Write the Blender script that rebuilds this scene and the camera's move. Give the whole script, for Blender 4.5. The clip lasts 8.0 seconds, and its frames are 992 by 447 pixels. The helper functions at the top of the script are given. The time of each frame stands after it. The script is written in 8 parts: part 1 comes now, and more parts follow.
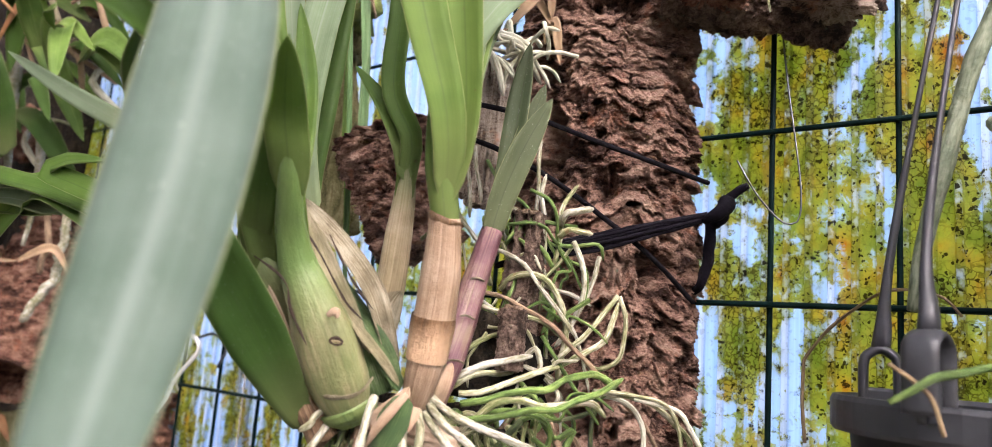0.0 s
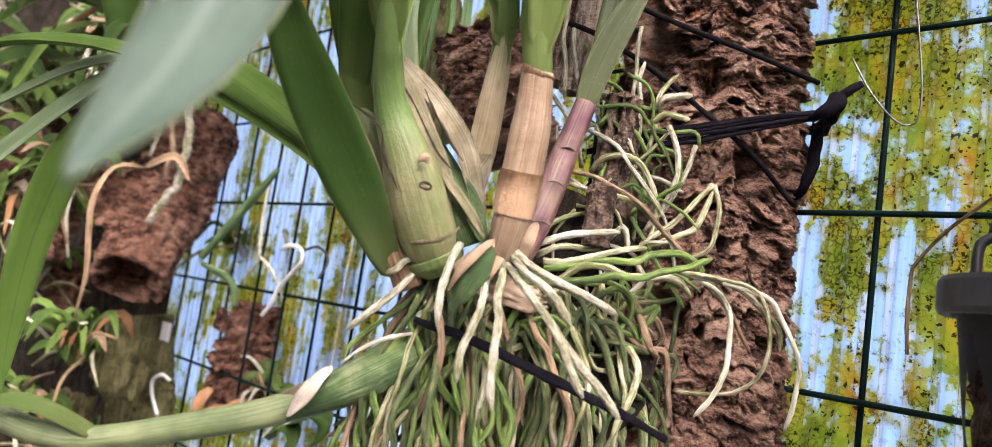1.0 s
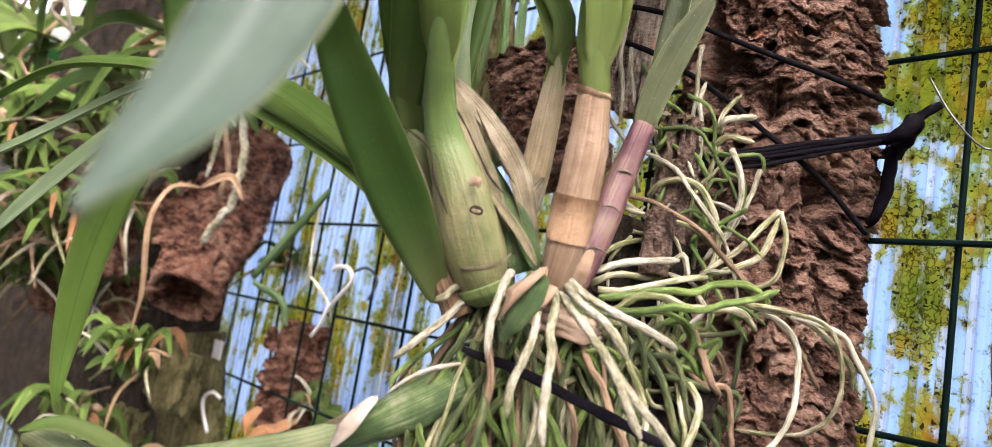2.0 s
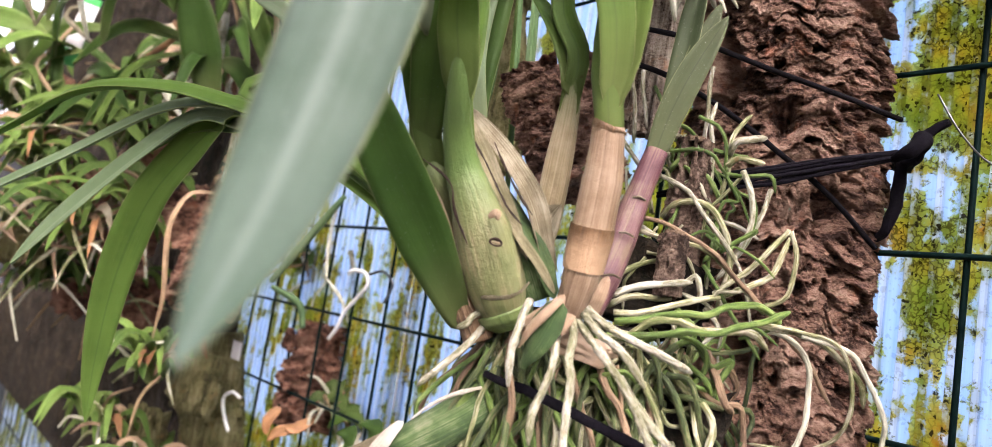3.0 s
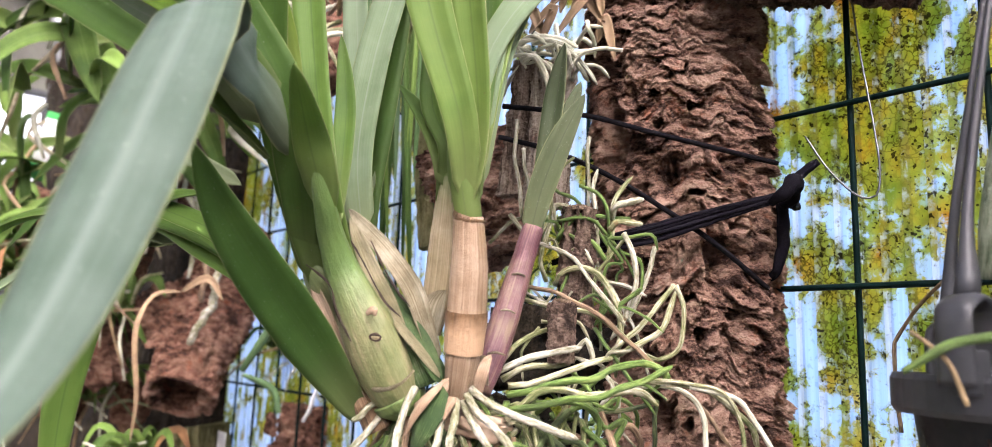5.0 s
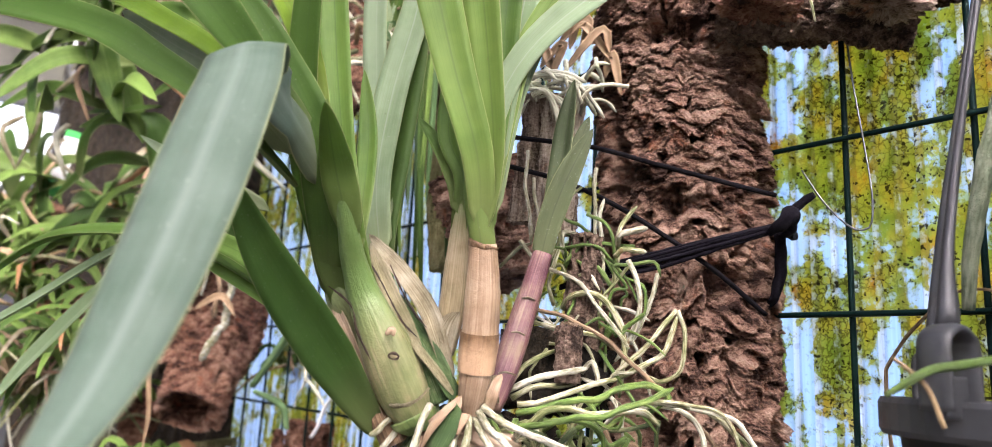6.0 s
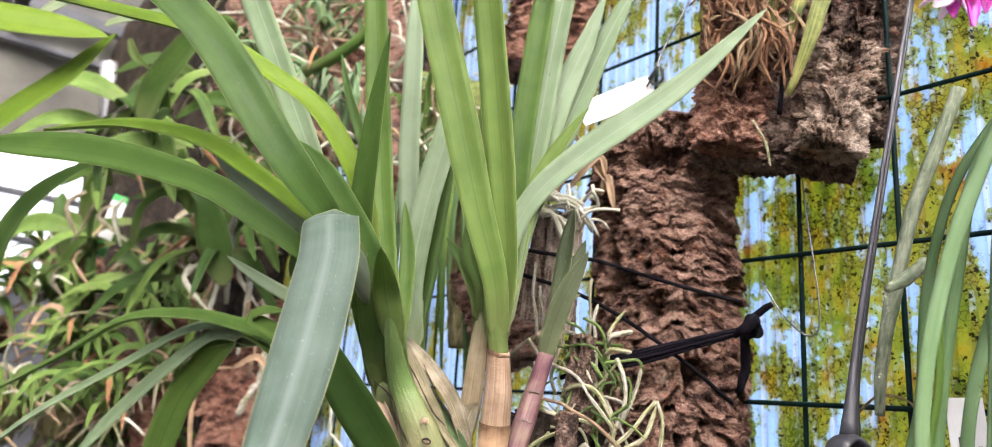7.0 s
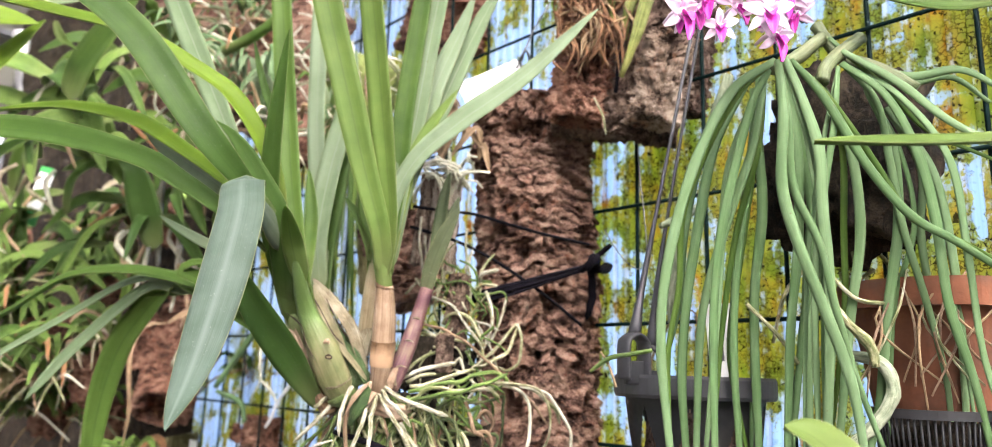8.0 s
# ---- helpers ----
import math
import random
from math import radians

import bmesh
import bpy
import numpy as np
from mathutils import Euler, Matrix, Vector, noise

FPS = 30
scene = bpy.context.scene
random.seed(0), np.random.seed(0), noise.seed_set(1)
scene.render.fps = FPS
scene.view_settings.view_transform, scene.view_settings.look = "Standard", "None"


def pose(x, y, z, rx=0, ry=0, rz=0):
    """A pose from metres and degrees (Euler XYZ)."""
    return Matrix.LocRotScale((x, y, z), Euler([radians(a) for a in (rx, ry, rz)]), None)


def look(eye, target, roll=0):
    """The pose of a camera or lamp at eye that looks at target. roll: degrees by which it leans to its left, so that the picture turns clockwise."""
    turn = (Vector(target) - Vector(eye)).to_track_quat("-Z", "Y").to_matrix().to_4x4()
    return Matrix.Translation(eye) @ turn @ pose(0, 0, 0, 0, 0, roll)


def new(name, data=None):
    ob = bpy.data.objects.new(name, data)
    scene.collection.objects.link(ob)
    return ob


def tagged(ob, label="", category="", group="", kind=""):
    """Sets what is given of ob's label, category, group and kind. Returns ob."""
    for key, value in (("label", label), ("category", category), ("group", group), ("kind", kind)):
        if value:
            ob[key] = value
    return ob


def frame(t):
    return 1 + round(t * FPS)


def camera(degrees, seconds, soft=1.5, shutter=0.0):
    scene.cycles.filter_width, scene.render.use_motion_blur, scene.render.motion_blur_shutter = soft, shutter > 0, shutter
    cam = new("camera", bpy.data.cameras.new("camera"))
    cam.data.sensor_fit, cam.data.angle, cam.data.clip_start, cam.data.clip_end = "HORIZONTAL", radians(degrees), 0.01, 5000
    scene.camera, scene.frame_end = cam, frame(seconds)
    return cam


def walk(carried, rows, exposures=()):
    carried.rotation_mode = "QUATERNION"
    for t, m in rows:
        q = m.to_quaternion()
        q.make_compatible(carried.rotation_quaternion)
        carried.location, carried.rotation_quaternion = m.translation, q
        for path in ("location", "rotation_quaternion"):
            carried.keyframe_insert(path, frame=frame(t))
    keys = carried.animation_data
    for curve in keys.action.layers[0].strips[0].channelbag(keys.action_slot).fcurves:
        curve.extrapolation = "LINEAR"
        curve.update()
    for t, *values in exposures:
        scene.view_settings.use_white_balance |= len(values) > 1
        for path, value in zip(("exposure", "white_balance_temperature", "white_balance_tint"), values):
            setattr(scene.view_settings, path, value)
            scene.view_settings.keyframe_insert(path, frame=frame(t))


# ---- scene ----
cam = camera(68.1, 8.0, 0.8)
cam.data.dof.use_dof, cam.data.dof.focus_distance, cam.data.dof.aperture_fstop = True, 0.360, 10.5
PATH = [
    (0, pose(-0.0012, -0.0002, 1.3178, 99.06, -4.35, -0.54)),
    (0.5, pose(0.0040, -0.0028, 1.2803, 97.94, -7.06, 1.76)),
    (1, pose(0.0078, 0.0054, 1.2734, 96.27, -8.30, 6.83)),
    (1.5, pose(0.0053, 0.0165, 1.2751, 96.92, -10.03, 7.66)),
    (2, pose(0.0045, 0.0163, 1.2764, 97.33, -9.40, 10.61)),
    (2.2, pose(-0.0046, 0.0131, 1.2891, 95.65, -11.05, 11.22)),
    (3.3, pose(0.0094, 0.0038, 1.2932, 96.73, -5.52, 12.19)),
    (3.5, pose(0.0268, 0.0066, 1.3111, 98.40, -2.96, 12.72)),
    (4, pose(0.0404, 0.0034, 1.3125, 98.53, -0.73, 12.02)),
    (4.5, pose(0.0520, -0.0041, 1.3139, 100.52, -0.17, 12.06)),
    (4.7, pose(0.0546, -0.0047, 1.3116, 99.52, -1.26, 12.57)),
    (6, pose(0.0553, -0.0250, 1.3107, 101.09, -2.93, 12.87)),
    (6.5, pose(0.0623, -0.0654, 1.3156, 102.53, -2.92, 13.25)),
    (7, pose(0.0718, -0.1158, 1.3335, 104.01, -4.00, 13.36)),
    (7.5, pose(0.0894, -0.1751, 1.3487, 102.95, -1.94, 11.89)),
    (8, pose(0.1324, -0.2090, 1.3059, 101.51, -1.71, 8.82)),
]
walk(cam, PATH, [(0.0, 1.10, 6500, 24), (1.0, 1.06, 6600, 24), (2.0, 1.04, 6600, 24), (3.5, 1.08, 6500, 24), (4.5, 1.22, 6400, 24), (7.0, 1.10, 6400, 21), (7.5, 0.98, 6500, 20), (8.0, 1.24, 6500, 19)])

# ---- sky, sun ----
world = bpy.data.worlds.new("overcast_sky")
scene.world = world
world.use_nodes = True
wn = world.node_tree.nodes
sky = wn.new("ShaderNodeTexSky")
sky.sky_type, sky.sun_disc = "NISHITA", False
sky.sun_elevation, sky.sun_rotation = radians(46), radians(158)
sky.air_density, sky.dust_density, sky.ozone_density = 1.0, 3.0, 1.0
wn["Background"].inputs["Strength"].default_value = 0.085
world.node_tree.links.new(sky.outputs["Color"], wn["Background"].inputs["Color"])
sun = new("sun", bpy.data.lights.new("sun", "SUN"))
sun.data.energy, sun.data.angle, sun.data.color = 4.0, radians(48), (1.0, 0.96, 0.9)
sun.matrix_world = look((0, 0, 8), Vector((0, 0, 8)) + Vector((-0.25, 0.62, -0.70)))

# ---- the wall's own axes: U along it, N out through it ----
PHI = radians(37)
WALL_U = Vector((math.cos(PHI), -math.sin(PHI), 0))
WALL_N = Vector((math.sin(PHI), math.cos(PHI), 0))
WALL_O = Vector((0.1535, 0.410, 0))


def at_wall(u, d, z):
    """A place u along the wire mesh, d in front of it, z up."""
    return WALL_O + WALL_U * u - WALL_N * d + Vector((0, 0, z))


# the open sky's light on the back of the translucent wall
daylight = new("daylight_behind_sheet", bpy.data.lights.new("daylight_behind_sheet", "AREA"))
daylight.data.shape, daylight.data.size, daylight.data.size_y = "RECTANGLE", 4.2, 2.1
daylight.data.energy, daylight.data.color = 37.0, (0.90, 0.96, 1.0)
daylight.matrix_world = look(at_wall(-0.53, -0.45, 1.3), at_wall(-0.53, 0.0, 1.3))


# ---- materials ----
def material(name, rough=0.6, metal=0.0):
    m = bpy.data.materials.new(name)
    m.use_nodes = True
    b = m.node_tree.nodes["Principled BSDF"]
    b.inputs["Roughness"].default_value, b.inputs["Metallic"].default_value = rough, metal
    return m, m.node_tree.nodes, m.node_tree.links, b


def noise_tex(nodes, links, vector, scale, detail=4.0, rough=0.6, distortion=0.0):
    n = nodes.new("ShaderNodeTexNoise")
    n.inputs["Scale"].default_value, n.inputs["Detail"].default_value = scale, detail
    n.inputs["Roughness"].default_value, n.inputs["Distortion"].default_value = rough, distortion
    if vector:
        links.new(vector, n.inputs["Vector"])
    return n.outputs["Fac"]


def ramp(nodes, links, fac, *stops):
    r = nodes.new("ShaderNodeValToRGB")
    e = r.color_ramp.elements
    while len(e) < len(stops):
        e.new(0.5)
    for k, (pos, col) in enumerate(stops):
        e[k].position = pos
        e[k].color = (*col, 1) if len(col) == 3 else col
    links.new(fac, r.inputs["Fac"])
    return r.outputs["Color"]


def mix(nodes, links, fac, a, b, blend="MIX"):
    m = nodes.new("ShaderNodeMix")
    m.data_type, m.blend_type = "RGBA", blend
    for sock, val in ((m.inputs[0], fac), (m.inputs[6], a), (m.inputs[7], b)):
        if isinstance(val, (int, float)):
            sock.default_value = val
        elif isinstance(val, tuple):
            sock.default_value = (*val, 1)
        else:
            links.new(val, sock)
    return m.outputs[2]


def maths(nodes, links, op, a, b=0.0, clamp=False):
    m = nodes.new("ShaderNodeMath")
    m.operation, m.use_clamp = op, clamp
    for sock, val in ((m.inputs[0], a), (m.inputs[1], b)):
        if isinstance(val, (int, float)):
            sock.default_value = val
        else:
            links.new(val, sock)
    return m.outputs[0]


def bump(nodes, links, height, b, strength=0.5, distance=0.002):
    n = nodes.new("ShaderNodeBump")
    n.inputs["Strength"].default_value, n.inputs["Distance"].default_value = strength, distance
    links.new(height, n.inputs["Height"])
    links.new(n.outputs["Normal"], b.inputs["Normal"])


def mapped(nodes, links, source, scale):
    m = nodes.new("ShaderNodeMapping")
    m.inputs["Scale"].default_value = scale
    links.new(source, m.inputs["Vector"])
    return m.outputs["Vector"]


def coords(nodes, kind="Object"):
    return nodes.new("ShaderNodeTexCoord").outputs[kind]


def leaf_material(name, light, dark, rib, rough=0.42, blade_light=0.28, specks=0.0, pale_base=0.45, rib_fine=30.0):
    """A strap leaf: lengthwise veins, a midrib, uneven green; u runs across, v along in decimetres. Light shines through it."""
    m, n, l, b = material(name, rough)
    b.inputs["Specular IOR Level"].default_value = 0.12
    light, dark, rib = (tuple(v * 0.68 for v in c) for c in (light, dark, rib))
    uv = coords(n, "UV")
    sep = n.new("ShaderNodeSeparateXYZ")
    l.new(uv, sep.inputs[0])
    ob = coords(n)
    blotch = noise_tex(n, l, ob, 38, 3)
    veins = noise_tex(n, l, mapped(n, l, uv, (46, 1.3, 1)), 1.0, 2)
    tone = maths(n, l, "ADD", maths(n, l, "MULTIPLY", blotch, 0.62), maths(n, l, "MULTIPLY", veins, 0.38))
    tone = maths(n, l, "ADD", maths(n, l, "MULTIPLY", maths(n, l, "SUBTRACT", tone, 0.5), 1.5), 0.5, True)
    own = n.new("ShaderNodeObjectInfo").outputs["Random"]
    tone = maths(n, l, "ADD", tone, maths(n, l, "MULTIPLY", maths(n, l, "SUBTRACT", own, 0.5), 0.55), True)
    colour = ramp(n, l, tone, (0.28, dark), (0.72, light))
    mid = maths(n, l, "SUBTRACT", 1.0, maths(n, l, "MULTIPLY", maths(n, l, "ABSOLUTE", maths(n, l, "SUBTRACT", sep.outputs[0], 0.5)), rib_fine), True)
    colour = mix(n, l, maths(n, l, "MULTIPLY", mid, 0.70), colour, rib)
    edge = maths(n, l, "MULTIPLY", maths(n, l, "SUBTRACT", maths(n, l, "ABSOLUTE", maths(n, l, "SUBTRACT", sep.outputs[0], 0.5)), 0.475), 34.0, True)
    colour = mix(n, l, maths(n, l, "MULTIPLY", edge, 0.75), colour, (0.30, 0.31, 0.15))
    low = maths(n, l, "MULTIPLY", maths(n, l, "SUBTRACT", 0.42, sep.outputs[1]), 2.6, True)
    colour = mix(n, l, maths(n, l, "MULTIPLY", low, pale_base), colour, (0.22, 0.235, 0.10))
    if specks:
        sp = noise_tex(n, l, ob, 900, 2, 0.7)
        colour = mix(n, l, maths(n, l, "MULTIPLY", maths(n, l, "SUBTRACT", sp, 0.66), specks, True), colour, (0.62, 0.66, 0.58))
    marks = noise_tex(n, l, ob, 260, 2, 0.5)
    colour = mix(n, l, maths(n, l, "MULTIPLY", maths(n, l, "SUBTRACT", marks, 0.74), 9.0, True), colour, (0.10, 0.075, 0.03))
    l.new(colour, b.inputs["Base Color"])
    dust = noise_tex(n, l, ob, 90, 4)
    l.new(maths(n, l, "ADD", maths(n, l, "MULTIPLY", dust, 0.35), rough - 0.08), b.inputs["Roughness"])
    bump(n, l, veins, b, 0.22, 0.0005)
    tr = n.new("ShaderNodeBsdfTranslucent")
    l.new(mix(n, l, 0.5, colour, (0.16, 0.28, 0.07), "MIX"), tr.inputs["Color"])
    ms = n.new("ShaderNodeMixShader")
    ms.inputs[0].default_value = blade_light
    l.new(b.outputs[0], ms.inputs[1])
    l.new(tr.outputs[0], ms.inputs[2])
    l.new(ms.outputs[0], n["Material Output"].inputs["Surface"])
    return m


LEAF = leaf_material("leaf_green", (0.152, 0.270, 0.052), (0.080, 0.165, 0.030), (0.070, 0.135, 0.035), 0.36, 0.42, 1.2)
LEAF_GLAUCOUS = leaf_material("leaf_bluish_underside", (0.122, 0.170, 0.134), (0.072, 0.115, 0.082), (0.185, 0.235, 0.20), 0.46, 0.12, 1.6, 0.45, 9.0)
LEAF_BRIGHT = leaf_material("leaf_yellow_green", (0.172, 0.272, 0.058), (0.108, 0.190, 0.036), (0.085, 0.135, 0.035), 0.38, 0.24)
LEAF_LIME = leaf_material("leaf_lime_green", (0.220, 0.350, 0.032), (0.135, 0.245, 0.020), (0.16, 0.25, 0.04), 0.36, 0.34)
LEAF_DARK = leaf_material("leaf_dark_green", (0.092, 0.180, 0.038), (0.052, 0.115, 0.024), (0.060, 0.115, 0.03), 0.34, 0.32, 1.5)
LEAF_PALE = leaf_material("leaf_grey_green_underside", (0.330, 0.440, 0.270), (0.215, 0.310, 0.165), (0.42, 0.50, 0.36), 0.44, 0.30, 2.0)
LEAF_OLIVE = leaf_material("leaf_olive_grey", (0.098, 0.122, 0.062), (0.060, 0.085, 0.038), (0.05, 0.055, 0.035), 0.42, 0.08, 3.0, 0.08)
LEAF_HANGING = leaf_material("leaf_terete_green", (0.215, 0.345, 0.165), (0.125, 0.235, 0.090), (0.18, 0.29, 0.13), 0.40, 0.12, 0.0, 0.0)
LEAF_FAR = leaf_material("leaf_shelf_plants", (0.270, 0.430, 0.095), (0.095, 0.185, 0.04), (0.26, 0.38, 0.12), 0.42, 0.34)


def skin_material(name, stops, along=3.0, across=30.0, rough=0.5, relief=0.4, fine=300, spots=None, spot_at=0.68, fade=None, contrast=2.5):
    """Stems, sheaths and roots: streaks along the length (v) over blotches."""
    m, n, l, b = material(name, rough)
    uv, ob = coords(n, "UV"), coords(n)
    streak = noise_tex(n, l, mapped(n, l, uv, (across, along, 1)), 1.0, 4)
    blotch = noise_tex(n, l, ob, 55, 4)
    tone = maths(n, l, "ADD", maths(n, l, "MULTIPLY", streak, 0.5), maths(n, l, "MULTIPLY", blotch, 0.5))
    tone = maths(n, l, "ADD", maths(n, l, "MULTIPLY", maths(n, l, "SUBTRACT", tone, 0.5), contrast), 0.5, True)
    colour = ramp(n, l, tone, *stops)
    if fade:
        sep = n.new("ShaderNodeSeparateXYZ")
        l.new(uv, sep.inputs[0])
        f = maths(n, l, "MULTIPLY", maths(n, l, "SUBTRACT", maths(n, l, "ADD", sep.outputs[1], maths(n, l, "MULTIPLY", blotch, 0.15)), fade[0]), fade[1], True)
        colour = mix(n, l, f, colour, fade[2])
    if spots:
        s = noise_tex(n, l, ob, 170, 3, 0.6)
        colour = mix(n, l, maths(n, l, "MULTIPLY", maths(n, l, "SUBTRACT", s, spot_at), 12.0, True), colour, spots)
    l.new(colour, b.inputs["Base Color"])
    h = maths(n, l, "ADD", streak, maths(n, l, "MULTIPLY", noise_tex(n, l, ob, fine, 5, 0.7), 1.1))
    bump(n, l, h, b, min(1.0, relief * 1.5), 0.0016)
    return m


BULB = skin_material("pseudobulb_olive", ((0.30, (0.120, 0.140, 0.050)), (0.5, (0.178, 0.190, 0.080)), (0.70, (0.255, 0.230, 0.122))), 2, 20, 0.36, 0.30, 420, (0.13, 0.085, 0.04), 0.70, (0.50, 4.0, (0.105, 0.178, 0.047)), 1.8)
BULB_YELLOW = skin_material("bulb_yellow_green", ((0.34, (0.10, 0.13, 0.022)), (0.5, (0.20, 0.235, 0.045)), (0.68, (0.33, 0.33, 0.10))), 1.0, 40, 0.45, 0.4)
STEM = skin_material("stem_tan_green", ((0.3, (0.20, 0.155, 0.075)), (0.5, (0.32, 0.250, 0.140)), (0.7, (0.43, 0.345, 0.225))), 2, 24, 0.50, 0.3, 300, (0.20, 0.11, 0.06), 0.74, (0.60, 5.0, (0.130, 0.170, 0.055)), 1.6)
SHEATH = skin_material("dry_sheath_straw", ((0.3, (0.14, 0.112, 0.058)), (0.5, (0.265, 0.225, 0.135)), (0.72, (0.44, 0.39, 0.28))), 1.2, 44, 0.7, 0.6)
SHEATH_TAN = skin_material("sheath_tan_papery", ((0.28, (0.205, 0.130, 0.074)), (0.5, (0.315, 0.216, 0.138)), (0.74, (0.44, 0.33, 0.235))), 0.9, 26, 0.42, 0.35, 380, (0.17, 0.09, 0.045), 0.70, None, 1.9)
SHEATH_GREEN = skin_material("sheath_green_striped", ((0.40, (0.030, 0.070, 0.015)), (0.62, (0.075, 0.135, 0.034)), (0.92, (0.34, 0.33, 0.22))), 0.5, 58, 0.65, 0.5, 300, None, 0.68, None, 3.0)
HUSK_OLIVE = skin_material("husk_olive_thin", ((0.3, (0.145, 0.130, 0.058)), (0.5, (0.25, 0.22, 0.12)), (0.7, (0.38, 0.325, 0.21))), 0.9, 50, 0.6, 0.5)
HUSK_BROWN = skin_material("stub_brown", ((0.3, (0.10, 0.055, 0.025)), (0.5, (0.22, 0.13, 0.065)), (0.7, (0.34, 0.22, 0.13))), 2, 24, 0.55, 0.5)
BULB_FOOT = skin_material("pseudobulb_foot_green", ((0.3, (0.075, 0.125, 0.035)), (0.6, (0.15, 0.205, 0.065))), 2, 14, 0.42, 0.3, 300, None, 0.68, None, 1.8)
TORN = skin_material("torn_husk_edge_dark", ((0.3, (0.012, 0.007, 0.005)), (0.6, (0.06, 0.032, 0.018))), 10, 6, 0.8, 0.6)
STEM_BAND = skin_material("sheath_band_fading", ((0.3, (0.070, 0.032, 0.012)), (0.6, (0.160, 0.085, 0.034))), 3, 18, 0.55, 0.4, 300, None, 0.68, (0.095, 13.0, (0.43, 0.28, 0.165)), 1.6)
PAPER = skin_material("sheath_paper_white", ((0.3, (0.40, 0.33, 0.24)), (0.5, (0.62, 0.55, 0.46)), (0.7, (0.76, 0.71, 0.64))), 0.9, 50, 0.7, 0.5)
# darker copy of ROOT_GREEN: the root mass's dark inside put into colour
ROOT_DARK = skin_material("root_green_inner_shade", ((0.3, (0.025, 0.040, 0.010)), (0.54, (0.060, 0.090, 0.022)), (0.76, (0.17, 0.17, 0.08))), 12, 5, 0.55, 0.5, 500)
BAND = skin_material("sheath_brown_band", ((0.3, (0.10, 0.055, 0.022)), (0.6, (0.20, 0.115, 0.045))), 3, 18, 0.6, 0.4)
PURPLE = skin_material("shoot_purple", ((0.28, (0.080, 0.026, 0.036)), (0.5, (0.130, 0.055, 0.060)), (0.75, (0.19, 0.125, 0.085))), 1.5, 24, 0.45, 0.3)
ROOT_WHITE = skin_material("root_chalky_white", ((0.27, (0.18, 0.18, 0.09)), (0.46, (0.34, 0.32, 0.22)), (0.74, (0.54, 0.52, 0.445))), 22, 4, 0.75, 0.8, 500, (0.30, 0.20, 0.10), 0.67)
ROOT_GREEN = skin_material("root_wet_green", ((0.3, (0.050, 0.088, 0.014)), (0.54, (0.104, 0.182, 0.032)), (0.76, (0.21, 0.29, 0.075))), 12, 5, 0.45, 0.5, 500, (0.25, 0.24, 0.11), 0.71)
ROOT_MIXED = skin_material("root_olive_cream", ((0.3, (0.10, 0.125, 0.032)), (0.52, (0.27, 0.265, 0.13)), (0.74, (0.52, 0.49, 0.36))), 12, 5, 0.6, 0.5, 500, (0.25, 0.17, 0.07), 0.66)
ROOT_BROWN = skin_material("root_dead_brown", ((0.3, (0.13, 0.08, 0.045)), (0.6, (0.30, 0.20, 0.12))), 10, 6, 0.8, 0.6)
ROOT_GREY = skin_material("root_pale_grey", ((0.3, (0.38, 0.37, 0.26)), (0.6, (0.66, 0.65, 0.51))), 12, 6, 0.8, 0.5)
AERIAL = skin_material("aerial_stem_grey_green", ((0.3, (0.11, 0.145, 0.080)), (0.5, (0.185, 0.225, 0.135)), (0.72, (0.31, 0.345, 0.235))), 8, 5, 0.6, 0.5, 400)
CANE = skin_material("cane_olive", ((0.3, (0.070, 0.100, 0.035)), (0.5, (0.110, 0.145, 0.056)), (0.7, (0.17, 0.195, 0.090))), 2, 30, 0.45, 0.3)
TWIG = skin_material("dry_twig", ((0.3, (0.16, 0.10, 0.05)), (0.6, (0.36, 0.25, 0.13))), 8, 5, 0.8, 0.6)
FIBRE = skin_material("root_fibre_rust", ((0.3, (0.09, 0.040, 0.016)), (0.6, (0.27, 0.135, 0.060))), 8, 5, 0.9, 0.6)


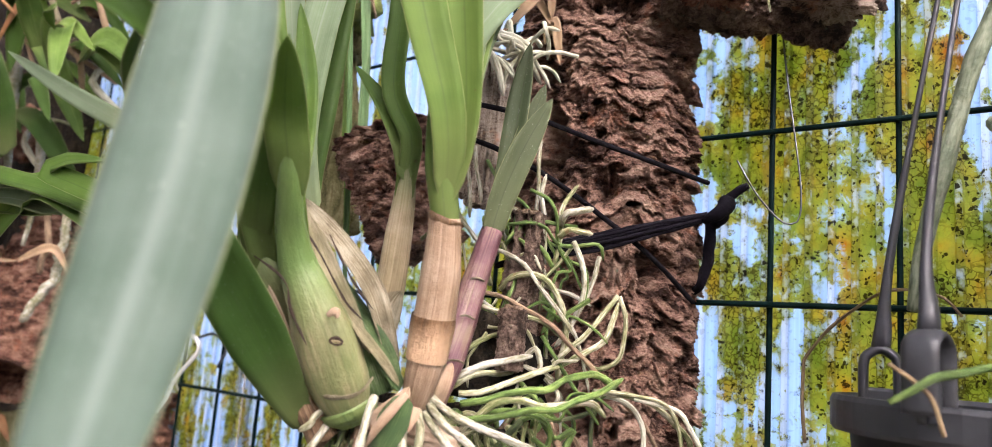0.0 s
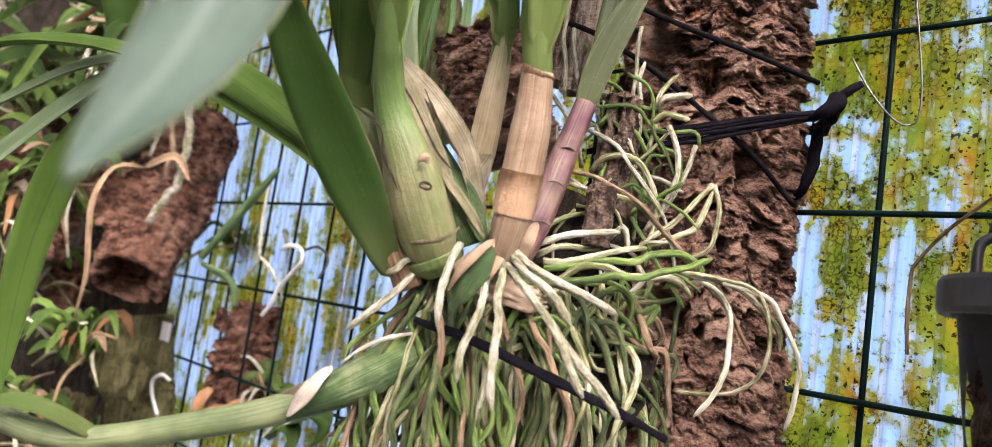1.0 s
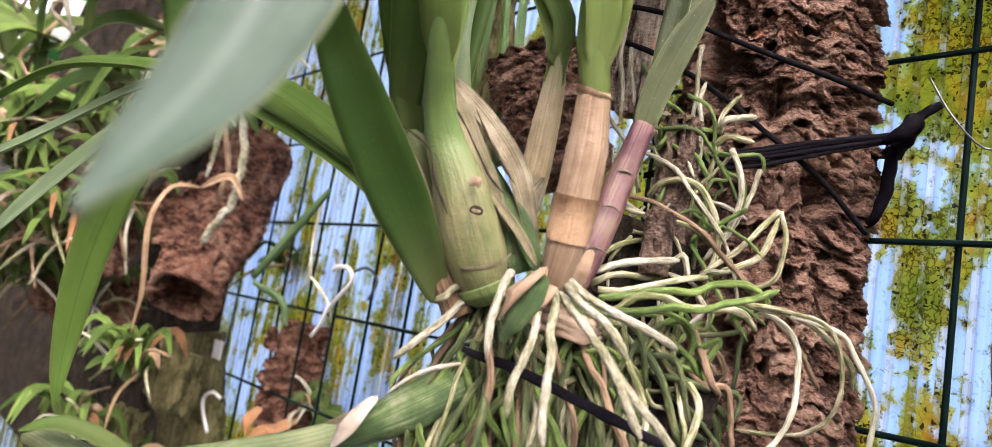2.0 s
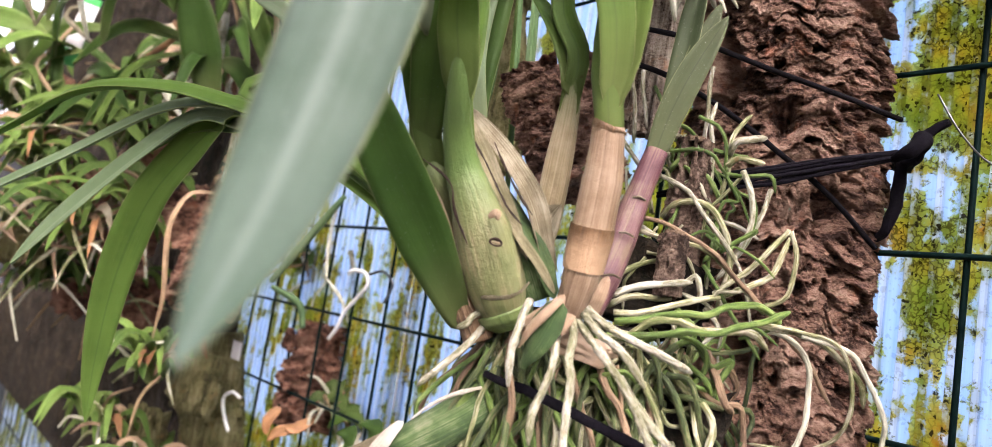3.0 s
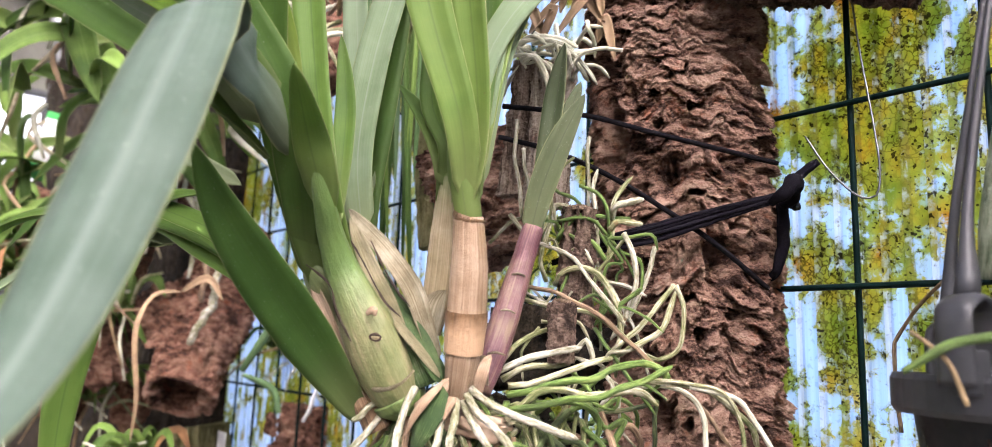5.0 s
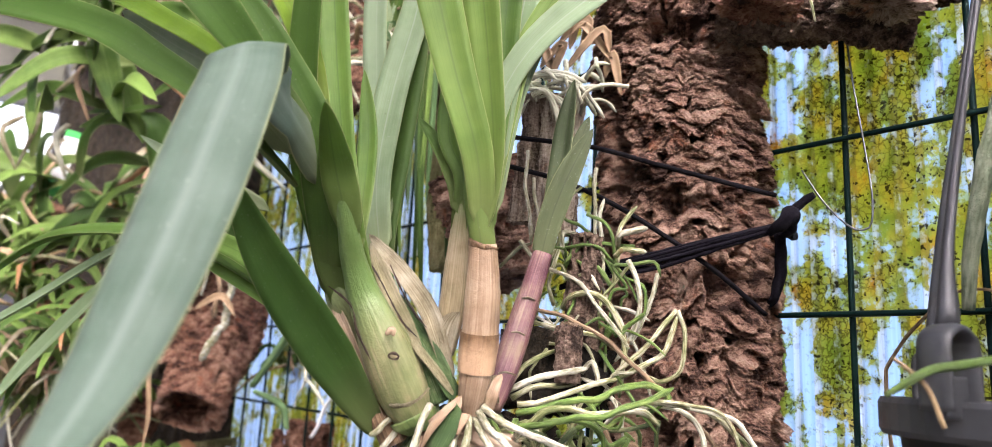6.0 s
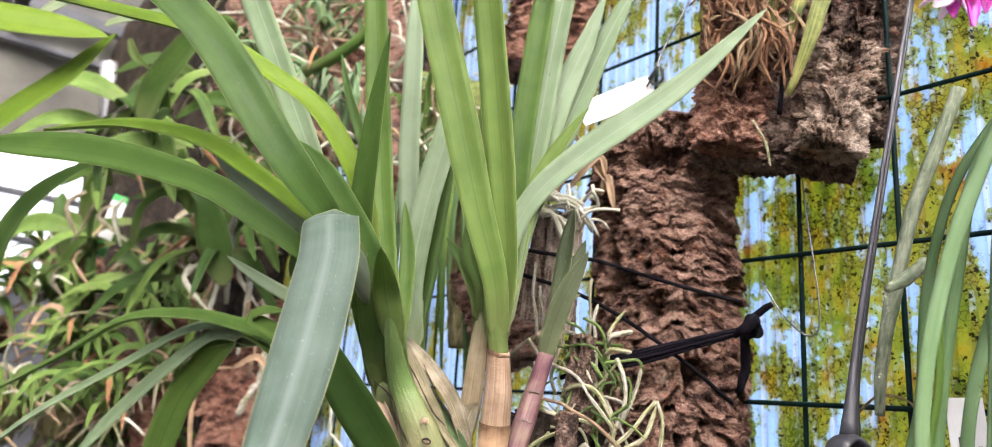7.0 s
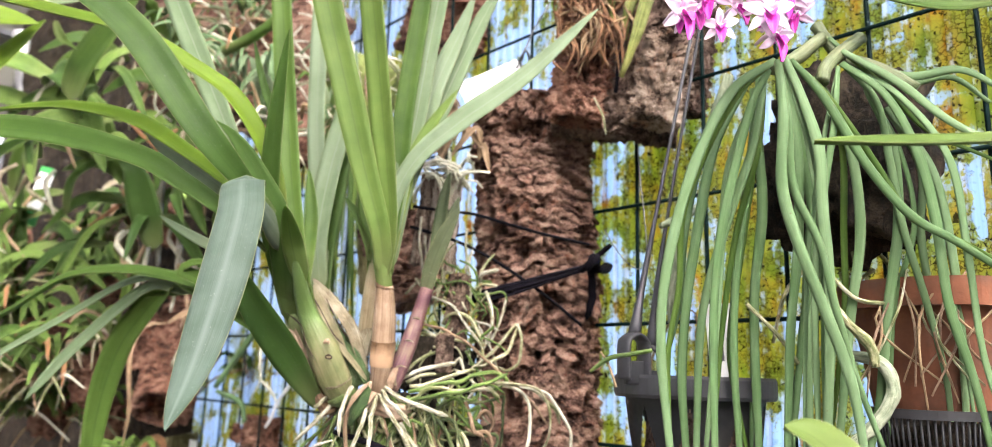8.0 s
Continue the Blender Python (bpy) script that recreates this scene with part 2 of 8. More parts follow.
def bark_material(name, dark, mid, pale, stretch=(60, 60, 190), moss=0.0):
    m, n, l, b = material(name, 0.9)
    ob = coords(n)
    grain = noise_tex(n, l, mapped(n, l, ob, stretch), 1.0, 6, 0.68, 0.6)
    blotch = noise_tex(n, l, ob, 30, 5, 0.6)
    fine = noise_tex(n, l, mapped(n, l, ob, (1, 1, 1.6)), 520, 6, 0.75)
    tone = maths(n, l, "ADD", maths(n, l, "MULTIPLY", grain, 0.42), maths(n, l, "ADD", maths(n, l, "MULTIPLY", blotch, 0.32), maths(n, l, "MULTIPLY", fine, 0.26)))
    tone = maths(n, l, "ADD", maths(n, l, "MULTIPLY", maths(n, l, "SUBTRACT", tone, 0.5), 3.6), 0.5, True)
    colour = ramp(n, l, tone, (0.28, dark), (0.52, mid), (0.80, pale))
    rust = noise_tex(n, l, ob, 70, 3)
    colour = mix(n, l, maths(n, l, "MULTIPLY", maths(n, l, "SUBTRACT", rust, 0.60), 5.0, True), colour, (mid[0] * 1.35, mid[1] * 0.85, mid[2] * 0.6))
    lich = noise_tex(n, l, ob, 130, 2)
    colour = mix(n, l, maths(n, l, "MULTIPLY", maths(n, l, "SUBTRACT", lich, 0.74), 10.0, True), colour, (0.34, 0.38, 0.27))
    if moss:
        ms = noise_tex(n, l, ob, 24, 4)
        colour = mix(n, l, maths(n, l, "MULTIPLY", maths(n, l, "SUBTRACT", ms, 0.5), moss, True), colour, (0.13, 0.15, 0.04))
    l.new(colour, b.inputs["Base Color"])
    b.inputs["Specular IOR Level"].default_value = 0.2
    h = maths(n, l, "ADD", maths(n, l, "MULTIPLY", grain, 1.0), maths(n, l, "MULTIPLY", fine, 0.75))
    bump(n, l, h, b, 1.0, 0.0055)
    return m


BARK = bark_material("cork_bark", (0.062, 0.031, 0.022), (0.288, 0.164, 0.116), (0.48, 0.325, 0.24), (75, 75, 170))
BARK_KNOB = bark_material("cork_pale_split", (0.060, 0.035, 0.024), (0.42, 0.31, 0.23), (0.68, 0.56, 0.45), (70, 70, 150))
BARK_RED = bark_material("cork_bark_red", (0.060, 0.026, 0.017), (0.27, 0.130, 0.085), (0.50, 0.30, 0.21), (70, 70, 150))
BARK_END = bark_material("cork_end_grain", (0.12, 0.075, 0.045), (0.30, 0.21, 0.14), (0.50, 0.40, 0.29), (140, 140, 60))
WOOD = bark_material("weathered_wood", (0.16, 0.11, 0.08), (0.52, 0.42, 0.33), (0.74, 0.66, 0.55), (260, 260, 22))
WOOD_DARK = bark_material("weathered_wood_dark", (0.07, 0.045, 0.03), (0.27, 0.195, 0.145), (0.50, 0.41, 0.33), (260, 260, 22))
WOOD_OLIVE = bark_material("mossy_wood", (0.08, 0.07, 0.03), (0.20, 0.18, 0.075), (0.32, 0.29, 0.15), (200, 200, 20), 2.0)
# near-black: fibre fillings, and the lumps that stand in for shade between roots
FIBRE_AND_SHADE = bark_material("dark_fibre_and_shade", (0.010, 0.008, 0.006), (0.028, 0.021, 0.014), (0.080, 0.058, 0.036), (200, 200, 90))
STICK = bark_material("dark_stick", (0.040, 0.025, 0.018), (0.165, 0.108, 0.080), (0.36, 0.26, 0.20), (130, 130, 110))


def plain_material(name, colour, rough=0.5, metal=0.0, vary=0.25, scale=60, relief=0.1, dirt=None):
    m, n, l, b = material(name, rough, metal)
    ob = coords(n)
    f = noise_tex(n, l, ob, scale, 5)
    c = ramp(n, l, f, (0.3, tuple(v * (1 - vary) for v in colour)), (0.7, tuple(min(1, v * (1 + vary)) for v in colour)))
    if dirt:
        d = noise_tex(n, l, ob, scale * 0.3, 5, 0.7)
        c = mix(n, l, maths(n, l, "MULTIPLY", maths(n, l, "SUBTRACT", d, 0.52), 5.0, True), c, dirt)
    l.new(c, b.inputs["Base Color"])
    r = noise_tex(n, l, ob, scale * 3, 3)
    l.new(maths(n, l, "ADD", maths(n, l, "MULTIPLY", r, 0.3), rough - 0.15), b.inputs["Roughness"])
    bump(n, l, r, b, relief, 0.001)
    return m


WIRE = plain_material("green_coated_wire", (0.004, 0.014, 0.013), 0.42, 0, 0.3, 90, 0.1)
STEEL = plain_material("galvanised_wire", (0.16, 0.165, 0.17), 0.4, 0.9, 0.3, 120)
TIE = plain_material("black_stocking_tie", (0.006, 0.005, 0.008), 0.75, 0, 0.4, 700, 0.8)
CORD = plain_material("black_cord", (0.007, 0.006, 0.008), 0.7, 0, 0.3, 900, 0.8)
for m_ in (TIE, CORD, WIRE):
    m_.node_tree.nodes["Principled BSDF"].inputs["Specular IOR Level"].default_value = 0.06
POT = plain_material("grey_plastic", (0.036, 0.037, 0.041), 0.46, 0, 0.2, 70, 0.1, (0.07, 0.068, 0.06))
POT_BLACK = plain_material("black_plastic", (0.018, 0.018, 0.019), 0.45, 0, 0.3, 90, 0.15)
CLAY = plain_material("terracotta", (0.190, 0.066, 0.030), 0.9, 0, 0.4, 45, 0.5, (0.085, 0.055, 0.038))
TAG = plain_material("white_plastic_tag", (0.80, 0.80, 0.78), 0.4, 0, 0.05, 60, 0.05)
TAG_GREEN = plain_material("green_plastic_tag", (0.05, 0.42, 0.09), 0.4, 0, 0.1, 60, 0.05)
INK = plain_material("grey_ink", (0.10, 0.10, 0.12), 0.6)
PETAL_WHITE = plain_material("petal_white", (0.70, 0.55, 0.66), 0.5, 0, 0.12, 120, 0.2)
PETAL_PINK = plain_material("petal_magenta", (0.62, 0.05, 0.42), 0.45, 0, 0.3, 160, 0.2)
DEAD_LEAF = plain_material("dead_leaf_orange", (0.31, 0.150, 0.060), 0.65, 0, 0.35, 60, 0.3)
DEAD_TAN = plain_material("dead_leaf_tan", (0.30, 0.20, 0.115), 0.7, 0, 0.35, 60, 0.3)
SOIL = plain_material("floor_gravel", (0.13, 0.11, 0.09), 0.95, 0, 0.5, 60, 1.0, (0.07, 0.075, 0.04))
FRAME = plain_material("dark_steel_frame", (0.06, 0.065, 0.07), 0.5, 0.3, 0.3, 20)
BOARD = plain_material("olive_grey_board", (0.10, 0.10, 0.08), 0.7, 0, 0.3, 8)
ALUMINIUM = plain_material("dull_aluminium", (0.45, 0.46, 0.47), 0.45, 0.7, 0.2, 20)
MOSS = plain_material("green_moss", (0.12, 0.15, 0.035), 0.95, 0, 0.5, 160, 1.0)

# ribbed plastic sheet with dried algae: clear film, yellow-green crust in cracked cells, orange drifts, black specks
SHEET, n, l, b = material("algae_plastic_sheet", 0.30)
ob = coords(n)
uvs_ = n.new("ShaderNodeSeparateXYZ")
l.new(coords(n, "UV"), uvs_.inputs[0])
drift = noise_tex(n, l, mapped(n, l, ob, (1, 1, 0.6)), 20.0, 4, 0.55, 0.4)
crust = noise_tex(n, l, ob, 95, 8, 0.74, 0.3)
thick = maths(n, l, "MULTIPLY", maths(n, l, "ADD", uvs_.outputs[1], 0.20), 0.30, True)
runs = noise_tex(n, l, mapped(n, l, ob, (70, 70, 3.5)), 1.0, 2)
cover = maths(n, l, "ADD", maths(n, l, "ADD", maths(n, l, "MULTIPLY", drift, 0.46), maths(n, l, "ADD", maths(n, l, "MULTIPLY", crust, 0.34), maths(n, l, "MULTIPLY", runs, 0.20))), maths(n, l, "ADD", maths(n, l, "MULTIPLY", maths(n, l, "MINIMUM", thick, 0.043), maths(n, l, "SUBTRACT", 1.0, maths(n, l, "MULTIPLY", maths(n, l, "SUBTRACT", uvs_.outputs[1], 0.26), 7.0, True))), maths(n, l, "MULTIPLY", maths(n, l, "SUBTRACT", -0.28, uvs_.outputs[1], True), 0.018)))
cover = maths(n, l, "MULTIPLY", maths(n, l, "SUBTRACT", cover, 0.503), 45.0, True)
wob = n.new("ShaderNodeVectorMath")
wob.operation = "ADD"
wn3 = n.new("ShaderNodeTexNoise")
wn3.inputs["Scale"].default_value = 240
sc3 = n.new("ShaderNodeVectorMath")
sc3.operation = "SCALE"
sc3.inputs["Scale"].default_value = 0.0065
l.new(ob, wn3.inputs["Vector"])
l.new(wn3.outputs["Color"], sc3.inputs[0])
l.new(ob, wob.inputs[0])
l.new(sc3.outputs[0], wob.inputs[1])


def voronoi(scale, feature="F1"):
    v = n.new("ShaderNodeTexVoronoi")
    v.feature = feature
    v.inputs["Scale"].default_value = scale
    l.new(wob.outputs[0], v.inputs["Vector"])
    return v


cells = voronoi(205, "DISTANCE_TO_EDGE")
crack = maths(n, l, "MULTIPLY", maths(n, l, "SUBTRACT", 0.11, cells.outputs["Distance"]), 14.0, True)
crack = maths(n, l, "MULTIPLY", crack, maths(n, l, "MULTIPLY", maths(n, l, "SUBTRACT", noise_tex(n, l, ob, 22, 3), 0.38), 5.0, True))
tint = noise_tex(n, l, mapped(n, l, ob, (1, 1, 0.6)), 46, 5, 0.65)
algae = ramp(n, l, tint, (0.36, (0.26, 0.34, 0.075)), (0.49, (0.40, 0.43, 0.100)), (0.60, (0.50, 0.42, 0.090)), (0.69, (0.48, 0.22, 0.040)))
mott = noise_tex(n, l, ob, 620, 4, 0.75)
algae = mix(n, l, maths(n, l, "MULTIPLY", maths(n, l, "SUBTRACT", mott, 0.50), 3.0, True), algae, (0.33, 0.32, 0.085))
algae = mix(n, l, maths(n, l, "MULTIPLY", crack, 0.85), algae, (0.070, 0.058, 0.018))
film = ramp(n, l, noise_tex(n, l, mapped(n, l, ob, (240, 240, 3)), 1.0, 3), (0.35, (0.37, 0.50, 0.70)), (0.65, (0.52, 0.65, 0.81)))
haze = noise_tex(n, l, ob, 55, 6, 0.72)
film = mix(n, l, maths(n, l, "MULTIPLY", maths(n, l, "SUBTRACT", haze, 0.52), 2.4, True), film, (0.52, 0.56, 0.42))
# rib faces mixed towards white: the ribs' highlight put into the film colour
on_rib = maths(n, l, "GREATER_THAN", uvs_.outputs[0], 0.5)
film = mix(n, l, maths(n, l, "MULTIPLY", on_rib, 0.7), film, (0.74, 0.80, 0.88))
rubbed = maths(n, l, "MULTIPLY", on_rib, maths(n, l, "MULTIPLY", maths(n, l, "SUBTRACT", noise_tex(n, l, ob, 130, 4), 0.52), 9.0, True))
colour = mix(n, l, maths(n, l, "SUBTRACT", cover, maths(n, l, "MULTIPLY", rubbed, 0.8), True), film, algae)
for scale, least in ((105, 0.83), (230, 0.72), (430, 0.64)):
    v = voronoi(scale)
    sep3 = n.new("ShaderNodeSeparateXYZ")
    l.new(v.outputs["Color"], sep3.inputs[0])
    size = maths(n, l, "MULTIPLY", maths(n, l, "SUBTRACT", sep3.outputs[0], least), 1.7, True)
    black = maths(n, l, "MULTIPLY", maths(n, l, "SUBTRACT", size, v.outputs["Distance"]), 20.0, True)
    black = maths(n, l, "MULTIPLY", black, maths(n, l, "ADD", maths(n, l, "MULTIPLY", cover, 0.75), 0.2))
    colour = mix(n, l, black, colour, (0.026, 0.021, 0.012))
l.new(colour, b.inputs["Base Color"])
bump(n, l, maths(n, l, "MULTIPLY", cover, mott), b, 0.5, 0.002)
tr = n.new("ShaderNodeBsdfTranslucent")
l.new(colour, tr.inputs["Color"])
ms = n.new("ShaderNodeMixShader")
l.new(maths(n, l, "SUBTRACT", 0.92, maths(n, l, "MULTIPLY", cover, 0.06)), ms.inputs[0])
l.new(b.outputs[0], ms.inputs[1])
l.new(tr.outputs[0], ms.inputs[2])
l.new(ms.outputs[0], n["Material Output"].inputs["Surface"])

GLASS, n, l, b = material("window_glass", 0.05)
b.inputs["Transmission Weight"].default_value = 1.0
b.inputs["IOR"].default_value = 1.1
b.inputs["Base Color"].default_value = (0.93, 0.96, 0.97, 1)

# ---- builders ----
def mesh_from(name, verts, faces, uvs=None, smooth=True, sharp=None):
    me = bpy.data.meshes.new(name)
    me.from_pydata([tuple(v) for v in verts], [], faces)
    if uvs is not None:
        layer = me.uv_layers.new(name="UVMap")
        idx = np.empty(len(me.loops), dtype=np.int32)
        me.loops.foreach_get("vertex_index", idx)
        layer.data.foreach_set("uv", np.asarray(uvs, dtype=np.float32)[idx].ravel())
    if smooth:
        me.polygons.foreach_set("use_smooth", [True] * len(me.polygons))
    me.update()
    return me


def part(name, me, mat, parent, label=""):
    """One mesh as a part of a thing."""
    ob = new(name, me)
    if mat is not None:
        me.materials.append(mat)
    ob.parent = parent
    if parent is not None:
        ob.matrix_parent_inverse = parent.matrix_world.inverted() if parent.type != "EMPTY" else Matrix.Translation(-parent.location)
    if label:
        ob["label"] = label
    return ob


def thing(name, base, label, category, group="", kind=""):
    """An Empty at a thing's base."""
    ob = new(name)
    ob.location = base
    ob.empty_display_size = 0.02
    return tagged(ob, label, category, group, kind)


def solid(name, me, mat, label, category, group="", kind=""):
    """A thing of one mesh."""
    ob = new(name, me)
    me.materials.append(mat)
    return tagged(ob, label, category, group, kind)


def spline(pts, count):
    """Points at even parameter along a Catmull-Rom curve."""
    p = [Vector(q) for q in pts]
    p = [p[0] * 2 - p[1]] + p + [p[-1] * 2 - p[-2]]
    seg = len(p) - 3
    lens = [(p[i + 2] - p[i + 1]).length for i in range(seg)]
    total = sum(lens)
    out = []
    for k in range(count):
        s = total * k / (count - 1)
        i = 0
        while i < seg - 1 and s > lens[i]:
            s -= lens[i]
            i += 1
        f = min(1.0, s / max(lens[i], 1e-9))
        a, b_, c, d = p[i:i + 4]
        out.append(0.5 * ((2 * b_) + (c - a) * f + (2 * a - 5 * b_ + 4 * c - d) * f * f + (3 * b_ - a - 3 * c + d) * f ** 3))
    return out


def tangents(pts):
    t = []
    for k in range(len(pts)):
        d = pts[min(k + 1, len(pts) - 1)] - pts[max(k - 1, 0)]
        t.append(d.normalized() if d.length > 1e-9 else Vector((0, 0, 1)))
    return t


def blade(pts, width, face=(0, -1, 0.25), fold=0.25, base=0.55, tip=0.35, steps=26, thick=0.0011, face_end=None, wave=0.0, blunt=0.02, seed=0, heel=0.05, ramp_to=0.35):
    """A strap leaf along pts: V-folded, tapering to its tip over the last part. face: the way its upper side looks."""
    line = spline(pts, steps)
    tan = tangents(line)
    length = sum((line[k + 1] - line[k]).length for k in range(steps - 1))
    across = [-1, -0.62, -0.28, 0, 0.28, 0.62, 1]
    f0, f1 = Vector(face).normalized(), Vector(face_end or face).normalized()
    verts, uvs = [], []
    for layer in (0, 1):
        for k in range(steps):
            s = k / (steps - 1)
            nrm = f0.lerp(f1, s)
            nrm = (nrm - tan[k] * nrm.dot(tan[k])).normalized()
            side = tan[k].cross(nrm).normalized()
            w = base + (1 - base) * min(1, s / ramp_to) ** 0.8
            if s < heel:
                w *= math.sqrt(max(0.04, 1 - (1 - s / heel) ** 2))
            if s > 1 - tip:
                q = (s - 1 + tip) / tip
                w *= max(blunt, (1 - q ** 2.0) ** 0.75)
            for a in across:
                rip = wave * width * math.sin(s * 11 + seed + a * 1.3) * abs(a)
                p = line[k] + side * (a * w * width / 2) + nrm * (fold * abs(a) ** 1.4 * w * width / 2 + rip)
                th = thick * (1.0 if abs(a) < 1 else 0.35) * (1.9 if a == 0 else 1)
                verts.append(p - nrm * (th if layer else 0))
                uvs.append((a / 2 + 0.5, s * length * 10))
    c = len(across)
    off = steps * c
    faces = []
    for k in range(steps - 1):
        for i in range(c - 1):
            a = k * c + i
            faces.append((a, a + 1, a + c + 1, a + c))
            faces.append((off + a, off + a + c, off + a + c + 1, off + a + 1))
        faces.append((k * c, k * c + c, off + k * c + c, off + k * c))
        e = k * c + c - 1
        faces.append((e, off + e, off + e + c, e + c))
    return mesh_from("blade", verts, faces, uvs)


def tube(pts, radii, sides=8, steps=16, flat=1.0, flat_dir=(0, -1, 0), rough=0.0, freq=60.0, seed=0, rings=0.0, ring_gap=0.012, open_end=False):
    """A round or flattened tube along pts; radii are spread evenly along it. rough: uneven skin; rings: joints every ring_gap."""
    line = spline(pts, steps)
    tan = tangents(line)
    verts, uvs = [], []
    up = Vector(flat_dir)
    run = 0.0
    for k in range(steps):
        s = k / (steps - 1)
        if k:
            run += (line[k] - line[k - 1]).length
        j = s * (len(radii) - 1)
        i = min(int(j), len(radii) - 2)
        r = radii[i] + (radii[i + 1] - radii[i]) * (j - i)
        nrm = up - tan[k] * up.dot(tan[k])
        if nrm.length < 0.05:
            nrm = tan[k].orthogonal()
        nrm.normalize()
        side = tan[k].cross(nrm)
        if rings:
            r *= 1 + rings * (abs((run / ring_gap) % 1 - 0.5) * 2) ** 6
        for q in range(sides):
            a = 2 * math.pi * q / sides
            d = side * math.cos(a) + nrm * (math.sin(a) * flat)
            p = line[k] + d * r
            if rough:
                p += d * (r * rough * noise.noise(p * freq + Vector((seed, seed * 3.1, 0))))
            verts.append(p)
            uvs.append((abs(q / sides * 2 - 1), run * 10))
    faces = []
    for k in range(steps - 1):
        for q in range(sides):
            a, b_ = k * sides + q, k * sides + (q + 1) % sides
            faces.append((a, b_, b_ + sides, a + sides))
    if not open_end:
        faces.append(tuple(range(sides))[::-1])
        faces.append(tuple((steps - 1) * sides + q for q in range(sides)))
    return mesh_from("tube", verts, faces, uvs)


def box_mesh(sx, sy, sz, m=None, bevel=0.0):
    bm = bmesh.new()
    bmesh.ops.create_cube(bm, size=1.0, matrix=Matrix.Diagonal((sx, sy, sz, 1)))
    if bevel:
        bmesh.ops.bevel(bm, geom=bm.edges[:], offset=bevel, segments=2, profile=0.6, affect="EDGES")
    if m is not None:
        bm.transform(m)
    me = bpy.data.meshes.new("box")
    bm.to_mesh(me)
    bm.free()
    return me


def ridged(p):
    return 1 - abs(noise.noise(p)) * 2


def bark_log(p0, p1, r0, r1, sides, steps, seed, amp=0.006, squash=1.0, lean=(0, -1, 0), hollow=0.0, pitch=0.007, lobes=0.12, flare=None):
    """A rough cork log from p0 to p1: broken ledges of bark stacked along it, deep cracks, pits and knobs; its ends closed or hollow."""
    p0, p1 = Vector(p0), Vector(p1)
    axis = (p1 - p0)
    length = axis.length
    ax = axis.normalized()
    nrm = Vector(lean) - ax * Vector(lean).dot(ax)
    nrm.normalize()
    side = ax.cross(nrm)
    off = Vector((seed * 7.3, seed * 3.7, seed * 1.9))
    nz = noise.noise
    verts, uvs = [], []
    for k in range(steps):
        s = k / (steps - 1)
        c = p0 + axis * s
        z = s * length
        r = r0 + (r1 - r0) * s
        r *= 1 + 0.08 * nz(Vector((z * 14, seed, 0)))
        if flare:
            r *= flare(s)
        for q in range(sides):
            a = 2 * math.pi * q / sides
            x = Vector((math.cos(a), math.sin(a), 0))
            d = side * x.x + nrm * (x.y * squash)
            big = nz(x * 1.3 + Vector((0, 0, z * 9)) + off)
            w = 0.85 * nz(x * 1.6 + Vector((0, 0, z / pitch * 0.10)) + off) + 0.34 * nz(x * 5 + Vector((0, 0, z / pitch * 0.22)) + off) + 0.15 * nz(x * 15 + Vector((0, 0, z / pitch * 0.5)) + off)
            ph = z / pitch + w
            f = ph % 1.0
            step_ = f / 0.16 if f < 0.16 else ((1 - f) / 0.84) ** 0.75
            many = nz(x * 3.2 + Vector((0, 0, math.floor(ph) * 0.77)) + off)
            few = nz(x * 9 + Vector((1, 0, math.floor(ph) * 0.61)) + off)
            ph2 = z / pitch * 2.3 + 2.6 * w + 1.4 * nz(x * 4 + Vector((5, 2, z / pitch * 0.3)) + off)
            f2 = ph2 % 1.0
            step2 = f2 / 0.14 if f2 < 0.14 else ((1 - f2) / 0.86) ** 0.8
            some = nz(x * 6 + Vector((7, 0, math.floor(ph2) * 0.83)) + off)
            chip = nz(x * 26 + Vector((0, 3, math.floor(ph2) * 0.9)) + off)
            h = amp * (step_ * max(0.0, 0.55 + 1.2 * many) + step2 * max(0.0, 0.30 + 0.75 * some + 0.25 * chip) + 0.22 * few + 0.30 * nz(x * 34 + Vector((0, 0, z * 900)) + off) + 0.18 * nz(x * 70 + Vector((0, 0, z * 1500)) + off)) + lobes * r * big
            crack = nz(x * 2.1 + Vector((3, 1, z * 34)) + off)
            if crack > 0.30:
                h -= amp * 3.6 * min(1, (crack - 0.30) * 5)
            pit = nz(x * 7 + Vector((9, 4, z * 120)) + off)
            if pit > 0.42:
                h -= amp * 3.2 * min(1, (pit - 0.45) * 6)
            p = c + d * (r + h) + ax * (amp * 0.45 * few)
            verts.append(p)
            uvs.append((q / sides, z * 10))
    faces = []
    for k in range(steps - 1):
        for q in range(sides):
            a, b_ = k * sides + q, k * sides + (q + 1) % sides
            faces.append((a, b_, b_ + sides, a + sides))
    for end in (0, 1):
        ring = [(steps - 1) * sides * end + q for q in range(sides)]
        prev = ring
        centre = sum((verts[i] for i in ring), Vector()) / sides
        levels = ((0.9, 0.0), (0.72, 0.0), (0.45, 0.002), (0.12, 0.003)) if not hollow else ((0.95, 0.0), (hollow, 0.002), (hollow * 0.97, 0.04), (hollow * 0.9, 0.10), (0.1, 0.12))
        for f, inset in levels:
            cur = []
            for q in range(sides):
                j = 1 + 0.06 * noise.noise(Vector((q * 0.3, f * 4, seed)))
                v = centre + (verts[ring[q]] - centre) * (f * j) + ax * (inset * (-1 if end else 1)) + ax * (0.002 * noise.noise(Vector((q * 0.5, f * 20, seed))))
                cur.append(len(verts))
                verts.append(v)
                uvs.append((q / sides, f))
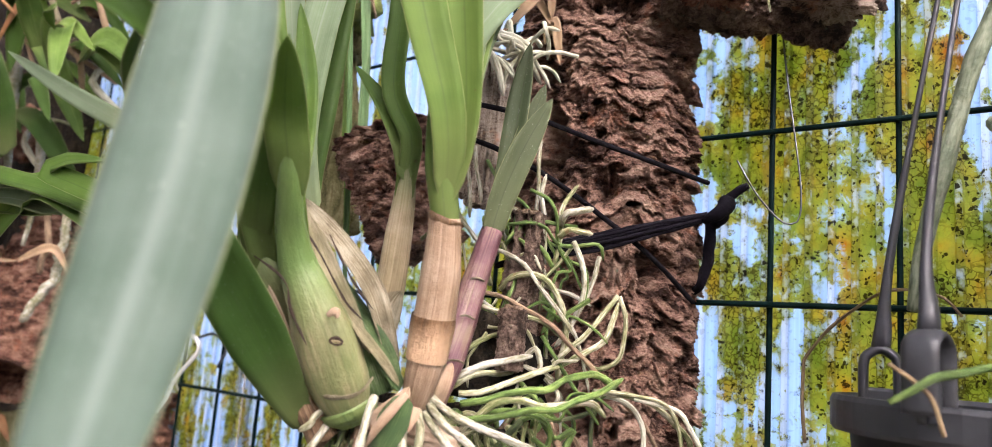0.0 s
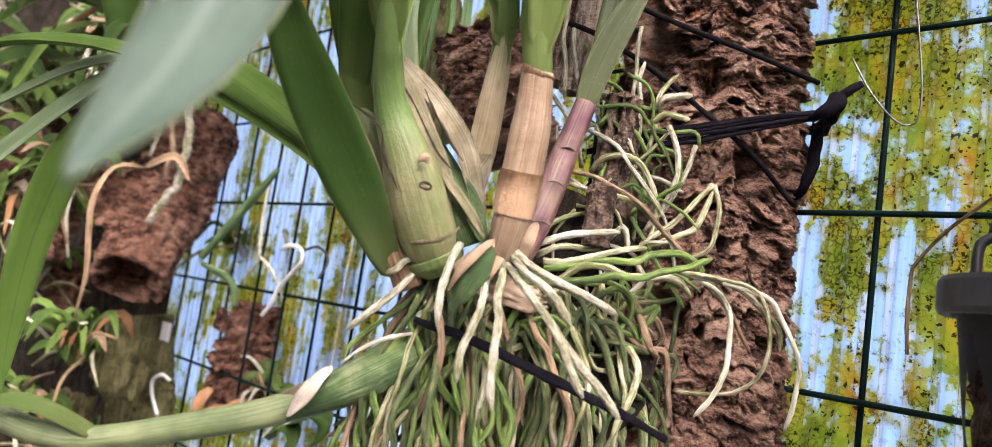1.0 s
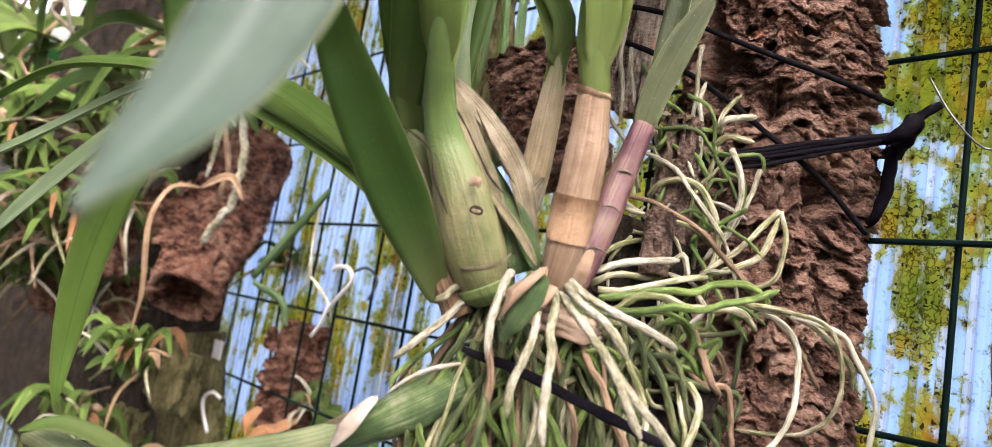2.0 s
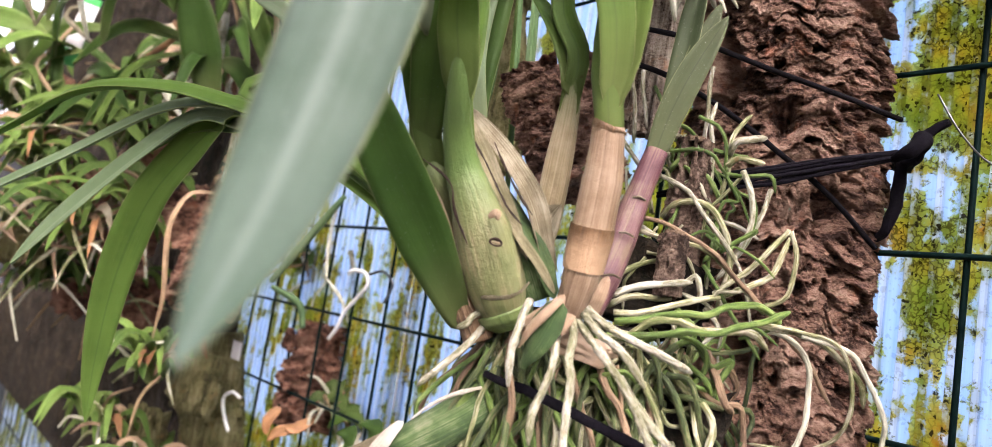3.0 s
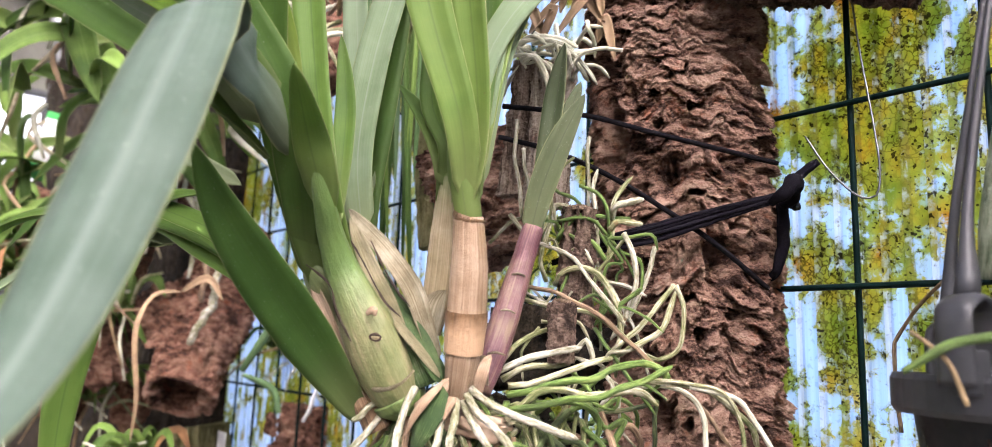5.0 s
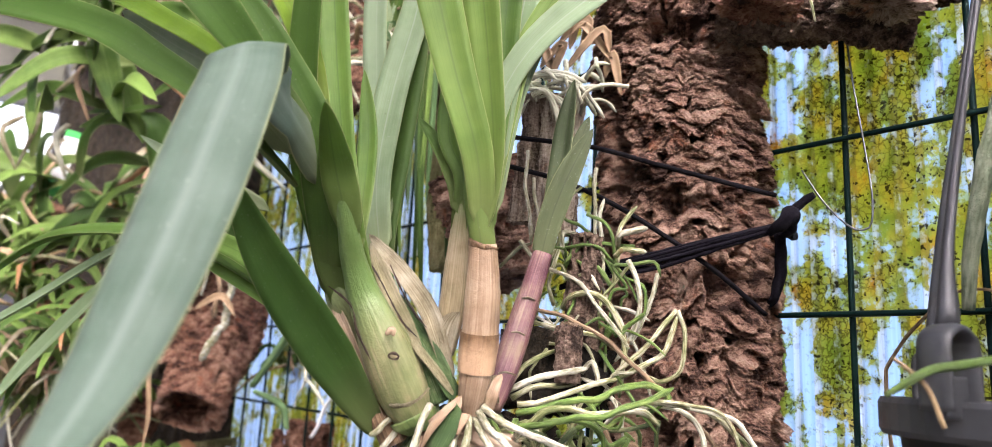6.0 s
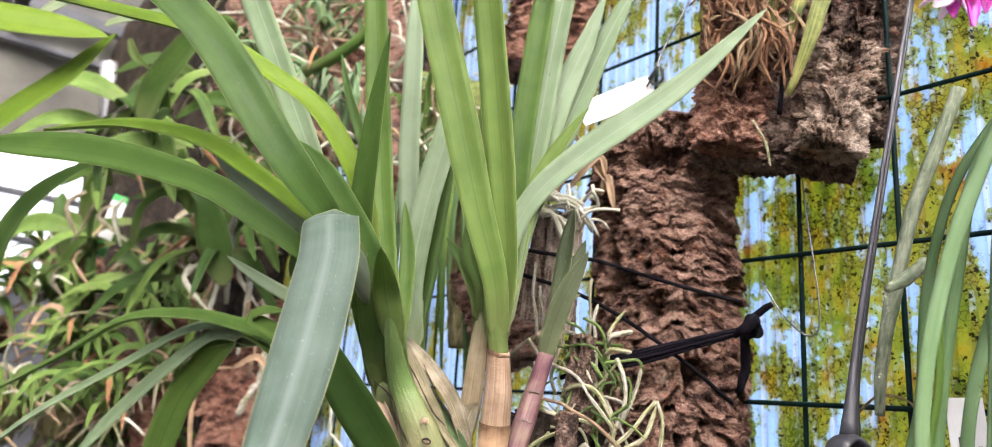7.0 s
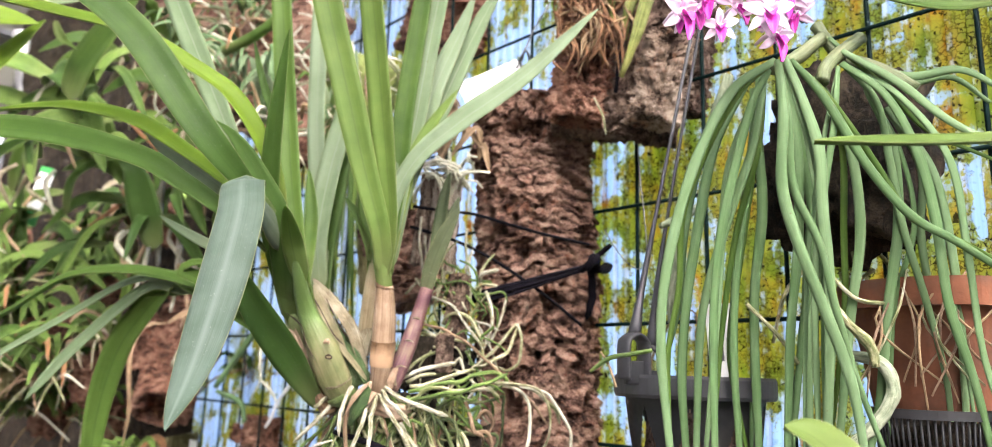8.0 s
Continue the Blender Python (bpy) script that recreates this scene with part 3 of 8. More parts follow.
            for q in range(sides):
                r_ = (prev[q], cur[q], cur[(q + 1) % sides], prev[(q + 1) % sides])
                faces.append(r_ if not end else r_[::-1])
            prev = cur
        faces.append(tuple(prev) if end else tuple(prev[::-1]))
    return mesh_from("log", verts, faces, uvs, False)


def cork_column(p0, p1, r0, r1, sides, steps, seed, amp=0.006, pitch=0.0095, flare=None):
    """A cork log: pillow-shaped ledges of bark stacked along it, sagging over narrow dark crevices, broken sideways, with pits and torn flakes."""
    p0, p1 = Vector(p0), Vector(p1)
    axis = p1 - p0
    length = axis.length
    ax = axis.normalized()
    nrm = (Vector((0, -1, 0)) + ax * ax.y).normalized()
    side = ax.cross(nrm)
    off = Vector((seed * 7.3, seed * 3.7, seed * 1.9))
    nz = noise.noise
    verts, uvs = [], []
    for k in range(steps):
        s = k / (steps - 1)
        c = p0 + axis * s
        z = s * length
        r = (r0 + (r1 - r0) * s) * (flare(s) if flare else 1.0)
        for q in range(sides):
            a = 2 * math.pi * q / sides
            x = Vector((math.cos(a), math.sin(a), 0))
            d = side * x.x + nrm * (x.y * 0.95)
            lobe = 0.07 * nz(x * 1.2 + Vector((0, 0, z * 8)) + off) + 0.045 * nz(x * 2.6 + Vector((0, 4, z * 26)) + off)
            tear = nz(x * 6 + Vector((2, 2, z * 60)) + off)
            w = 1.4 * nz(x * 1.5 + Vector((0, 0, z * 11)) + off) + 0.95 * nz(x * 4.2 + Vector((0, 0, z * 34)) + off) + 0.46 * nz(x * 11 + Vector((0, 0, z * 80)) + off) + 0.16 * nz(x * 32 + Vector((0, 0, z * 220)) + off)
            ph = z / pitch + w
            f = ph % 1.0
            row = math.floor(ph)
            bulge = 1 - abs(2 * f - 1) ** 3.6
            many = nz(x * 3.4 + Vector((0, 0, row * 0.77)) + off)
            few = nz(x * 8 + Vector((1, 0, row * 0.61)) + off)
            ph2 = z / pitch * 2.7 + 2.2 * w + 1.1 * nz(x * 5 + Vector((5, 2, z * 40)) + off)
            f2 = ph2 % 1.0
            row2 = math.floor(ph2)
            bulge2 = 1 - abs(2 * f2 - 1) ** 2.4
            some = nz(x * 4.5 + Vector((7, 0, row2 * 0.83)) + off)
            chip = nz(x * 22 + Vector((0, 3, row2 * 0.9)) + off)
            grit = nz(x * 46 + Vector((0, 0, z * 1300)) + off)
            h = amp * (bulge * max(0.12, 0.62 + 1.15 * many + 0.30 * few) + bulge2 * max(0.0, 0.26 + 0.60 * some + 0.34 * chip) + 0.20 * grit + 0.16 * nz(x * 90 + Vector((0, 6, z * 2100)) + off) + 0.30 * tear)
            gap = nz(x * 1.9 + Vector((3, 1, z * 30)) + off)
            if gap > 0.26:
                h -= amp * 3.4 * min(1, (gap - 0.26) * 4) * (0.6 + 0.8 * abs(few))
            pit = nz(x * 7 + Vector((9, 4, z * 105)) + off)
            if pit > 0.40:
                h -= amp * 3.0 * min(1, (pit - 0.40) * 6)
            verts.append(c + d * (r * (1 + lobe) + h - amp * 0.5) - ax * (0.55 * max(0.0, h) * bulge))
            uvs.append((q / sides, z * 10))
    faces = []
    for k in range(steps - 1):
        for q in range(sides):
            a, b_ = k * sides + q, k * sides + (q + 1) % sides
            faces.append((a, b_, b_ + sides, a + sides))
    for end in (0, 1):
        ring = [(steps - 1) * sides * end + q for q in range(sides)]
        centre = sum((verts[i] for i in ring), Vector()) / sides
        verts.append(centre)
        uvs.append((0.5, 0))
        for q in range(sides):
            tri = (len(verts) - 1, ring[(q + 1) % sides], ring[q])
            faces.append(tri if not end else tri[::-1])
    return mesh_from("log", verts, faces, uvs, False)


def lump(centre, size, seed, amp=0.25, freq=2.2, turn=0.0, levels=4, ridge=6.0):
    """An irregular piece of bark or moss."""
    bm = bmesh.new()
    bmesh.ops.create_icosphere(bm, subdivisions=levels, radius=1.0)
    off = Vector((seed * 5.1, seed * 2.3, seed))
    m = Matrix.Translation(centre) @ Matrix.Rotation(turn, 4, "Y") @ Matrix.Diagonal((*size, 1))
    for v in bm.verts:
        c = v.co.copy()
        box = c / max(abs(c.x), abs(c.y), abs(c.z))
        c = c.lerp(box, 0.55)
        h = amp * noise.noise(c * freq + off) + amp * 0.4 * ridged(Vector((c.x * 3, c.y * 3, c.z * ridge)) + off) + amp * 0.3 * noise.noise(c * freq * 4 + off)
        v.co = c * (1 + h - amp * 0.3)
    bm.transform(m)
    for f in bm.faces:
        f.smooth = True
    me = bpy.data.meshes.new("lump")
    bm.to_mesh(me)
    bm.free()
    return me


def drawn_root(pts, r, mat, parent, name="root", label="", seed=0, steps=0, knobs=0.10):
    n_ = steps or max(12, min(56, int(sum((Vector(pts[i + 1]) - Vector(pts[i])).length for i in range(len(pts) - 1)) / 0.0028)))
    jit = random.Random(seed * 13 + 5)
    fine = spline(pts, max(4, n_ // 3))
    for k in range(1, len(fine) - 1):
        fine[k] += Vector((jit.uniform(-1, 1), jit.uniform(-1, 1), jit.uniform(-1, 1))) * r * 0.65
    return part(name, tube(fine, [r] * (n_ - 2) + [r * 0.85, r * 0.35], 8, n_, 1.0, (0, -1, 0), 0.30, 480, seed, knobs, 0.005 + 0.003 * (seed % 3)), mat, parent, label)


# ---- the place: floor, wall of ribbed plastic sheet, glasshouse frame ----
bm = bmesh.new()
bmesh.ops.create_grid(bm, x_segments=60, y_segments=60, size=30)
for v in bm.verts:
    v.co.z = 0.015 * noise.noise(v.co * 1.7)
me = bpy.data.meshes.new("floor")
bm.to_mesh(me)
bm.free()
floor = solid("floor", me, SOIL, "damp dark gravel floor of the glasshouse", "floor", kind="structure")

wall_back = thing("wall_back", at_wall(0, -0.05, 0), "wall of ribbed translucent plastic sheet stained with yellow algae", "wall", kind="structure")


def rib_sheet(u0, u1, z0, z1, gap=0.0130, deep=0.0026):
    """Ribbed twin-wall sheet: a narrow raised rib every gap."""
    verts, faces, uvs = [], [], []
    prof = []
    k = round((u1 - u0) / gap)
    for i in range(k):
        x = u0 + i * gap
        prof += [(x, 0), (x + gap * 0.60, 0), (x + gap * 0.68, deep), (x + gap * 0.86, deep), (x + gap * 0.99, 0)]
    for z in (z0, z1):
        for x, d in prof:
            verts.append(at_wall(x, -0.045 + d, z))
            uvs.append((1.0 if d else 0.0, x))
    for z in (z0, z1):
        for x, d in prof:
            verts.append(at_wall(x, -0.047 + d, z))
            uvs.append((1.0 if d else 0.0, x))
    c = len(prof)
    for i in range(c - 1):
        faces.append((i, i + 1, c + i + 1, c + i))
        faces.append((2 * c + i, 3 * c + i, 3 * c + i + 1, 2 * c + i + 1))
    return mesh_from("sheet", verts, faces, uvs, False)


for i, (ua, ub) in enumerate(((-2.65, -1.592), (-1.592, -0.534), (-0.534, 0.524), (0.524, 1.582))):
    part("panel", rib_sheet(ua, ub, 0.25, 2.35), SHEET, wall_back)
plinth_m = Matrix.Translation(at_wall(-0.5, -0.06, 0.12)) @ Matrix.Rotation(-PHI, 4, "Z")
part("plinth", box_mesh(4.4, 0.10, 0.26, plinth_m, 0.005), FRAME, wall_back, "low dark kerb under the sheets")
for u in (-2.66, -1.592, -0.534, 0.524, 1.59):
    part("mullion", box_mesh(0.03, 0.03, 2.2, Matrix.Translation(at_wall(u, -0.075, 1.3)) @ Matrix.Rotation(-PHI, 4, "Z"), 0.003), FRAME, wall_back)
part("top_rail", box_mesh(4.4, 0.06, 0.05, Matrix.Translation(at_wall(-0.5, -0.075, 2.38)) @ Matrix.Rotation(-PHI, 4, "Z"), 0.004), FRAME, wall_back)

# green coated wire mesh hung in front of the sheet
mesh_panel = thing("wire_mesh_panel", at_wall(0, 0, 0.5), "dark green coated welded wire mesh in front of the plastic wall", "wire mesh")
WIRE_GAP = 0.064


def wire(a, b_, r=0.0017, sag=0.0):
    mid = (Vector(a) + Vector(b_)) / 2 + Vector((0, 0, sag))
    return tube((a, mid, b_), (r, r), 6, 7)


for i in range(-38, 10):
    u = i * WIRE_GAP
    j = 0.0015 * math.sin(i * 2.3)
    part("wire", wire(at_wall(u, 0, 0.55), at_wall(u + j, 0, 2.1)), WIRE, mesh_panel)
for i in range(16):
    z = 1.349 + (i - 8) * 0.0985
    part("wire", wire(at_wall(-2.44, 0.0032, z + 0.002 * math.sin(i * 1.7)), at_wall(0.58, 0.0032, z), 0.0017, 0.003 * math.sin(i * 3.1)), WIRE, mesh_panel)

# added dark boards on the mesh, hiding the sheet, mostly covered by the growth
backing = thing("dark_backing", at_wall(-1.6, 0.01, 1.0), "dark brown boards added on the wire mesh as a dark ground", "backing board")
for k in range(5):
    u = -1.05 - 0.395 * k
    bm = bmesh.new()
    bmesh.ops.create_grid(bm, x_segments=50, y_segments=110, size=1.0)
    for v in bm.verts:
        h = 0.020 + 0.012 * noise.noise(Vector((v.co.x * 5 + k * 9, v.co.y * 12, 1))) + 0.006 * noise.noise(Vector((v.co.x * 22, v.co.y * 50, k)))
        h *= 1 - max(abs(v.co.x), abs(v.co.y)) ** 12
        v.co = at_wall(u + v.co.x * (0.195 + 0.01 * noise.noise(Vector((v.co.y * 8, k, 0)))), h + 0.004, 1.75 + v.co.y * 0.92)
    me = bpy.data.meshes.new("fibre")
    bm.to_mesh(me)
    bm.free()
    part("board", me, FIBRE_AND_SHADE, backing)

# glasshouse end wall, bench and roof, seen far beyond the plants
wall_end = thing("wall_end", at_wall(-2.7, 1.2, 0), "far glazed end wall with dark steel frame", "wall", kind="structure")
E_ROT = Matrix.Rotation(-PHI, 4, "Z")


def placed_box(sx, sy, sz, u, d, z, bevel=0.003):
    return box_mesh(sx, sy, sz, Matrix.Translation(at_wall(u, d, z)) @ E_ROT, bevel)


part("lower_wall", placed_box(0.08, 3.4, 1.6, -2.75, 1.65, 0.80), FRAME, wall_end, "dark lower boarding")
for k in range(5):
    part("post", placed_box(0.05, 0.05, 2.5, -2.74, 0.0 + 0.82 * k, 1.25), FRAME, wall_end)
for z in (1.62, 1.78, 1.94, 2.12, 2.48):
    part("rail", placed_box(0.03, 3.4, 0.022, -2.735, 1.65, z), FRAME, wall_end)
for k in range(4):
    p_ = part("pane", placed_box(0.004, 0.76, 0.50, -2.77, 0.41 + 0.82 * k, 1.87, 0), GLASS, wall_end)
    p_.visible_shadow = False
part("upper_board", placed_box(0.05, 3.4, 1.3, -2.79, 1.65, 2.78), BOARD, wall_end, "dull olive grey upper boarding")
for k in range(3):
    part("brace", tube((at_wall(-2.60, 0.05 + 0.5 * k, 2.45), at_wall(-2.60, -0.03 + 0.5 * k, 2.05)), (0.03, 0.03), 8, 4), ALUMINIUM, wall_end, "pale diagonal brace")
# glowing white board, added so the far panes look bright
haze, n, l, b = material("white_backdrop_glow", 1.0)
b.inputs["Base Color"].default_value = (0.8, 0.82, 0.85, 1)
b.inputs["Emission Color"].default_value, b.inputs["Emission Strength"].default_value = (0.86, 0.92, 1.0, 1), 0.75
backdrop = solid("backdrop", placed_box(0.02, 7.0, 1.6, -4.2, 1.6, 2.1, 0), haze, "plain glowing white board added outside the far glazing as bright sky", "backdrop", kind="structure")
# the glasshouse's other two sides, out of view, added for reflections and bounced light
for name_, u_mid, d_mid, along_u, span in (("wall_front", -0.55, 3.75, True, 4.4), ("wall_side", 1.62, 1.85, False, 3.9)):
    side_wall = thing(name_, at_wall(u_mid, d_mid, 0), "unseen glazed side on a low dark kerb wall, added for bounced light", "wall", kind="structure")
    size = (span, 0.06) if along_u else (0.06, span)
    part("lower_wall", placed_box(size[0], size[1], 0.7, u_mid, d_mid, 0.35), FRAME, side_wall)
    part("rail", placed_box(size[0], size[1], 0.05, u_mid, d_mid, 2.5), FRAME, side_wall)
    for k in range(6):
        s_ = -span / 2 + 0.03 + k * (span - 0.06) / 5
        part("post", placed_box(0.04, 0.04, 1.8, u_mid + (s_ if along_u else 0), d_mid + (0 if along_u else s_), 1.6), FRAME, side_wall)
    for k in range(5):
        s_ = -span / 2 + (k + 0.5) * span / 5
        w_ = span / 5 - 0.06
        p_ = part("pane", placed_box(w_ if along_u else 0.004, 0.004 if along_u else w_, 1.74, u_mid + (s_ if along_u else 0), d_mid + (0 if along_u else s_), 1.59, 0), GLASS, side_wall)
        p_.visible_shadow = False
roof = thing("roof", at_wall(-0.5, 1.5, 2.5), "dark steel glazing bars of the glasshouse roof", "roof", kind="structure")
for k in range(9):
    part("glazing_bar", placed_box(0.035, 4.2, 0.045, -2.7 + 0.56 * k, 1.9, 2.62), FRAME, roof)
for d in (0.35, 1.5, 2.8):
    part("purlin", placed_box(4.6, 0.04, 0.05, -0.5, d, 2.57), FRAME, roof)
for k in range(8):
    p_ = part("roof_pane", placed_box(0.52, 4.1, 0.004, -2.42 + 0.56 * k, 1.9, 2.65, 0), GLASS, roof)
    p_.visible_shadow = False
# ---- the cork log on the mesh, its bindings ----
cork_log = solid("cork_log", cork_column((0.080, 0.442, 1.02), (0.0600, 0.440, 1.552), 0.0475, 0.0505, 460, 960, 3, 0.0062, 0.0092), BARK,
                 "upright brown cork log with deep wrinkled bark, tied to wire mesh", "cork log")

# block of cork above it that carries another orchid
block = thing("cork_block", (0.15, 0.40, 1.53), "thick cork bark block with rusty root fibres, fixed beside the log", "cork block")
# underside in the darker stick bark, shade given by its colour
part("slab", bark_log((0.0837, 0.3980, 1.5236), (0.1865, 0.3900, 1.5136), 0.0170, 0.0170, 120, 170, 9, 0.0034, 0.9, (0, 0, 1), 0.0, 0.010, 0.25), STICK, block, "underside of the block, its shade put into a dark piece")
part("slab", bark_log((0.1036, 0.3720, 1.5110), (0.1188, 0.3860, 1.6628), 0.0175, 0.025, 130, 190, 10, 0.0062, 0.75, (0, -1, 0), 0.0, 0.010, 0.25), BARK_RED, block, "upright rust brown cork piece")
part("slab", bark_log((0.1654, 0.3620, 1.5056), (0.1794, 0.3680, 1.5798), 0.0165, 0.0140, 150, 190, 13, 0.0066, 0.9, (0, -1, 0), 0.0, 0.016, 0.45), BARK_KNOB, block, "pale split cork knob")
part("slab", bark_log((0.1425, 0.3920, 1.5237), (0.1508, 0.3960, 1.6667), 0.026, 0.028, 110, 150, 25, 0.0045, 0.5, (0, -1, 0), 0.0, 0.010, 0.25), STICK, block)
part("slab", bark_log((0.1874, 0.3920, 1.5229), (0.2038, 0.3920, 1.6750), 0.0160, 0.026, 120, 160, 18, 0.0040, 0.75, (0, -1, 0), 0.0, 0.009, 0.25), STICK, block)
rng = random.Random(21)
for k in range(170):
    a = Vector((0.1101, 0.3680, 1.5920)) + Vector((rng.uniform(-0.020, 0.032), rng.uniform(-0.024, -0.010), rng.uniform(-0.016, 0.045)))
    b_ = a + Vector((rng.uniform(-0.016, 0.018), rng.uniform(-0.008, 0.006), rng.uniform(-0.045, 0.008)))
    m_ = (a + b_) / 2 + Vector((rng.uniform(-0.009, 0.009), rng.uniform(-0.008, 0.0), rng.uniform(-0.006, 0.006)))
    part("fibre", tube((a, m_, b_), (0.0006, 0.0014, 0.0005), 6, 10, 0.7, (0, -1, 0), 0.6, 300, k), rng.choice((FIBRE, FIBRE, FIBRE, TWIG)), block)
part("root_tip", tube([(0.1184, 0.3550, 1.5255), (0.1253, 0.3500, 1.5082), (0.1278, 0.3480, 1.4918)], (0.0008, 0.0009, 0.0006), 6, 10), ROOT_MIXED, block, "thin pale root tip")

small_orchid = thing("block_orchid", (0.1342, 0.3700, 1.5495), "small orchid with yellow-green ribbed bulbs growing on the cork block", "orchid")
for i, pts in enumerate(([(0.1396, 0.3520, 1.5412), (0.1481, 0.3460, 1.5624), (0.1566, 0.3420, 1.5888), (0.1630, 0.3420, 1.6204), (0.1572, 0.3400, 1.6675)], [(0.1432, 0.3580, 1.5755), (0.1449, 0.3500, 1.5941), (0.1519, 0.3480, 1.6299), (0.1411, 0.3450, 1.6777)], [(0.1340, 0.3580, 1.5900), (0.1321, 0.3520, 1.6102), (0.1352, 0.3520, 1.6388), (0.1243, 0.3500, 1.6826)])):
    part("bulb", tube(pts, (0.002, 0.0052, 0.0064, 0.0056), 14, 18, 0.6, (0.2, -1, 0), 0.12, 90, i + 3), BULB_YELLOW, small_orchid)
part("stalk", tube([(0.1354, 0.3600, 1.5316), (0.1395, 0.3620, 1.5639), (0.1493, 0.3620, 1.6054)], (0.0017, 0.0013), 6, 10), CORD, small_orchid, "dark tie strand")

# weathered slat and sticks bound in at the log's flank
slat = thing("wooden_slat", (-0.0124, 0.3800, 1.3890), "grey weathered split wooden slat bound to the cork log", "wooden slat")
part("plank", bark_log((-0.0218, 0.3800, 1.3918), (-0.0149, 0.3820, 1.4693), 0.0125, 0.0120, 60, 120, 14, 0.0018, 0.6, (0, -1, 0), 0.0, 0.03, 0.12), WOOD_DARK, slat, "dark weathered half of the slat")
part("plank", bark_log((-0.0077, 0.3740, 1.3853), (-0.0032, 0.3760, 1.4642), 0.0115, 0.0110, 60, 120, 24, 0.0020, 0.6, (0, -1, 0), 0.0, 0.03, 0.12), WOOD, slat, "pale split half of the slat")
stick = solid("cut_stick", bark_log((0.0115, 0.3540, 1.3076), (0.0133, 0.3560, 1.3803), 0.0082, 0.0078, 50, 110, 15, 0.0016, 1.0, (0, -1, 0), 0.0, 0.012, 0.12), STICK,
              "upright cut stick with dark bark among the roots", "stick")
stub = solid("cut_stick", bark_log((0.0086, 0.3340, 1.3051), (0.0089, 0.3340, 1.3321), 0.0058, 0.0055, 40, 50, 16, 0.0010, 1.0, (0, -1, 0), 0.0, 0.012, 0.12), STICK,
             "short cut stub with a pale raw end among roots", "stick")
for stick_, top in ((stick, (0.0133, 0.3560, 1.3806)), (stub, (0.0089, 0.3340, 1.3324))):
    cut = bark_log(Vector(top) - Vector((0, 0, 0.0012)), Vector(top) + Vector((0, 0, 0.0012)), 0.0068 if stick_ is stick else 0.0050, 0.0058 if stick_ is stick else 0.0042, 36, 6, 4, 0.0006, 1.0, (0, -1, 0), 0.0, 0.012, 0.12)
    part("cut_end", cut, BARK_END, stick_, "pale raw sawn end")
chunk = solid("cork_chunk", bark_log((-0.0471, 0.4600, 1.3685), (-0.0785, 0.4700, 1.4452), 0.026, 0.030, 110, 120, 31, 0.005, 0.85, (0, -1, 0), 0.0, 0.009, 0.3), BARK,
              "rough brown cork chunk hanging behind the orchid stems", "cork chunk")



def flakes(owner, p0, p1, reach, count, seed, mat):
    """Torn bark plates standing off a cork piece, on the side that faces the path."""
    r = random.Random(seed)
    p0, p1 = Vector(p0), Vector(p1)
    for _ in range(count):
        c = p0.lerp(p1, r.uniform(0.06, 0.94)) + Vector((r.uniform(-0.8, 0.8) * reach, -reach * r.uniform(0.75, 1.0), 0))
        ln, wd = r.uniform(0.35, 0.75) * reach, r.uniform(0.10, 0.20) * reach
        d = Vector((r.uniform(-0.9, 0.9), r.uniform(-0.3, 0.1), r.uniform(-0.5, 0.5))).normalized() * ln
        part("flake", bark_log(c - d * 0.5, c + d * 0.5, wd, wd * r.uniform(0.4, 0.9), 20, 26, r.uniform(1, 90), wd * 0.22, 0.45, (r.uniform(-0.3, 0.3), -1, 0.3), 0.0, wd * 0.8, 0.3), mat, owner)


flakes(chunk, (-0.0471, 0.4600, 1.3685), (-0.0785, 0.4700, 1.4452), 0.026, 12, 5, BARK)
# black stocking strip, knotted at the log's edge
strap = thing("black_tie", (0.1210, 0.3920, 1.4014), "black stretched stocking strip knotted round the log", "tie")
for i in range(7):
    dz, dy = -0.0036 + 0.0012 * i, 0.0008 * math.sin(i * 2.4)
    pts = [Vector(q) + Vector((0, dy, dz * (0.25, 0.95, 1.1, 0.9, 0.55)[k] + 0.0004 * math.sin(i * 1.7 + k * 2.2))) for k, q in enumerate([(-0.0014, 0.3660, 1.3544), (0.0221, 0.3680, 1.3635), (0.0522, 0.3720, 1.3720), (0.0841, 0.3780, 1.3827), (0.1101, 0.3860, 1.3912)])]
    part("strand", tube(pts, (0.0005, 0.0009, 0.0010, 0.0010, 0.0011), 7, 34, 0.8, (0, -1, 0), 0.45, 420, i), TIE, strap)
part("knot", tube([(0.1081, 0.3840, 1.3885), (0.1136, 0.3780, 1.3926), (0.1189, 0.3800, 1.3987), (0.1198, 0.3920, 1.3930), (0.1142, 0.3900, 1.3878)], (0.0022, 0.0040, 0.0045, 0.0038, 0.0024), 10, 24, 0.8, (0, -1, 0), 0.35, 160, 4), TIE, strap)
part("loose_end", tube([(0.1177, 0.3880, 1.3990), (0.1243, 0.3880, 1.4053), (0.1317, 0.3850, 1.4102)], (0.0026, 0.0022, 0.0025, 0.0016), 8, 14, 0.7, (0, -1, 0), 0.3, 200, 6), TIE, strap)
part("loose_end", tube([(0.1152, 0.3960, 1.3906), (0.1160, 0.4020, 1.3730), (0.1132, 0.4050, 1.3566), (0.1097, 0.4120, 1.3523)], (0.003, 0.0034, 0.0030, 0.002), 8, 18, 0.55, (0, -1, 0), 0.35, 150, 7), TIE, strap)
part("wrap", tube([(0.1201, 0.4000, 1.3929), (0.1260, 0.4300, 1.3969), (0.1284, 0.4600, 1.4048)], (0.004, 0.005, 0.005), 8, 10, 0.6), TIE, strap)
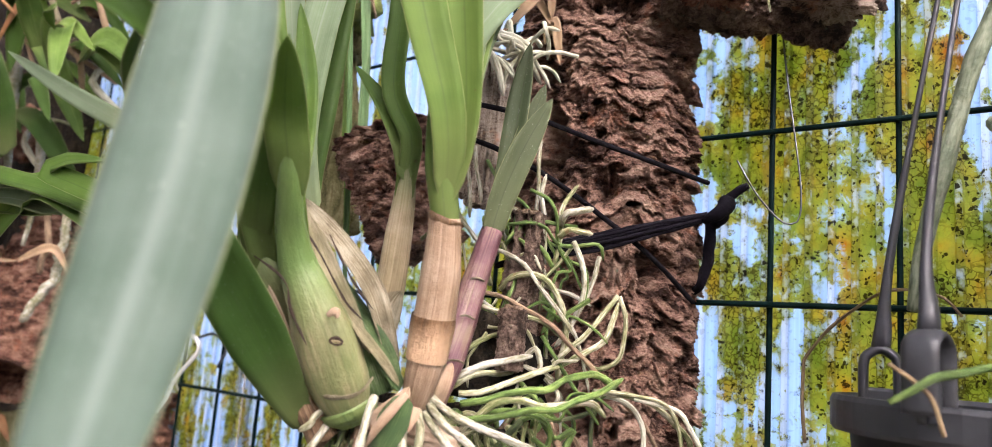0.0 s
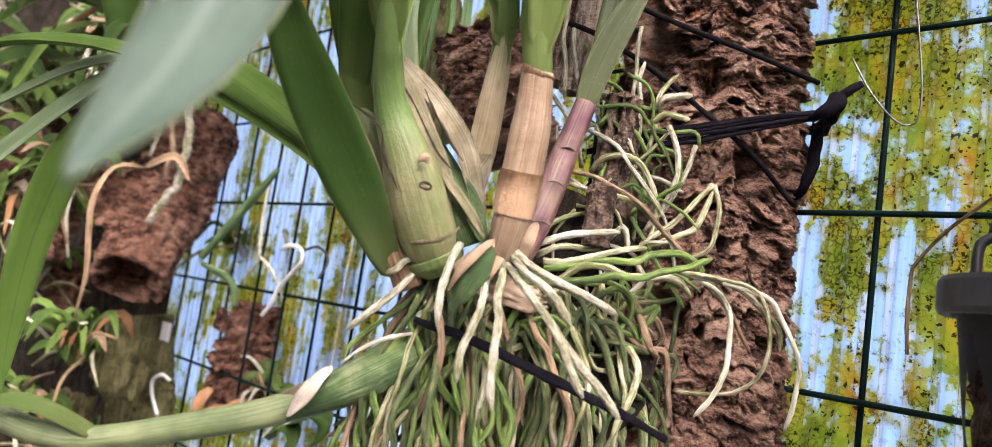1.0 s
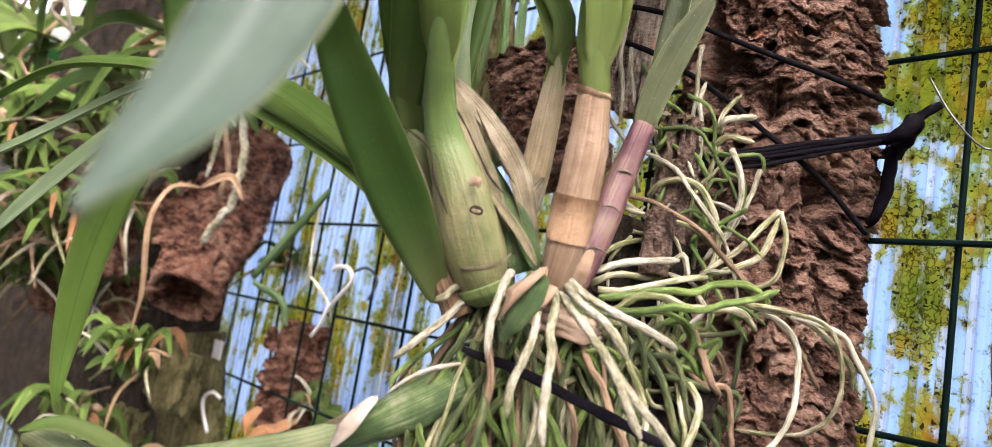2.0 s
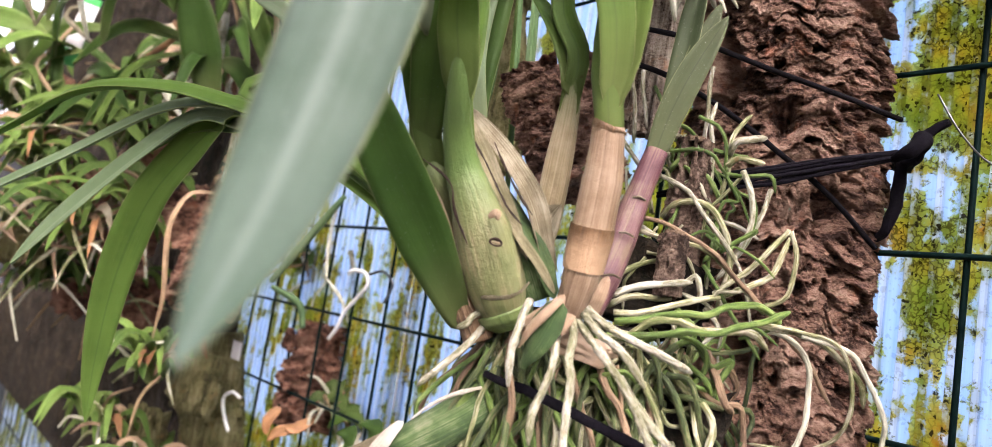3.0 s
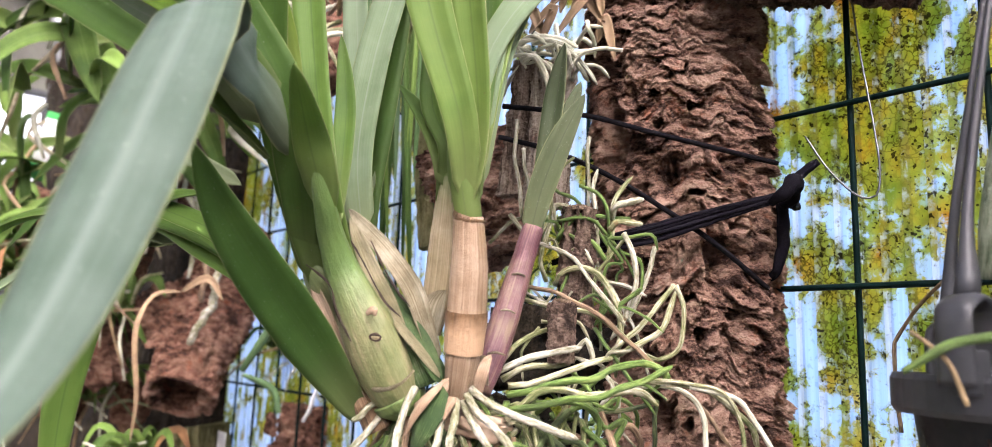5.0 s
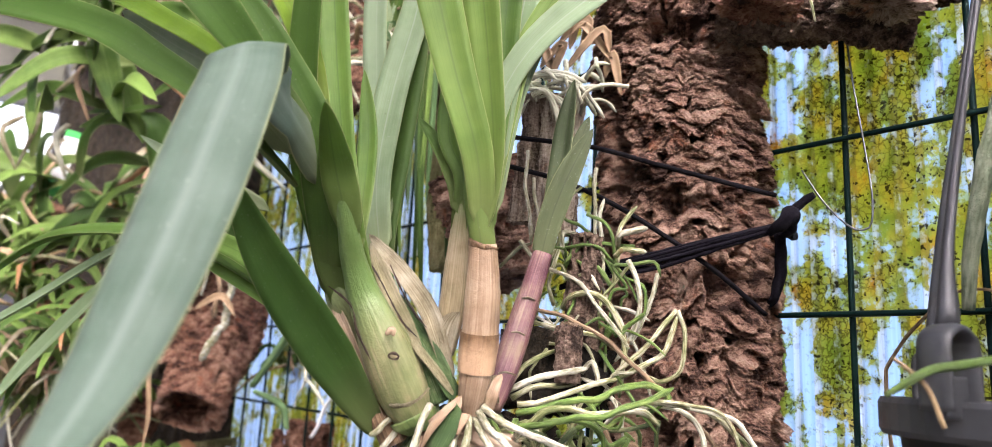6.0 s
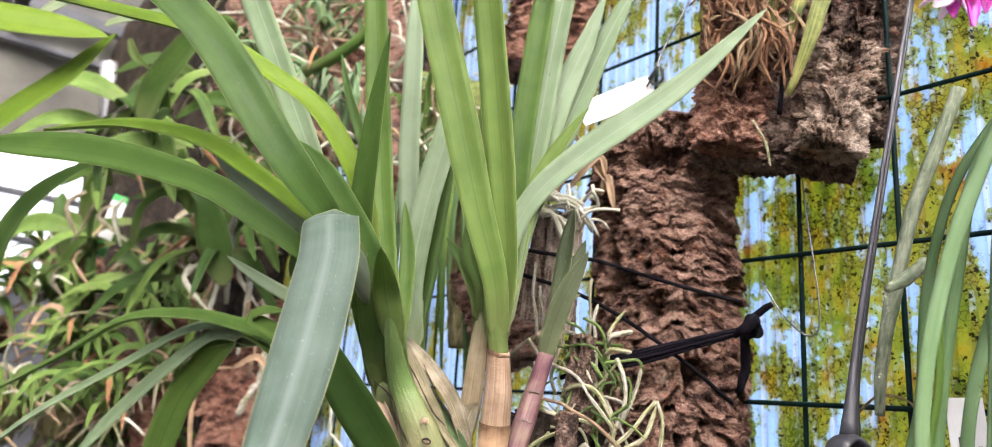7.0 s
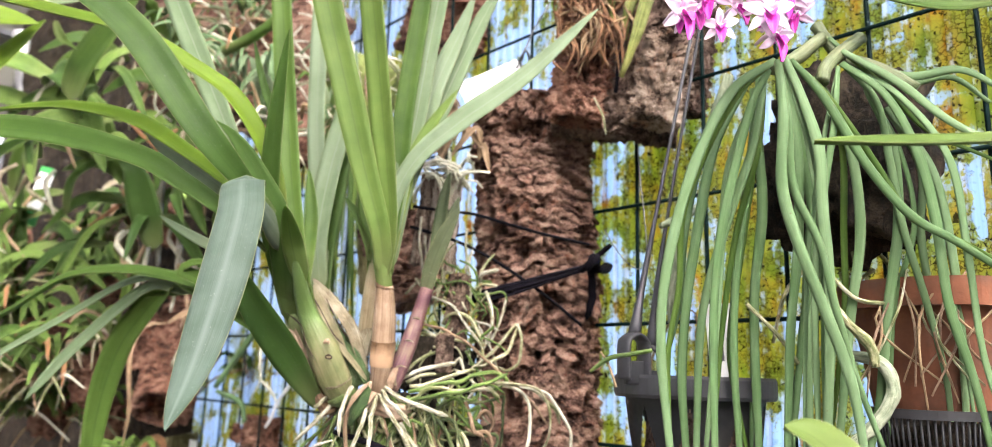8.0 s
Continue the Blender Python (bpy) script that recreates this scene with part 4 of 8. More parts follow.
binding = thing("cord_binding", (0.0798, 0.3830, 1.4183), "two thin black cords bound round slat and log", "cord")
for i, pts in enumerate(([(-0.0290, 0.3620, 1.4381), (-0.0005, 0.3600, 1.4335), (0.0196, 0.3750, 1.4341), (0.0475, 0.3800, 1.4269), (0.0798, 0.3830, 1.4183), (0.1137, 0.3980, 1.4128)], [(-0.0306, 0.3620, 1.4211), (-0.0073, 0.3600, 1.4141), (0.0115, 0.3680, 1.4084), (0.0305, 0.3740, 1.3997), (0.0527, 0.3800, 1.3866), (0.0806, 0.3840, 1.3674), (0.1075, 0.3980, 1.3461)])):
    part("cord", tube(pts, (0.0014, 0.0014), 7, 40, 1.0, (0, -1, 0), 0.15, 500, i), CORD, binding)
low_strap = solid("black_tie", tube([(-0.0622, 0.3000, 1.2634), (-0.0517, 0.2890, 1.2617), (-0.0333, 0.2830, 1.2589), (-0.0040, 0.2810, 1.2503), (0.0243, 0.2860, 1.2409), (0.0447, 0.3000, 1.2316)], (0.0012, 0.0019, 0.0021, 0.0019, 0.0015), 8, 30, 0.5, (0, -1, 0.4), 0.3, 200, 3), TIE,
                  "black stocking strip crossing below the orchid roots", "tie")
# ---- the mounted orchid in the middle ----
orchid = thing("orchid", (-0.028, 0.300, 1.285), "large mounted orchid with strap leaves, tan stems and bare hanging roots", "orchid")


def leaf(pts, width, mat, label="", **kw):
    return part("leaf", blade(pts, width, **kw), mat, orchid, label)


# fat front bulb with its scars and husks
bulb = part("pseudobulb", tube([(-0.0509, 0.2970, 1.2829), (-0.0551, 0.2940, 1.2914), (-0.0614, 0.2860, 1.3082), (-0.0686, 0.2790, 1.3260), (-0.0745, 0.2760, 1.3387), (-0.0768, 0.2710, 1.3486), (-0.0773, 0.2662, 1.3553), (-0.0766, 0.2600, 1.3621), (-0.0760, 0.2500, 1.3745), (-0.0756, 0.2430, 1.3860)], (0.0062, 0.0112, 0.0126, 0.0124, 0.0112, 0.0094, 0.0078, 0.0066, 0.0058, 0.0050, 0.0040, 0.0028, 0.0006), 20, 64, 0.80, (0, -1, 0), 0.06, 60, 2), BULB, orchid, "fat olive pseudobulb with a brown eye-shaped scar")
ring = []
for k in range(15):
    a = 2 * math.pi * k / 14
    ring.append(Vector((-0.0567, 0.2715, 1.3131)) + Vector((0.0022 * math.cos(a) + 0.0006 * math.sin(a), -0.0004, 0.0012 * math.sin(a) - 0.0005 * math.cos(a))))
part("scar", tube(ring, (0.0004, 0.0006, 0.0003, 0.0005), 6, 40, 1.0, (0, -1, 0), 0.4, 600, 2), TORN, bulb, "dark ring-shaped scar")
part("scar", tube([(-0.0595, 0.2720, 1.3129), (-0.0567, 0.2714, 1.3131), (-0.0541, 0.2716, 1.3126)], (0.0003, 0.0006, 0.0007, 0.0003), 6, 10, 0.5), STEM, bulb)
part("scar", tube([(-0.0609, 0.2706, 1.3222), (-0.0578, 0.2700, 1.3239), (-0.0570, 0.2702, 1.3214)], (0.0008, 0.0016, 0.0018, 0.0006), 7, 10, 0.4), SHEATH_TAN, bulb, "pale torn patch")
part("husk", blade([(-0.0492, 0.2920, 1.2829), (-0.0664, 0.3000, 1.2947), (-0.0801, 0.2960, 1.3160), (-0.0888, 0.2880, 1.3318), (-0.0953, 0.2820, 1.3462)], 0.0095, (-0.3, -1, 0.3), 0.5, 0.8, 0.3, 22, 0.0008), SHEATH_TAN, orchid, "dry pinkish tan husk")
part("husk", blade([(-0.0667, 0.2960, 1.2821), (-0.0727, 0.2920, 1.2925), (-0.0830, 0.2900, 1.3120), (-0.0942, 0.2870, 1.3332)], 0.009, (-0.5, -1, 0.2), 0.6, 0.9, 0.4, 20, 0.0008), SHEATH_TAN, orchid)
part("young_shoot", tube([(-0.0410, 0.2960, 1.2954), (-0.0475, 0.2930, 1.3095), (-0.0565, 0.2920, 1.3251), (-0.0653, 0.2930, 1.3400)], (0.0085, 0.0078, 0.0062, 0.0022), 14, 24, 0.8, (0, -1, 0), 0.06, 80, 6), SHEATH_GREEN, orchid, "dark green striped shoot inside the husks")
part("husk", blade([(-0.0372, 0.2920, 1.3042), (-0.0424, 0.2885, 1.3190), (-0.0492, 0.2880, 1.3341), (-0.0610, 0.2885, 1.3486), (-0.0748, 0.2900, 1.3623), (-0.0815, 0.2920, 1.3690)], 0.0088, (0.45, -1, 0.2), 0.75, 0.55, 0.45, 30, 0.0006, wave=0.06, seed=3), SHEATH, orchid, "straw coloured split husk")
part("husk", blade([(-0.0484, 0.2880, 1.3063), (-0.0553, 0.2845, 1.3236), (-0.0648, 0.2845, 1.3398), (-0.0727, 0.2860, 1.3535), (-0.0787, 0.2880, 1.3643)], 0.0075, (0.2, -1, 0.2), 0.5, 0.7, 0.4, 26, 0.0006, wave=0.06, seed=5), HUSK_OLIVE, orchid, "thin olive husk with a torn dark edge")
part("husk", blade([(-0.0572, 0.2835, 1.3241), (-0.0495, 0.2825, 1.3164), (-0.0416, 0.2835, 1.3079), (-0.0337, 0.2880, 1.2974)], 0.0040, (0.2, -1, 0.3), 0.5, 0.35, 0.4, 18, 0.0006, wave=0.08), HUSK_OLIVE, orchid, "dry pink flap torn open")
part("husk", blade([(-0.0342, 0.2880, 1.2959), (-0.0403, 0.2860, 1.3079), (-0.0453, 0.2860, 1.3159), (-0.0519, 0.2870, 1.3242)], 0.0080, (0.4, -1, 0.1), 0.6, 0.4, 0.5, 18, 0.0006), SHEATH_GREEN, orchid, "husk striped green and straw")
for pts in ([(-0.0750, 0.2800, 1.3544), (-0.0671, 0.2775, 1.3444), (-0.0598, 0.2760, 1.3337), (-0.0549, 0.2765, 1.3268), (-0.0491, 0.2780, 1.3216)], [(-0.0659, 0.2825, 1.3534), (-0.0578, 0.2795, 1.3408), (-0.0507, 0.2785, 1.3314), (-0.0458, 0.2795, 1.3259)], [(-0.0923, 0.2770, 1.3425), (-0.0824, 0.2730, 1.3370), (-0.0770, 0.2715, 1.3318), (-0.0749, 0.2725, 1.3233), (-0.0680, 0.2740, 1.3109)]):
    part("torn_edge", tube(pts, (0.0002, 0.0005, 0.0003, 0.0006, 0.0002), 6, 26, 0.6, (0, -1, 0), 0.7, 350, 3), TORN, orchid, "dark torn husk edge")
part("bulb_foot", tube([(-0.0503, 0.2970, 1.2814), (-0.0519, 0.2965, 1.2849), (-0.0542, 0.2950, 1.2893)], (0.0062, 0.0098, 0.0114, 0.0121), 20, 14, 0.84, (0, -1, 0), 0.04, 60, 2), BULB_FOOT, bulb, "dark green foot of the bulb")
ring_pts = [(-0.0669, 0.2900, 1.2923), (-0.0554, 0.2775, 1.2926), (-0.0469, 0.2755, 1.2952), (-0.0439, 0.2830, 1.3005)]
part("node_line", tube(ring_pts, (0.0006, 0.0009, 0.0009, 0.0005), 6, 22, 1.0, (0, -1, 0), 0.6, 400, 2), SHEATH, bulb, "papery ring at the bulb's foot")
part("husk", blade([(-0.0435, 0.2870, 1.2835), (-0.0335, 0.2840, 1.2913), (-0.0300, 0.2850, 1.2981)], 0.0070, (0.0, -1, 0.3), 0.45, 0.8, 0.5, 16, 0.0009), SHEATH_TAN, orchid)
part("husk", blade([(-0.0307, 0.2770, 1.2959), (-0.0339, 0.2730, 1.2886), (-0.0377, 0.2720, 1.2778), (-0.0414, 0.2760, 1.2689)], 0.0130, (-0.25, -1, 0.25), -0.5, 0.55, 0.75, 18, 0.0009, blunt=0.3), SHEATH_GREEN, orchid, "short green bract with a pink papery edge")
part("husk", blade([(-0.0296, 0.2750, 1.2968), (-0.0336, 0.2705, 1.2916), (-0.0393, 0.2705, 1.2837), (-0.0432, 0.2740, 1.2758)], 0.0042, (-0.3, -1, 0.35), -0.4, 0.7, 0.6, 16, 0.0007), SHEATH_TAN, orchid)
part("husk", blade([(-0.0257, 0.2800, 1.2910), (-0.0268, 0.2760, 1.2878), (-0.0274, 0.2740, 1.2848), (-0.0277, 0.2740, 1.2825)], 0.0042, (0, -1, 0.3), 0.4, 0.8, 0.6, 12, 0.0007), SHEATH_TAN, orchid)
bulb2 = part("pseudobulb", tube([(-0.0674, 0.3100, 1.2942), (-0.0758, 0.3000, 1.3133), (-0.0839, 0.2900, 1.3319), (-0.0908, 0.2850, 1.3424), (-0.0968, 0.2840, 1.3546)], (0.010, 0.0115, 0.0105, 0.009, 0.0015), 16, 26, 0.85, (0, -1, 0), 0.06, 60, 8), BULB, orchid)

part("stub", tube([(-0.0629, 0.2970, 1.2744), (-0.0691, 0.2960, 1.2859), (-0.0745, 0.2960, 1.2954), (-0.0800, 0.2970, 1.3039)], (0.0062, 0.0064, 0.0060, 0.0045), 12, 16, 0.85, (0, -1, 0), 0.1, 90, 4), HUSK_BROWN, orchid, "short brown withered stub")
part("husk", blade([(-0.0692, 0.2860, 1.2955), (-0.0764, 0.2820, 1.3107), (-0.0851, 0.2810, 1.3262), (-0.0948, 0.2840, 1.3402)], 0.0060, (-0.2, -1, 0.2), 0.6, 0.7, 0.5, 20, 0.0006, wave=0.1, seed=2), SHEATH_TAN, orchid)

# leaves of the front bulb and of the one behind it
leaf([(-0.0766, 0.2600, 1.3600), (-0.0756, 0.2545, 1.3660), (-0.0752, 0.2460, 1.3760), (-0.0752, 0.2370, 1.3878), (-0.0700, 0.2140, 1.4050)], 0.0150, LEAF, "", steps=40, heel=0.25, fold=-0.25, base=0.80, tip=0.55, face=(0.1, -1, 0.15))
leaf([(-0.0733, 0.2860, 1.3310), (-0.0822, 0.2700, 1.3783), (-0.1040, 0.2900, 1.4462), (-0.1212, 0.3050, 1.5201), (-0.1361, 0.3150, 1.5970), (-0.1517, 0.3250, 1.6778), (-0.1628, 0.3300, 1.7453)], 0.0165, LEAF, "", fold=0.4, base=0.4, tip=0.12, face=(0.1, -1, 0.2))
leaf([(-0.0773, 0.2700, 1.3541), (-0.0796, 0.2780, 1.3903), (-0.0831, 0.2850, 1.4177), (-0.0913, 0.2920, 1.4517)], 0.0095, LEAF, "", fold=0.4, tip=0.5, face=(0.2, -1, 0.2))
leaf([(-0.0874, 0.2880, 1.3340), (-0.0890, 0.2790, 1.3423), (-0.0973, 0.2620, 1.3845), (-0.0947, 0.2420, 1.4205), (-0.0873, 0.2260, 1.4693), (-0.0775, 0.2120, 1.5234)], 0.0145, LEAF, "", fold=0.4, base=0.6, tip=0.6, face=(0.1, -1, 0.2))
leaf([(-0.0906, 0.2880, 1.3378), (-0.0924, 0.2770, 1.3491), (-0.0837, 0.2400, 1.3943), (-0.0964, 0.2250, 1.4281), (-0.1081, 0.2150, 1.4491), (-0.1173, 0.2050, 1.4588)], 0.018, LEAF_DARK, "", fold=0.3, base=0.4, tip=0.6, face=(0.2, -1, 0.4))
leaf([(-0.0855, 0.2450, 1.3917), (-0.0892, 0.2250, 1.4045), (-0.0960, 0.1950, 1.4212), (-0.1122, 0.1780, 1.4453), (-0.1618, 0.1720, 1.5081), (-0.2208, 0.1660, 1.5508), (-0.2735, 0.1600, 1.5768), (-0.3410, 0.1550, 1.6086)], 0.0215, LEAF_DARK, "long arching deep green leaf", fold=0.3, base=0.5, tip=0.1, face=(0.2, -0.9, 0.5), steps=32)
leaf([(-0.0882, 0.2500, 1.4030), (-0.0969, 0.2400, 1.4430), (-0.1202, 0.2300, 1.4822), (-0.1459, 0.2220, 1.5012), (-0.1908, 0.2120, 1.5264), (-0.2409, 0.2050, 1.5393), (-0.2903, 0.2000, 1.5512)], 0.0150, LEAF_LIME, "sunlit yellow-green leaf", fold=0.35, base=0.6, tip=0.1, face=(0.3, -0.7, 0.7), steps=30)
leaf([(-0.1222, 0.2550, 1.4363), (-0.1431, 0.2620, 1.4737), (-0.1681, 0.2680, 1.5185), (-0.2098, 0.2800, 1.5911), (-0.2448, 0.2900, 1.6564), (-0.2688, 0.2950, 1.7122)], 0.0185, LEAF_PALE, "", fold=0.25, base=0.7, tip=0.1, face=(0.1, -1, -0.1), steps=24)
leaf([(-0.0954, 0.2400, 1.4008), (-0.1057, 0.2050, 1.4175), (-0.1546, 0.2250, 1.4475), (-0.2054, 0.2450, 1.4744), (-0.2774, 0.2620, 1.4939), (-0.3620, 0.2790, 1.5004)], 0.0155, LEAF_LIME, "", fold=0.45, base=0.35, ramp_to=0.55, tip=0.5, face=(0.1, -0.75, 0.7), steps=30)
leaf([(-0.0987, 0.2450, 1.3948), (-0.1126, 0.2120, 1.4160), (-0.1525, 0.2300, 1.4400), (-0.1974, 0.2480, 1.4674)], 0.017, LEAF_PALE, "", fold=0.2, base=0.7, tip=0.5, face=(0, -1, -0.2), steps=22)
leaf([(-0.0974, 0.2500, 1.3819), (-0.1065, 0.2050, 1.3998), (-0.1331, 0.1980, 1.4170), (-0.1635, 0.1960, 1.4329), (-0.2348, 0.1980, 1.4507), (-0.3231, 0.1980, 1.4588)], 0.0210, LEAF, "long leaf arching level with a grey sheen", fold=0.35, base=0.25, ramp_to=0.72, tip=0.25, face=(0.1, -0.9, 0.45), steps=32)
leaf([(-0.1171, 0.2620, 1.3740), (-0.1359, 0.2580, 1.3834), (-0.1606, 0.2560, 1.3950), (-0.1836, 0.2550, 1.4080)], 0.0075, LEAF_PALE, "", fold=0.2, base=0.8, tip=0.6, face=(0, -1, 0.2), steps=16)
leaf([(-0.1328, 0.2500, 1.3911), (-0.1283, 0.2350, 1.4024), (-0.1178, 0.2220, 1.4107), (-0.1097, 0.2150, 1.4145)], 0.009, LEAF, "", fold=0.4, base=0.8, tip=0.3, face=(-1, -0.5, 0.2), steps=16)

# the leaf that folds over towards the viewer and hangs close by
leaf([(-0.0854, 0.2550, 1.3865), (-0.0844, 0.2150, 1.4024), (-0.0811, 0.1800, 1.4133), (-0.0645, 0.1482, 1.3866), (-0.0575, 0.1243, 1.3457), (-0.0540, 0.1025, 1.3065), (-0.0452, 0.0725, 1.2800)], 0.0250, LEAF_GLAUCOUS,
     "broad grey-green leaf folded over, underside showing", fold=-0.18, base=0.75, tip=0.42, face=(0.15, -0.95, 0.35), face_end=(0.25, -0.8, 0.55), steps=46, blunt=0.04)

# dark broad leaf low at the side
leaf([(-0.0701, 0.2980, 1.2782), (-0.0755, 0.2850, 1.2917), (-0.0868, 0.2620, 1.3181), (-0.0954, 0.2430, 1.3387), (-0.1022, 0.2280, 1.3578), (-0.1051, 0.2120, 1.3777)], 0.0215, LEAF_DARK, "broad dark green leaf", fold=0.22, base=0.35, tip=0.55, face=(0.25, -1, 0.1), steps=30)
# leaves that bend over together at the side
leaf([(-0.0685, 0.3020, 1.2920), (-0.1077, 0.3120, 1.3232), (-0.1453, 0.3300, 1.3435), (-0.1872, 0.3480, 1.3616), (-0.2223, 0.3600, 1.3729), (-0.2445, 0.3680, 1.3777), (-0.2857, 0.3700, 1.3833), (-0.3451, 0.3750, 1.3790), (-0.4019, 0.3800, 1.3496), (-0.4616, 0.3800, 1.3188)], 0.0150, LEAF, "", fold=0.4, base=0.8, tip=0.45, face=(0, -0.6, 0.8), steps=36)
leaf([(-0.0662, 0.3000, 1.2895), (-0.1039, 0.3080, 1.3194), (-0.1404, 0.3250, 1.3394), (-0.1810, 0.3420, 1.3571), (-0.2276, 0.3680, 1.3755), (-0.2513, 0.3780, 1.3695), (-0.2765, 0.3880, 1.3498), (-0.3040, 0.3980, 1.3184), (-0.3213, 0.4050, 1.2696), (-0.3273, 0.4100, 1.2163), (-0.3251, 0.4100, 1.1798)], 0.0235, LEAF, "wide leaf bent sharply downwards", fold=0.3, base=0.72, tip=0.3, face=(0.3, -0.7, 0.6), face_end=(0.5, -0.9, 0.2), steps=44)
leaf([(-0.1299, 0.3250, 1.3343), (-0.1791, 0.3450, 1.3560), (-0.2247, 0.3650, 1.3736), (-0.2536, 0.3720, 1.3787), (-0.2962, 0.3800, 1.3720), (-0.3563, 0.3850, 1.3402), (-0.4213, 0.3870, 1.3044), (-0.4728, 0.3870, 1.2664)], 0.0115, LEAF_PALE, "", fold=0.3, base=0.8, tip=0.4, face=(0, -0.7, 0.6), steps=32)
leaf([(-0.2225, 0.3680, 1.3648), (-0.2642, 0.3780, 1.3708), (-0.3057, 0.3850, 1.3455), (-0.3523, 0.3900, 1.3044), (-0.3847, 0.3900, 1.2688)], 0.0135, LEAF_PALE, "", fold=0.4, base=0.8, tip=0.3, face=(0.2, -0.8, 0.5), steps=32)
leaf([(-0.2301, 0.3720, 1.3649), (-0.2780, 0.3880, 1.3640), (-0.3260, 0.3920, 1.3350), (-0.3650, 0.3940, 1.2939), (-0.3767, 0.3940, 1.2692)], 0.0100, LEAF, "", fold=0.3, base=0.8, tip=0.3, face=(0.2, -0.8, 0.5), steps=28)
leaf([(-0.0753, 0.3000, 1.2999), (-0.1065, 0.3060, 1.3273), (-0.1345, 0.3140, 1.3457), (-0.1673, 0.3260, 1.3634), (-0.1964, 0.3350, 1.3737), (-0.2157, 0.3420, 1.3806), (-0.2070, 0.3400, 1.3862), (-0.1828, 0.3300, 1.3859)], 0.0125, LEAF, "", fold=0.25, base=0.8, tip=0.3, face=(0, -0.8, 0.5), steps=32)
# upright leaves behind
leaf([(-0.0822, 0.3100, 1.3606), (-0.0961, 0.3300, 1.4062), (-0.0971, 0.3450, 1.4617), (-0.0920, 0.3600, 1.5207), (-0.0907, 0.3700, 1.5832)], 0.019, LEAF_PALE, "", fold=0.3, base=0.7, tip=0.4, face=(0.1, -1, 0.1))
leaf([(-0.0841, 0.3150, 1.3419), (-0.0937, 0.3350, 1.3864), (-0.0939, 0.3500, 1.4495), (-0.0946, 0.3650, 1.5055), (-0.0962, 0.3750, 1.5546)], 0.021, LEAF_DARK, "", fold=0.3, base=0.6, tip=0.4, face=(0.3, -1, 0.1))
leaf([(-0.0889, 0.3300, 1.3779), (-0.1088, 0.3600, 1.4336), (-0.1260, 0.3800, 1.5112), (-0.1346, 0.3900, 1.5952), (-0.1443, 0.4000, 1.6825)], 0.016, LEAF_PALE, "", fold=0.3, base=0.7, tip=0.3, face=(0, -1, 0.1))
leaf([(-0.1241, 0.3300, 1.4573), (-0.1484, 0.3450, 1.5087), (-0.1700, 0.3550, 1.5533), (-0.1837, 0.3600, 1.5922)], 0.0075, LEAF, "", fold=0.4, base=0.8, tip=0.5, face=(0.3, -1, 0.2))

# middle stem: papery tan sheath with a brown band, fan of leaves above
stem = part("stem", tube([(-0.0295, 0.2960, 1.2885), (-0.0274, 0.2920, 1.2958), (-0.0247, 0.2870, 1.3085), (-0.0232, 0.2840, 1.3209), (-0.0216, 0.2790, 1.3382), (-0.0211, 0.2755, 1.3517), (-0.0212, 0.2735, 1.3618)], (0.0052, 0.0066, 0.0074, 0.0081, 0.0078, 0.0072, 0.0060), 20, 34, 0.9, (0, -1, 0), 0.05, 70, 4, 0.03, 0.019), SHEATH_TAN, orchid, "tan papery stem sheath")
part("band", tube([(-0.0229, 0.2830, 1.3254), (-0.0233, 0.2841, 1.3209), (-0.0241, 0.2856, 1.3147), (-0.0247, 0.2870, 1.3085)], (0.0086, 0.0088, 0.0085, 0.0080), 22, 14, 0.92, (0, -1, 0), 0.05, 90, 5, open_end=True), STEM_BAND, stem, "dark brown band")
part("rim", tube([(-0.0216, 0.2738, 1.3600), (-0.0212, 0.2735, 1.3618), (-0.0209, 0.2733, 1.3627)], (0.0062, 0.0066, 0.0062), 18, 6, 0.9, (0, -1, 0), 0.18, 300, 6, open_end=True), BAND, stem, "torn brown sheath edge")
part("stalk", tube([(-0.0216, 0.2760, 1.3555), (-0.0212, 0.2735, 1.3618), (-0.0233, 0.2720, 1.3741), (-0.0266, 0.2720, 1.3912), (-0.0301, 0.2720, 1.4088)], (0.0054, 0.0056, 0.0060, 0.0040, 0.0012), 16, 20, 0.75, (0, -1, 0)), LEAF, stem)
leaf([(-0.0217, 0.2715, 1.3656), (-0.0226, 0.2620, 1.3965), (-0.0348, 0.2580, 1.4376), (-0.0497, 0.2550, 1.4927), (-0.0633, 0.2530, 1.5400), (-0.0738, 0.2520, 1.5778), (-0.0909, 0.2520, 1.6325), (-0.1065, 0.2500, 1.6846)], 0.0205, LEAF_BRIGHT, "tall bright green leaf", fold=0.3, base=0.46, tip=0.12, face=(0.25, -1, 0.1), steps=30)
leaf([(-0.0207, 0.2715, 1.3657), (-0.0163, 0.2640, 1.3970), (-0.0197, 0.2600, 1.4383), (-0.0266, 0.2570, 1.4929), (-0.0332, 0.2560, 1.5399), (-0.0385, 0.2550, 1.5769), (-0.0458, 0.2550, 1.6298), (-0.0521, 0.2530, 1.6797)], 0.0185, LEAF_BRIGHT, "tall bright green leaf", fold=0.35, base=0.45, tip=0.12, face=(-0.25, -1, 0.1), steps=30)
leaf([(-0.0215, 0.2780, 1.3610), (-0.0222, 0.2830, 1.3998), (-0.0213, 0.2900, 1.4461), (-0.0205, 0.2960, 1.5007), (-0.0140, 0.3100, 1.6029), (-0.0092, 0.3150, 1.6521)], 0.0150, LEAF, "", fold=0.35, base=0.5, tip=0.3, face=(0.2, -1, 0.2))
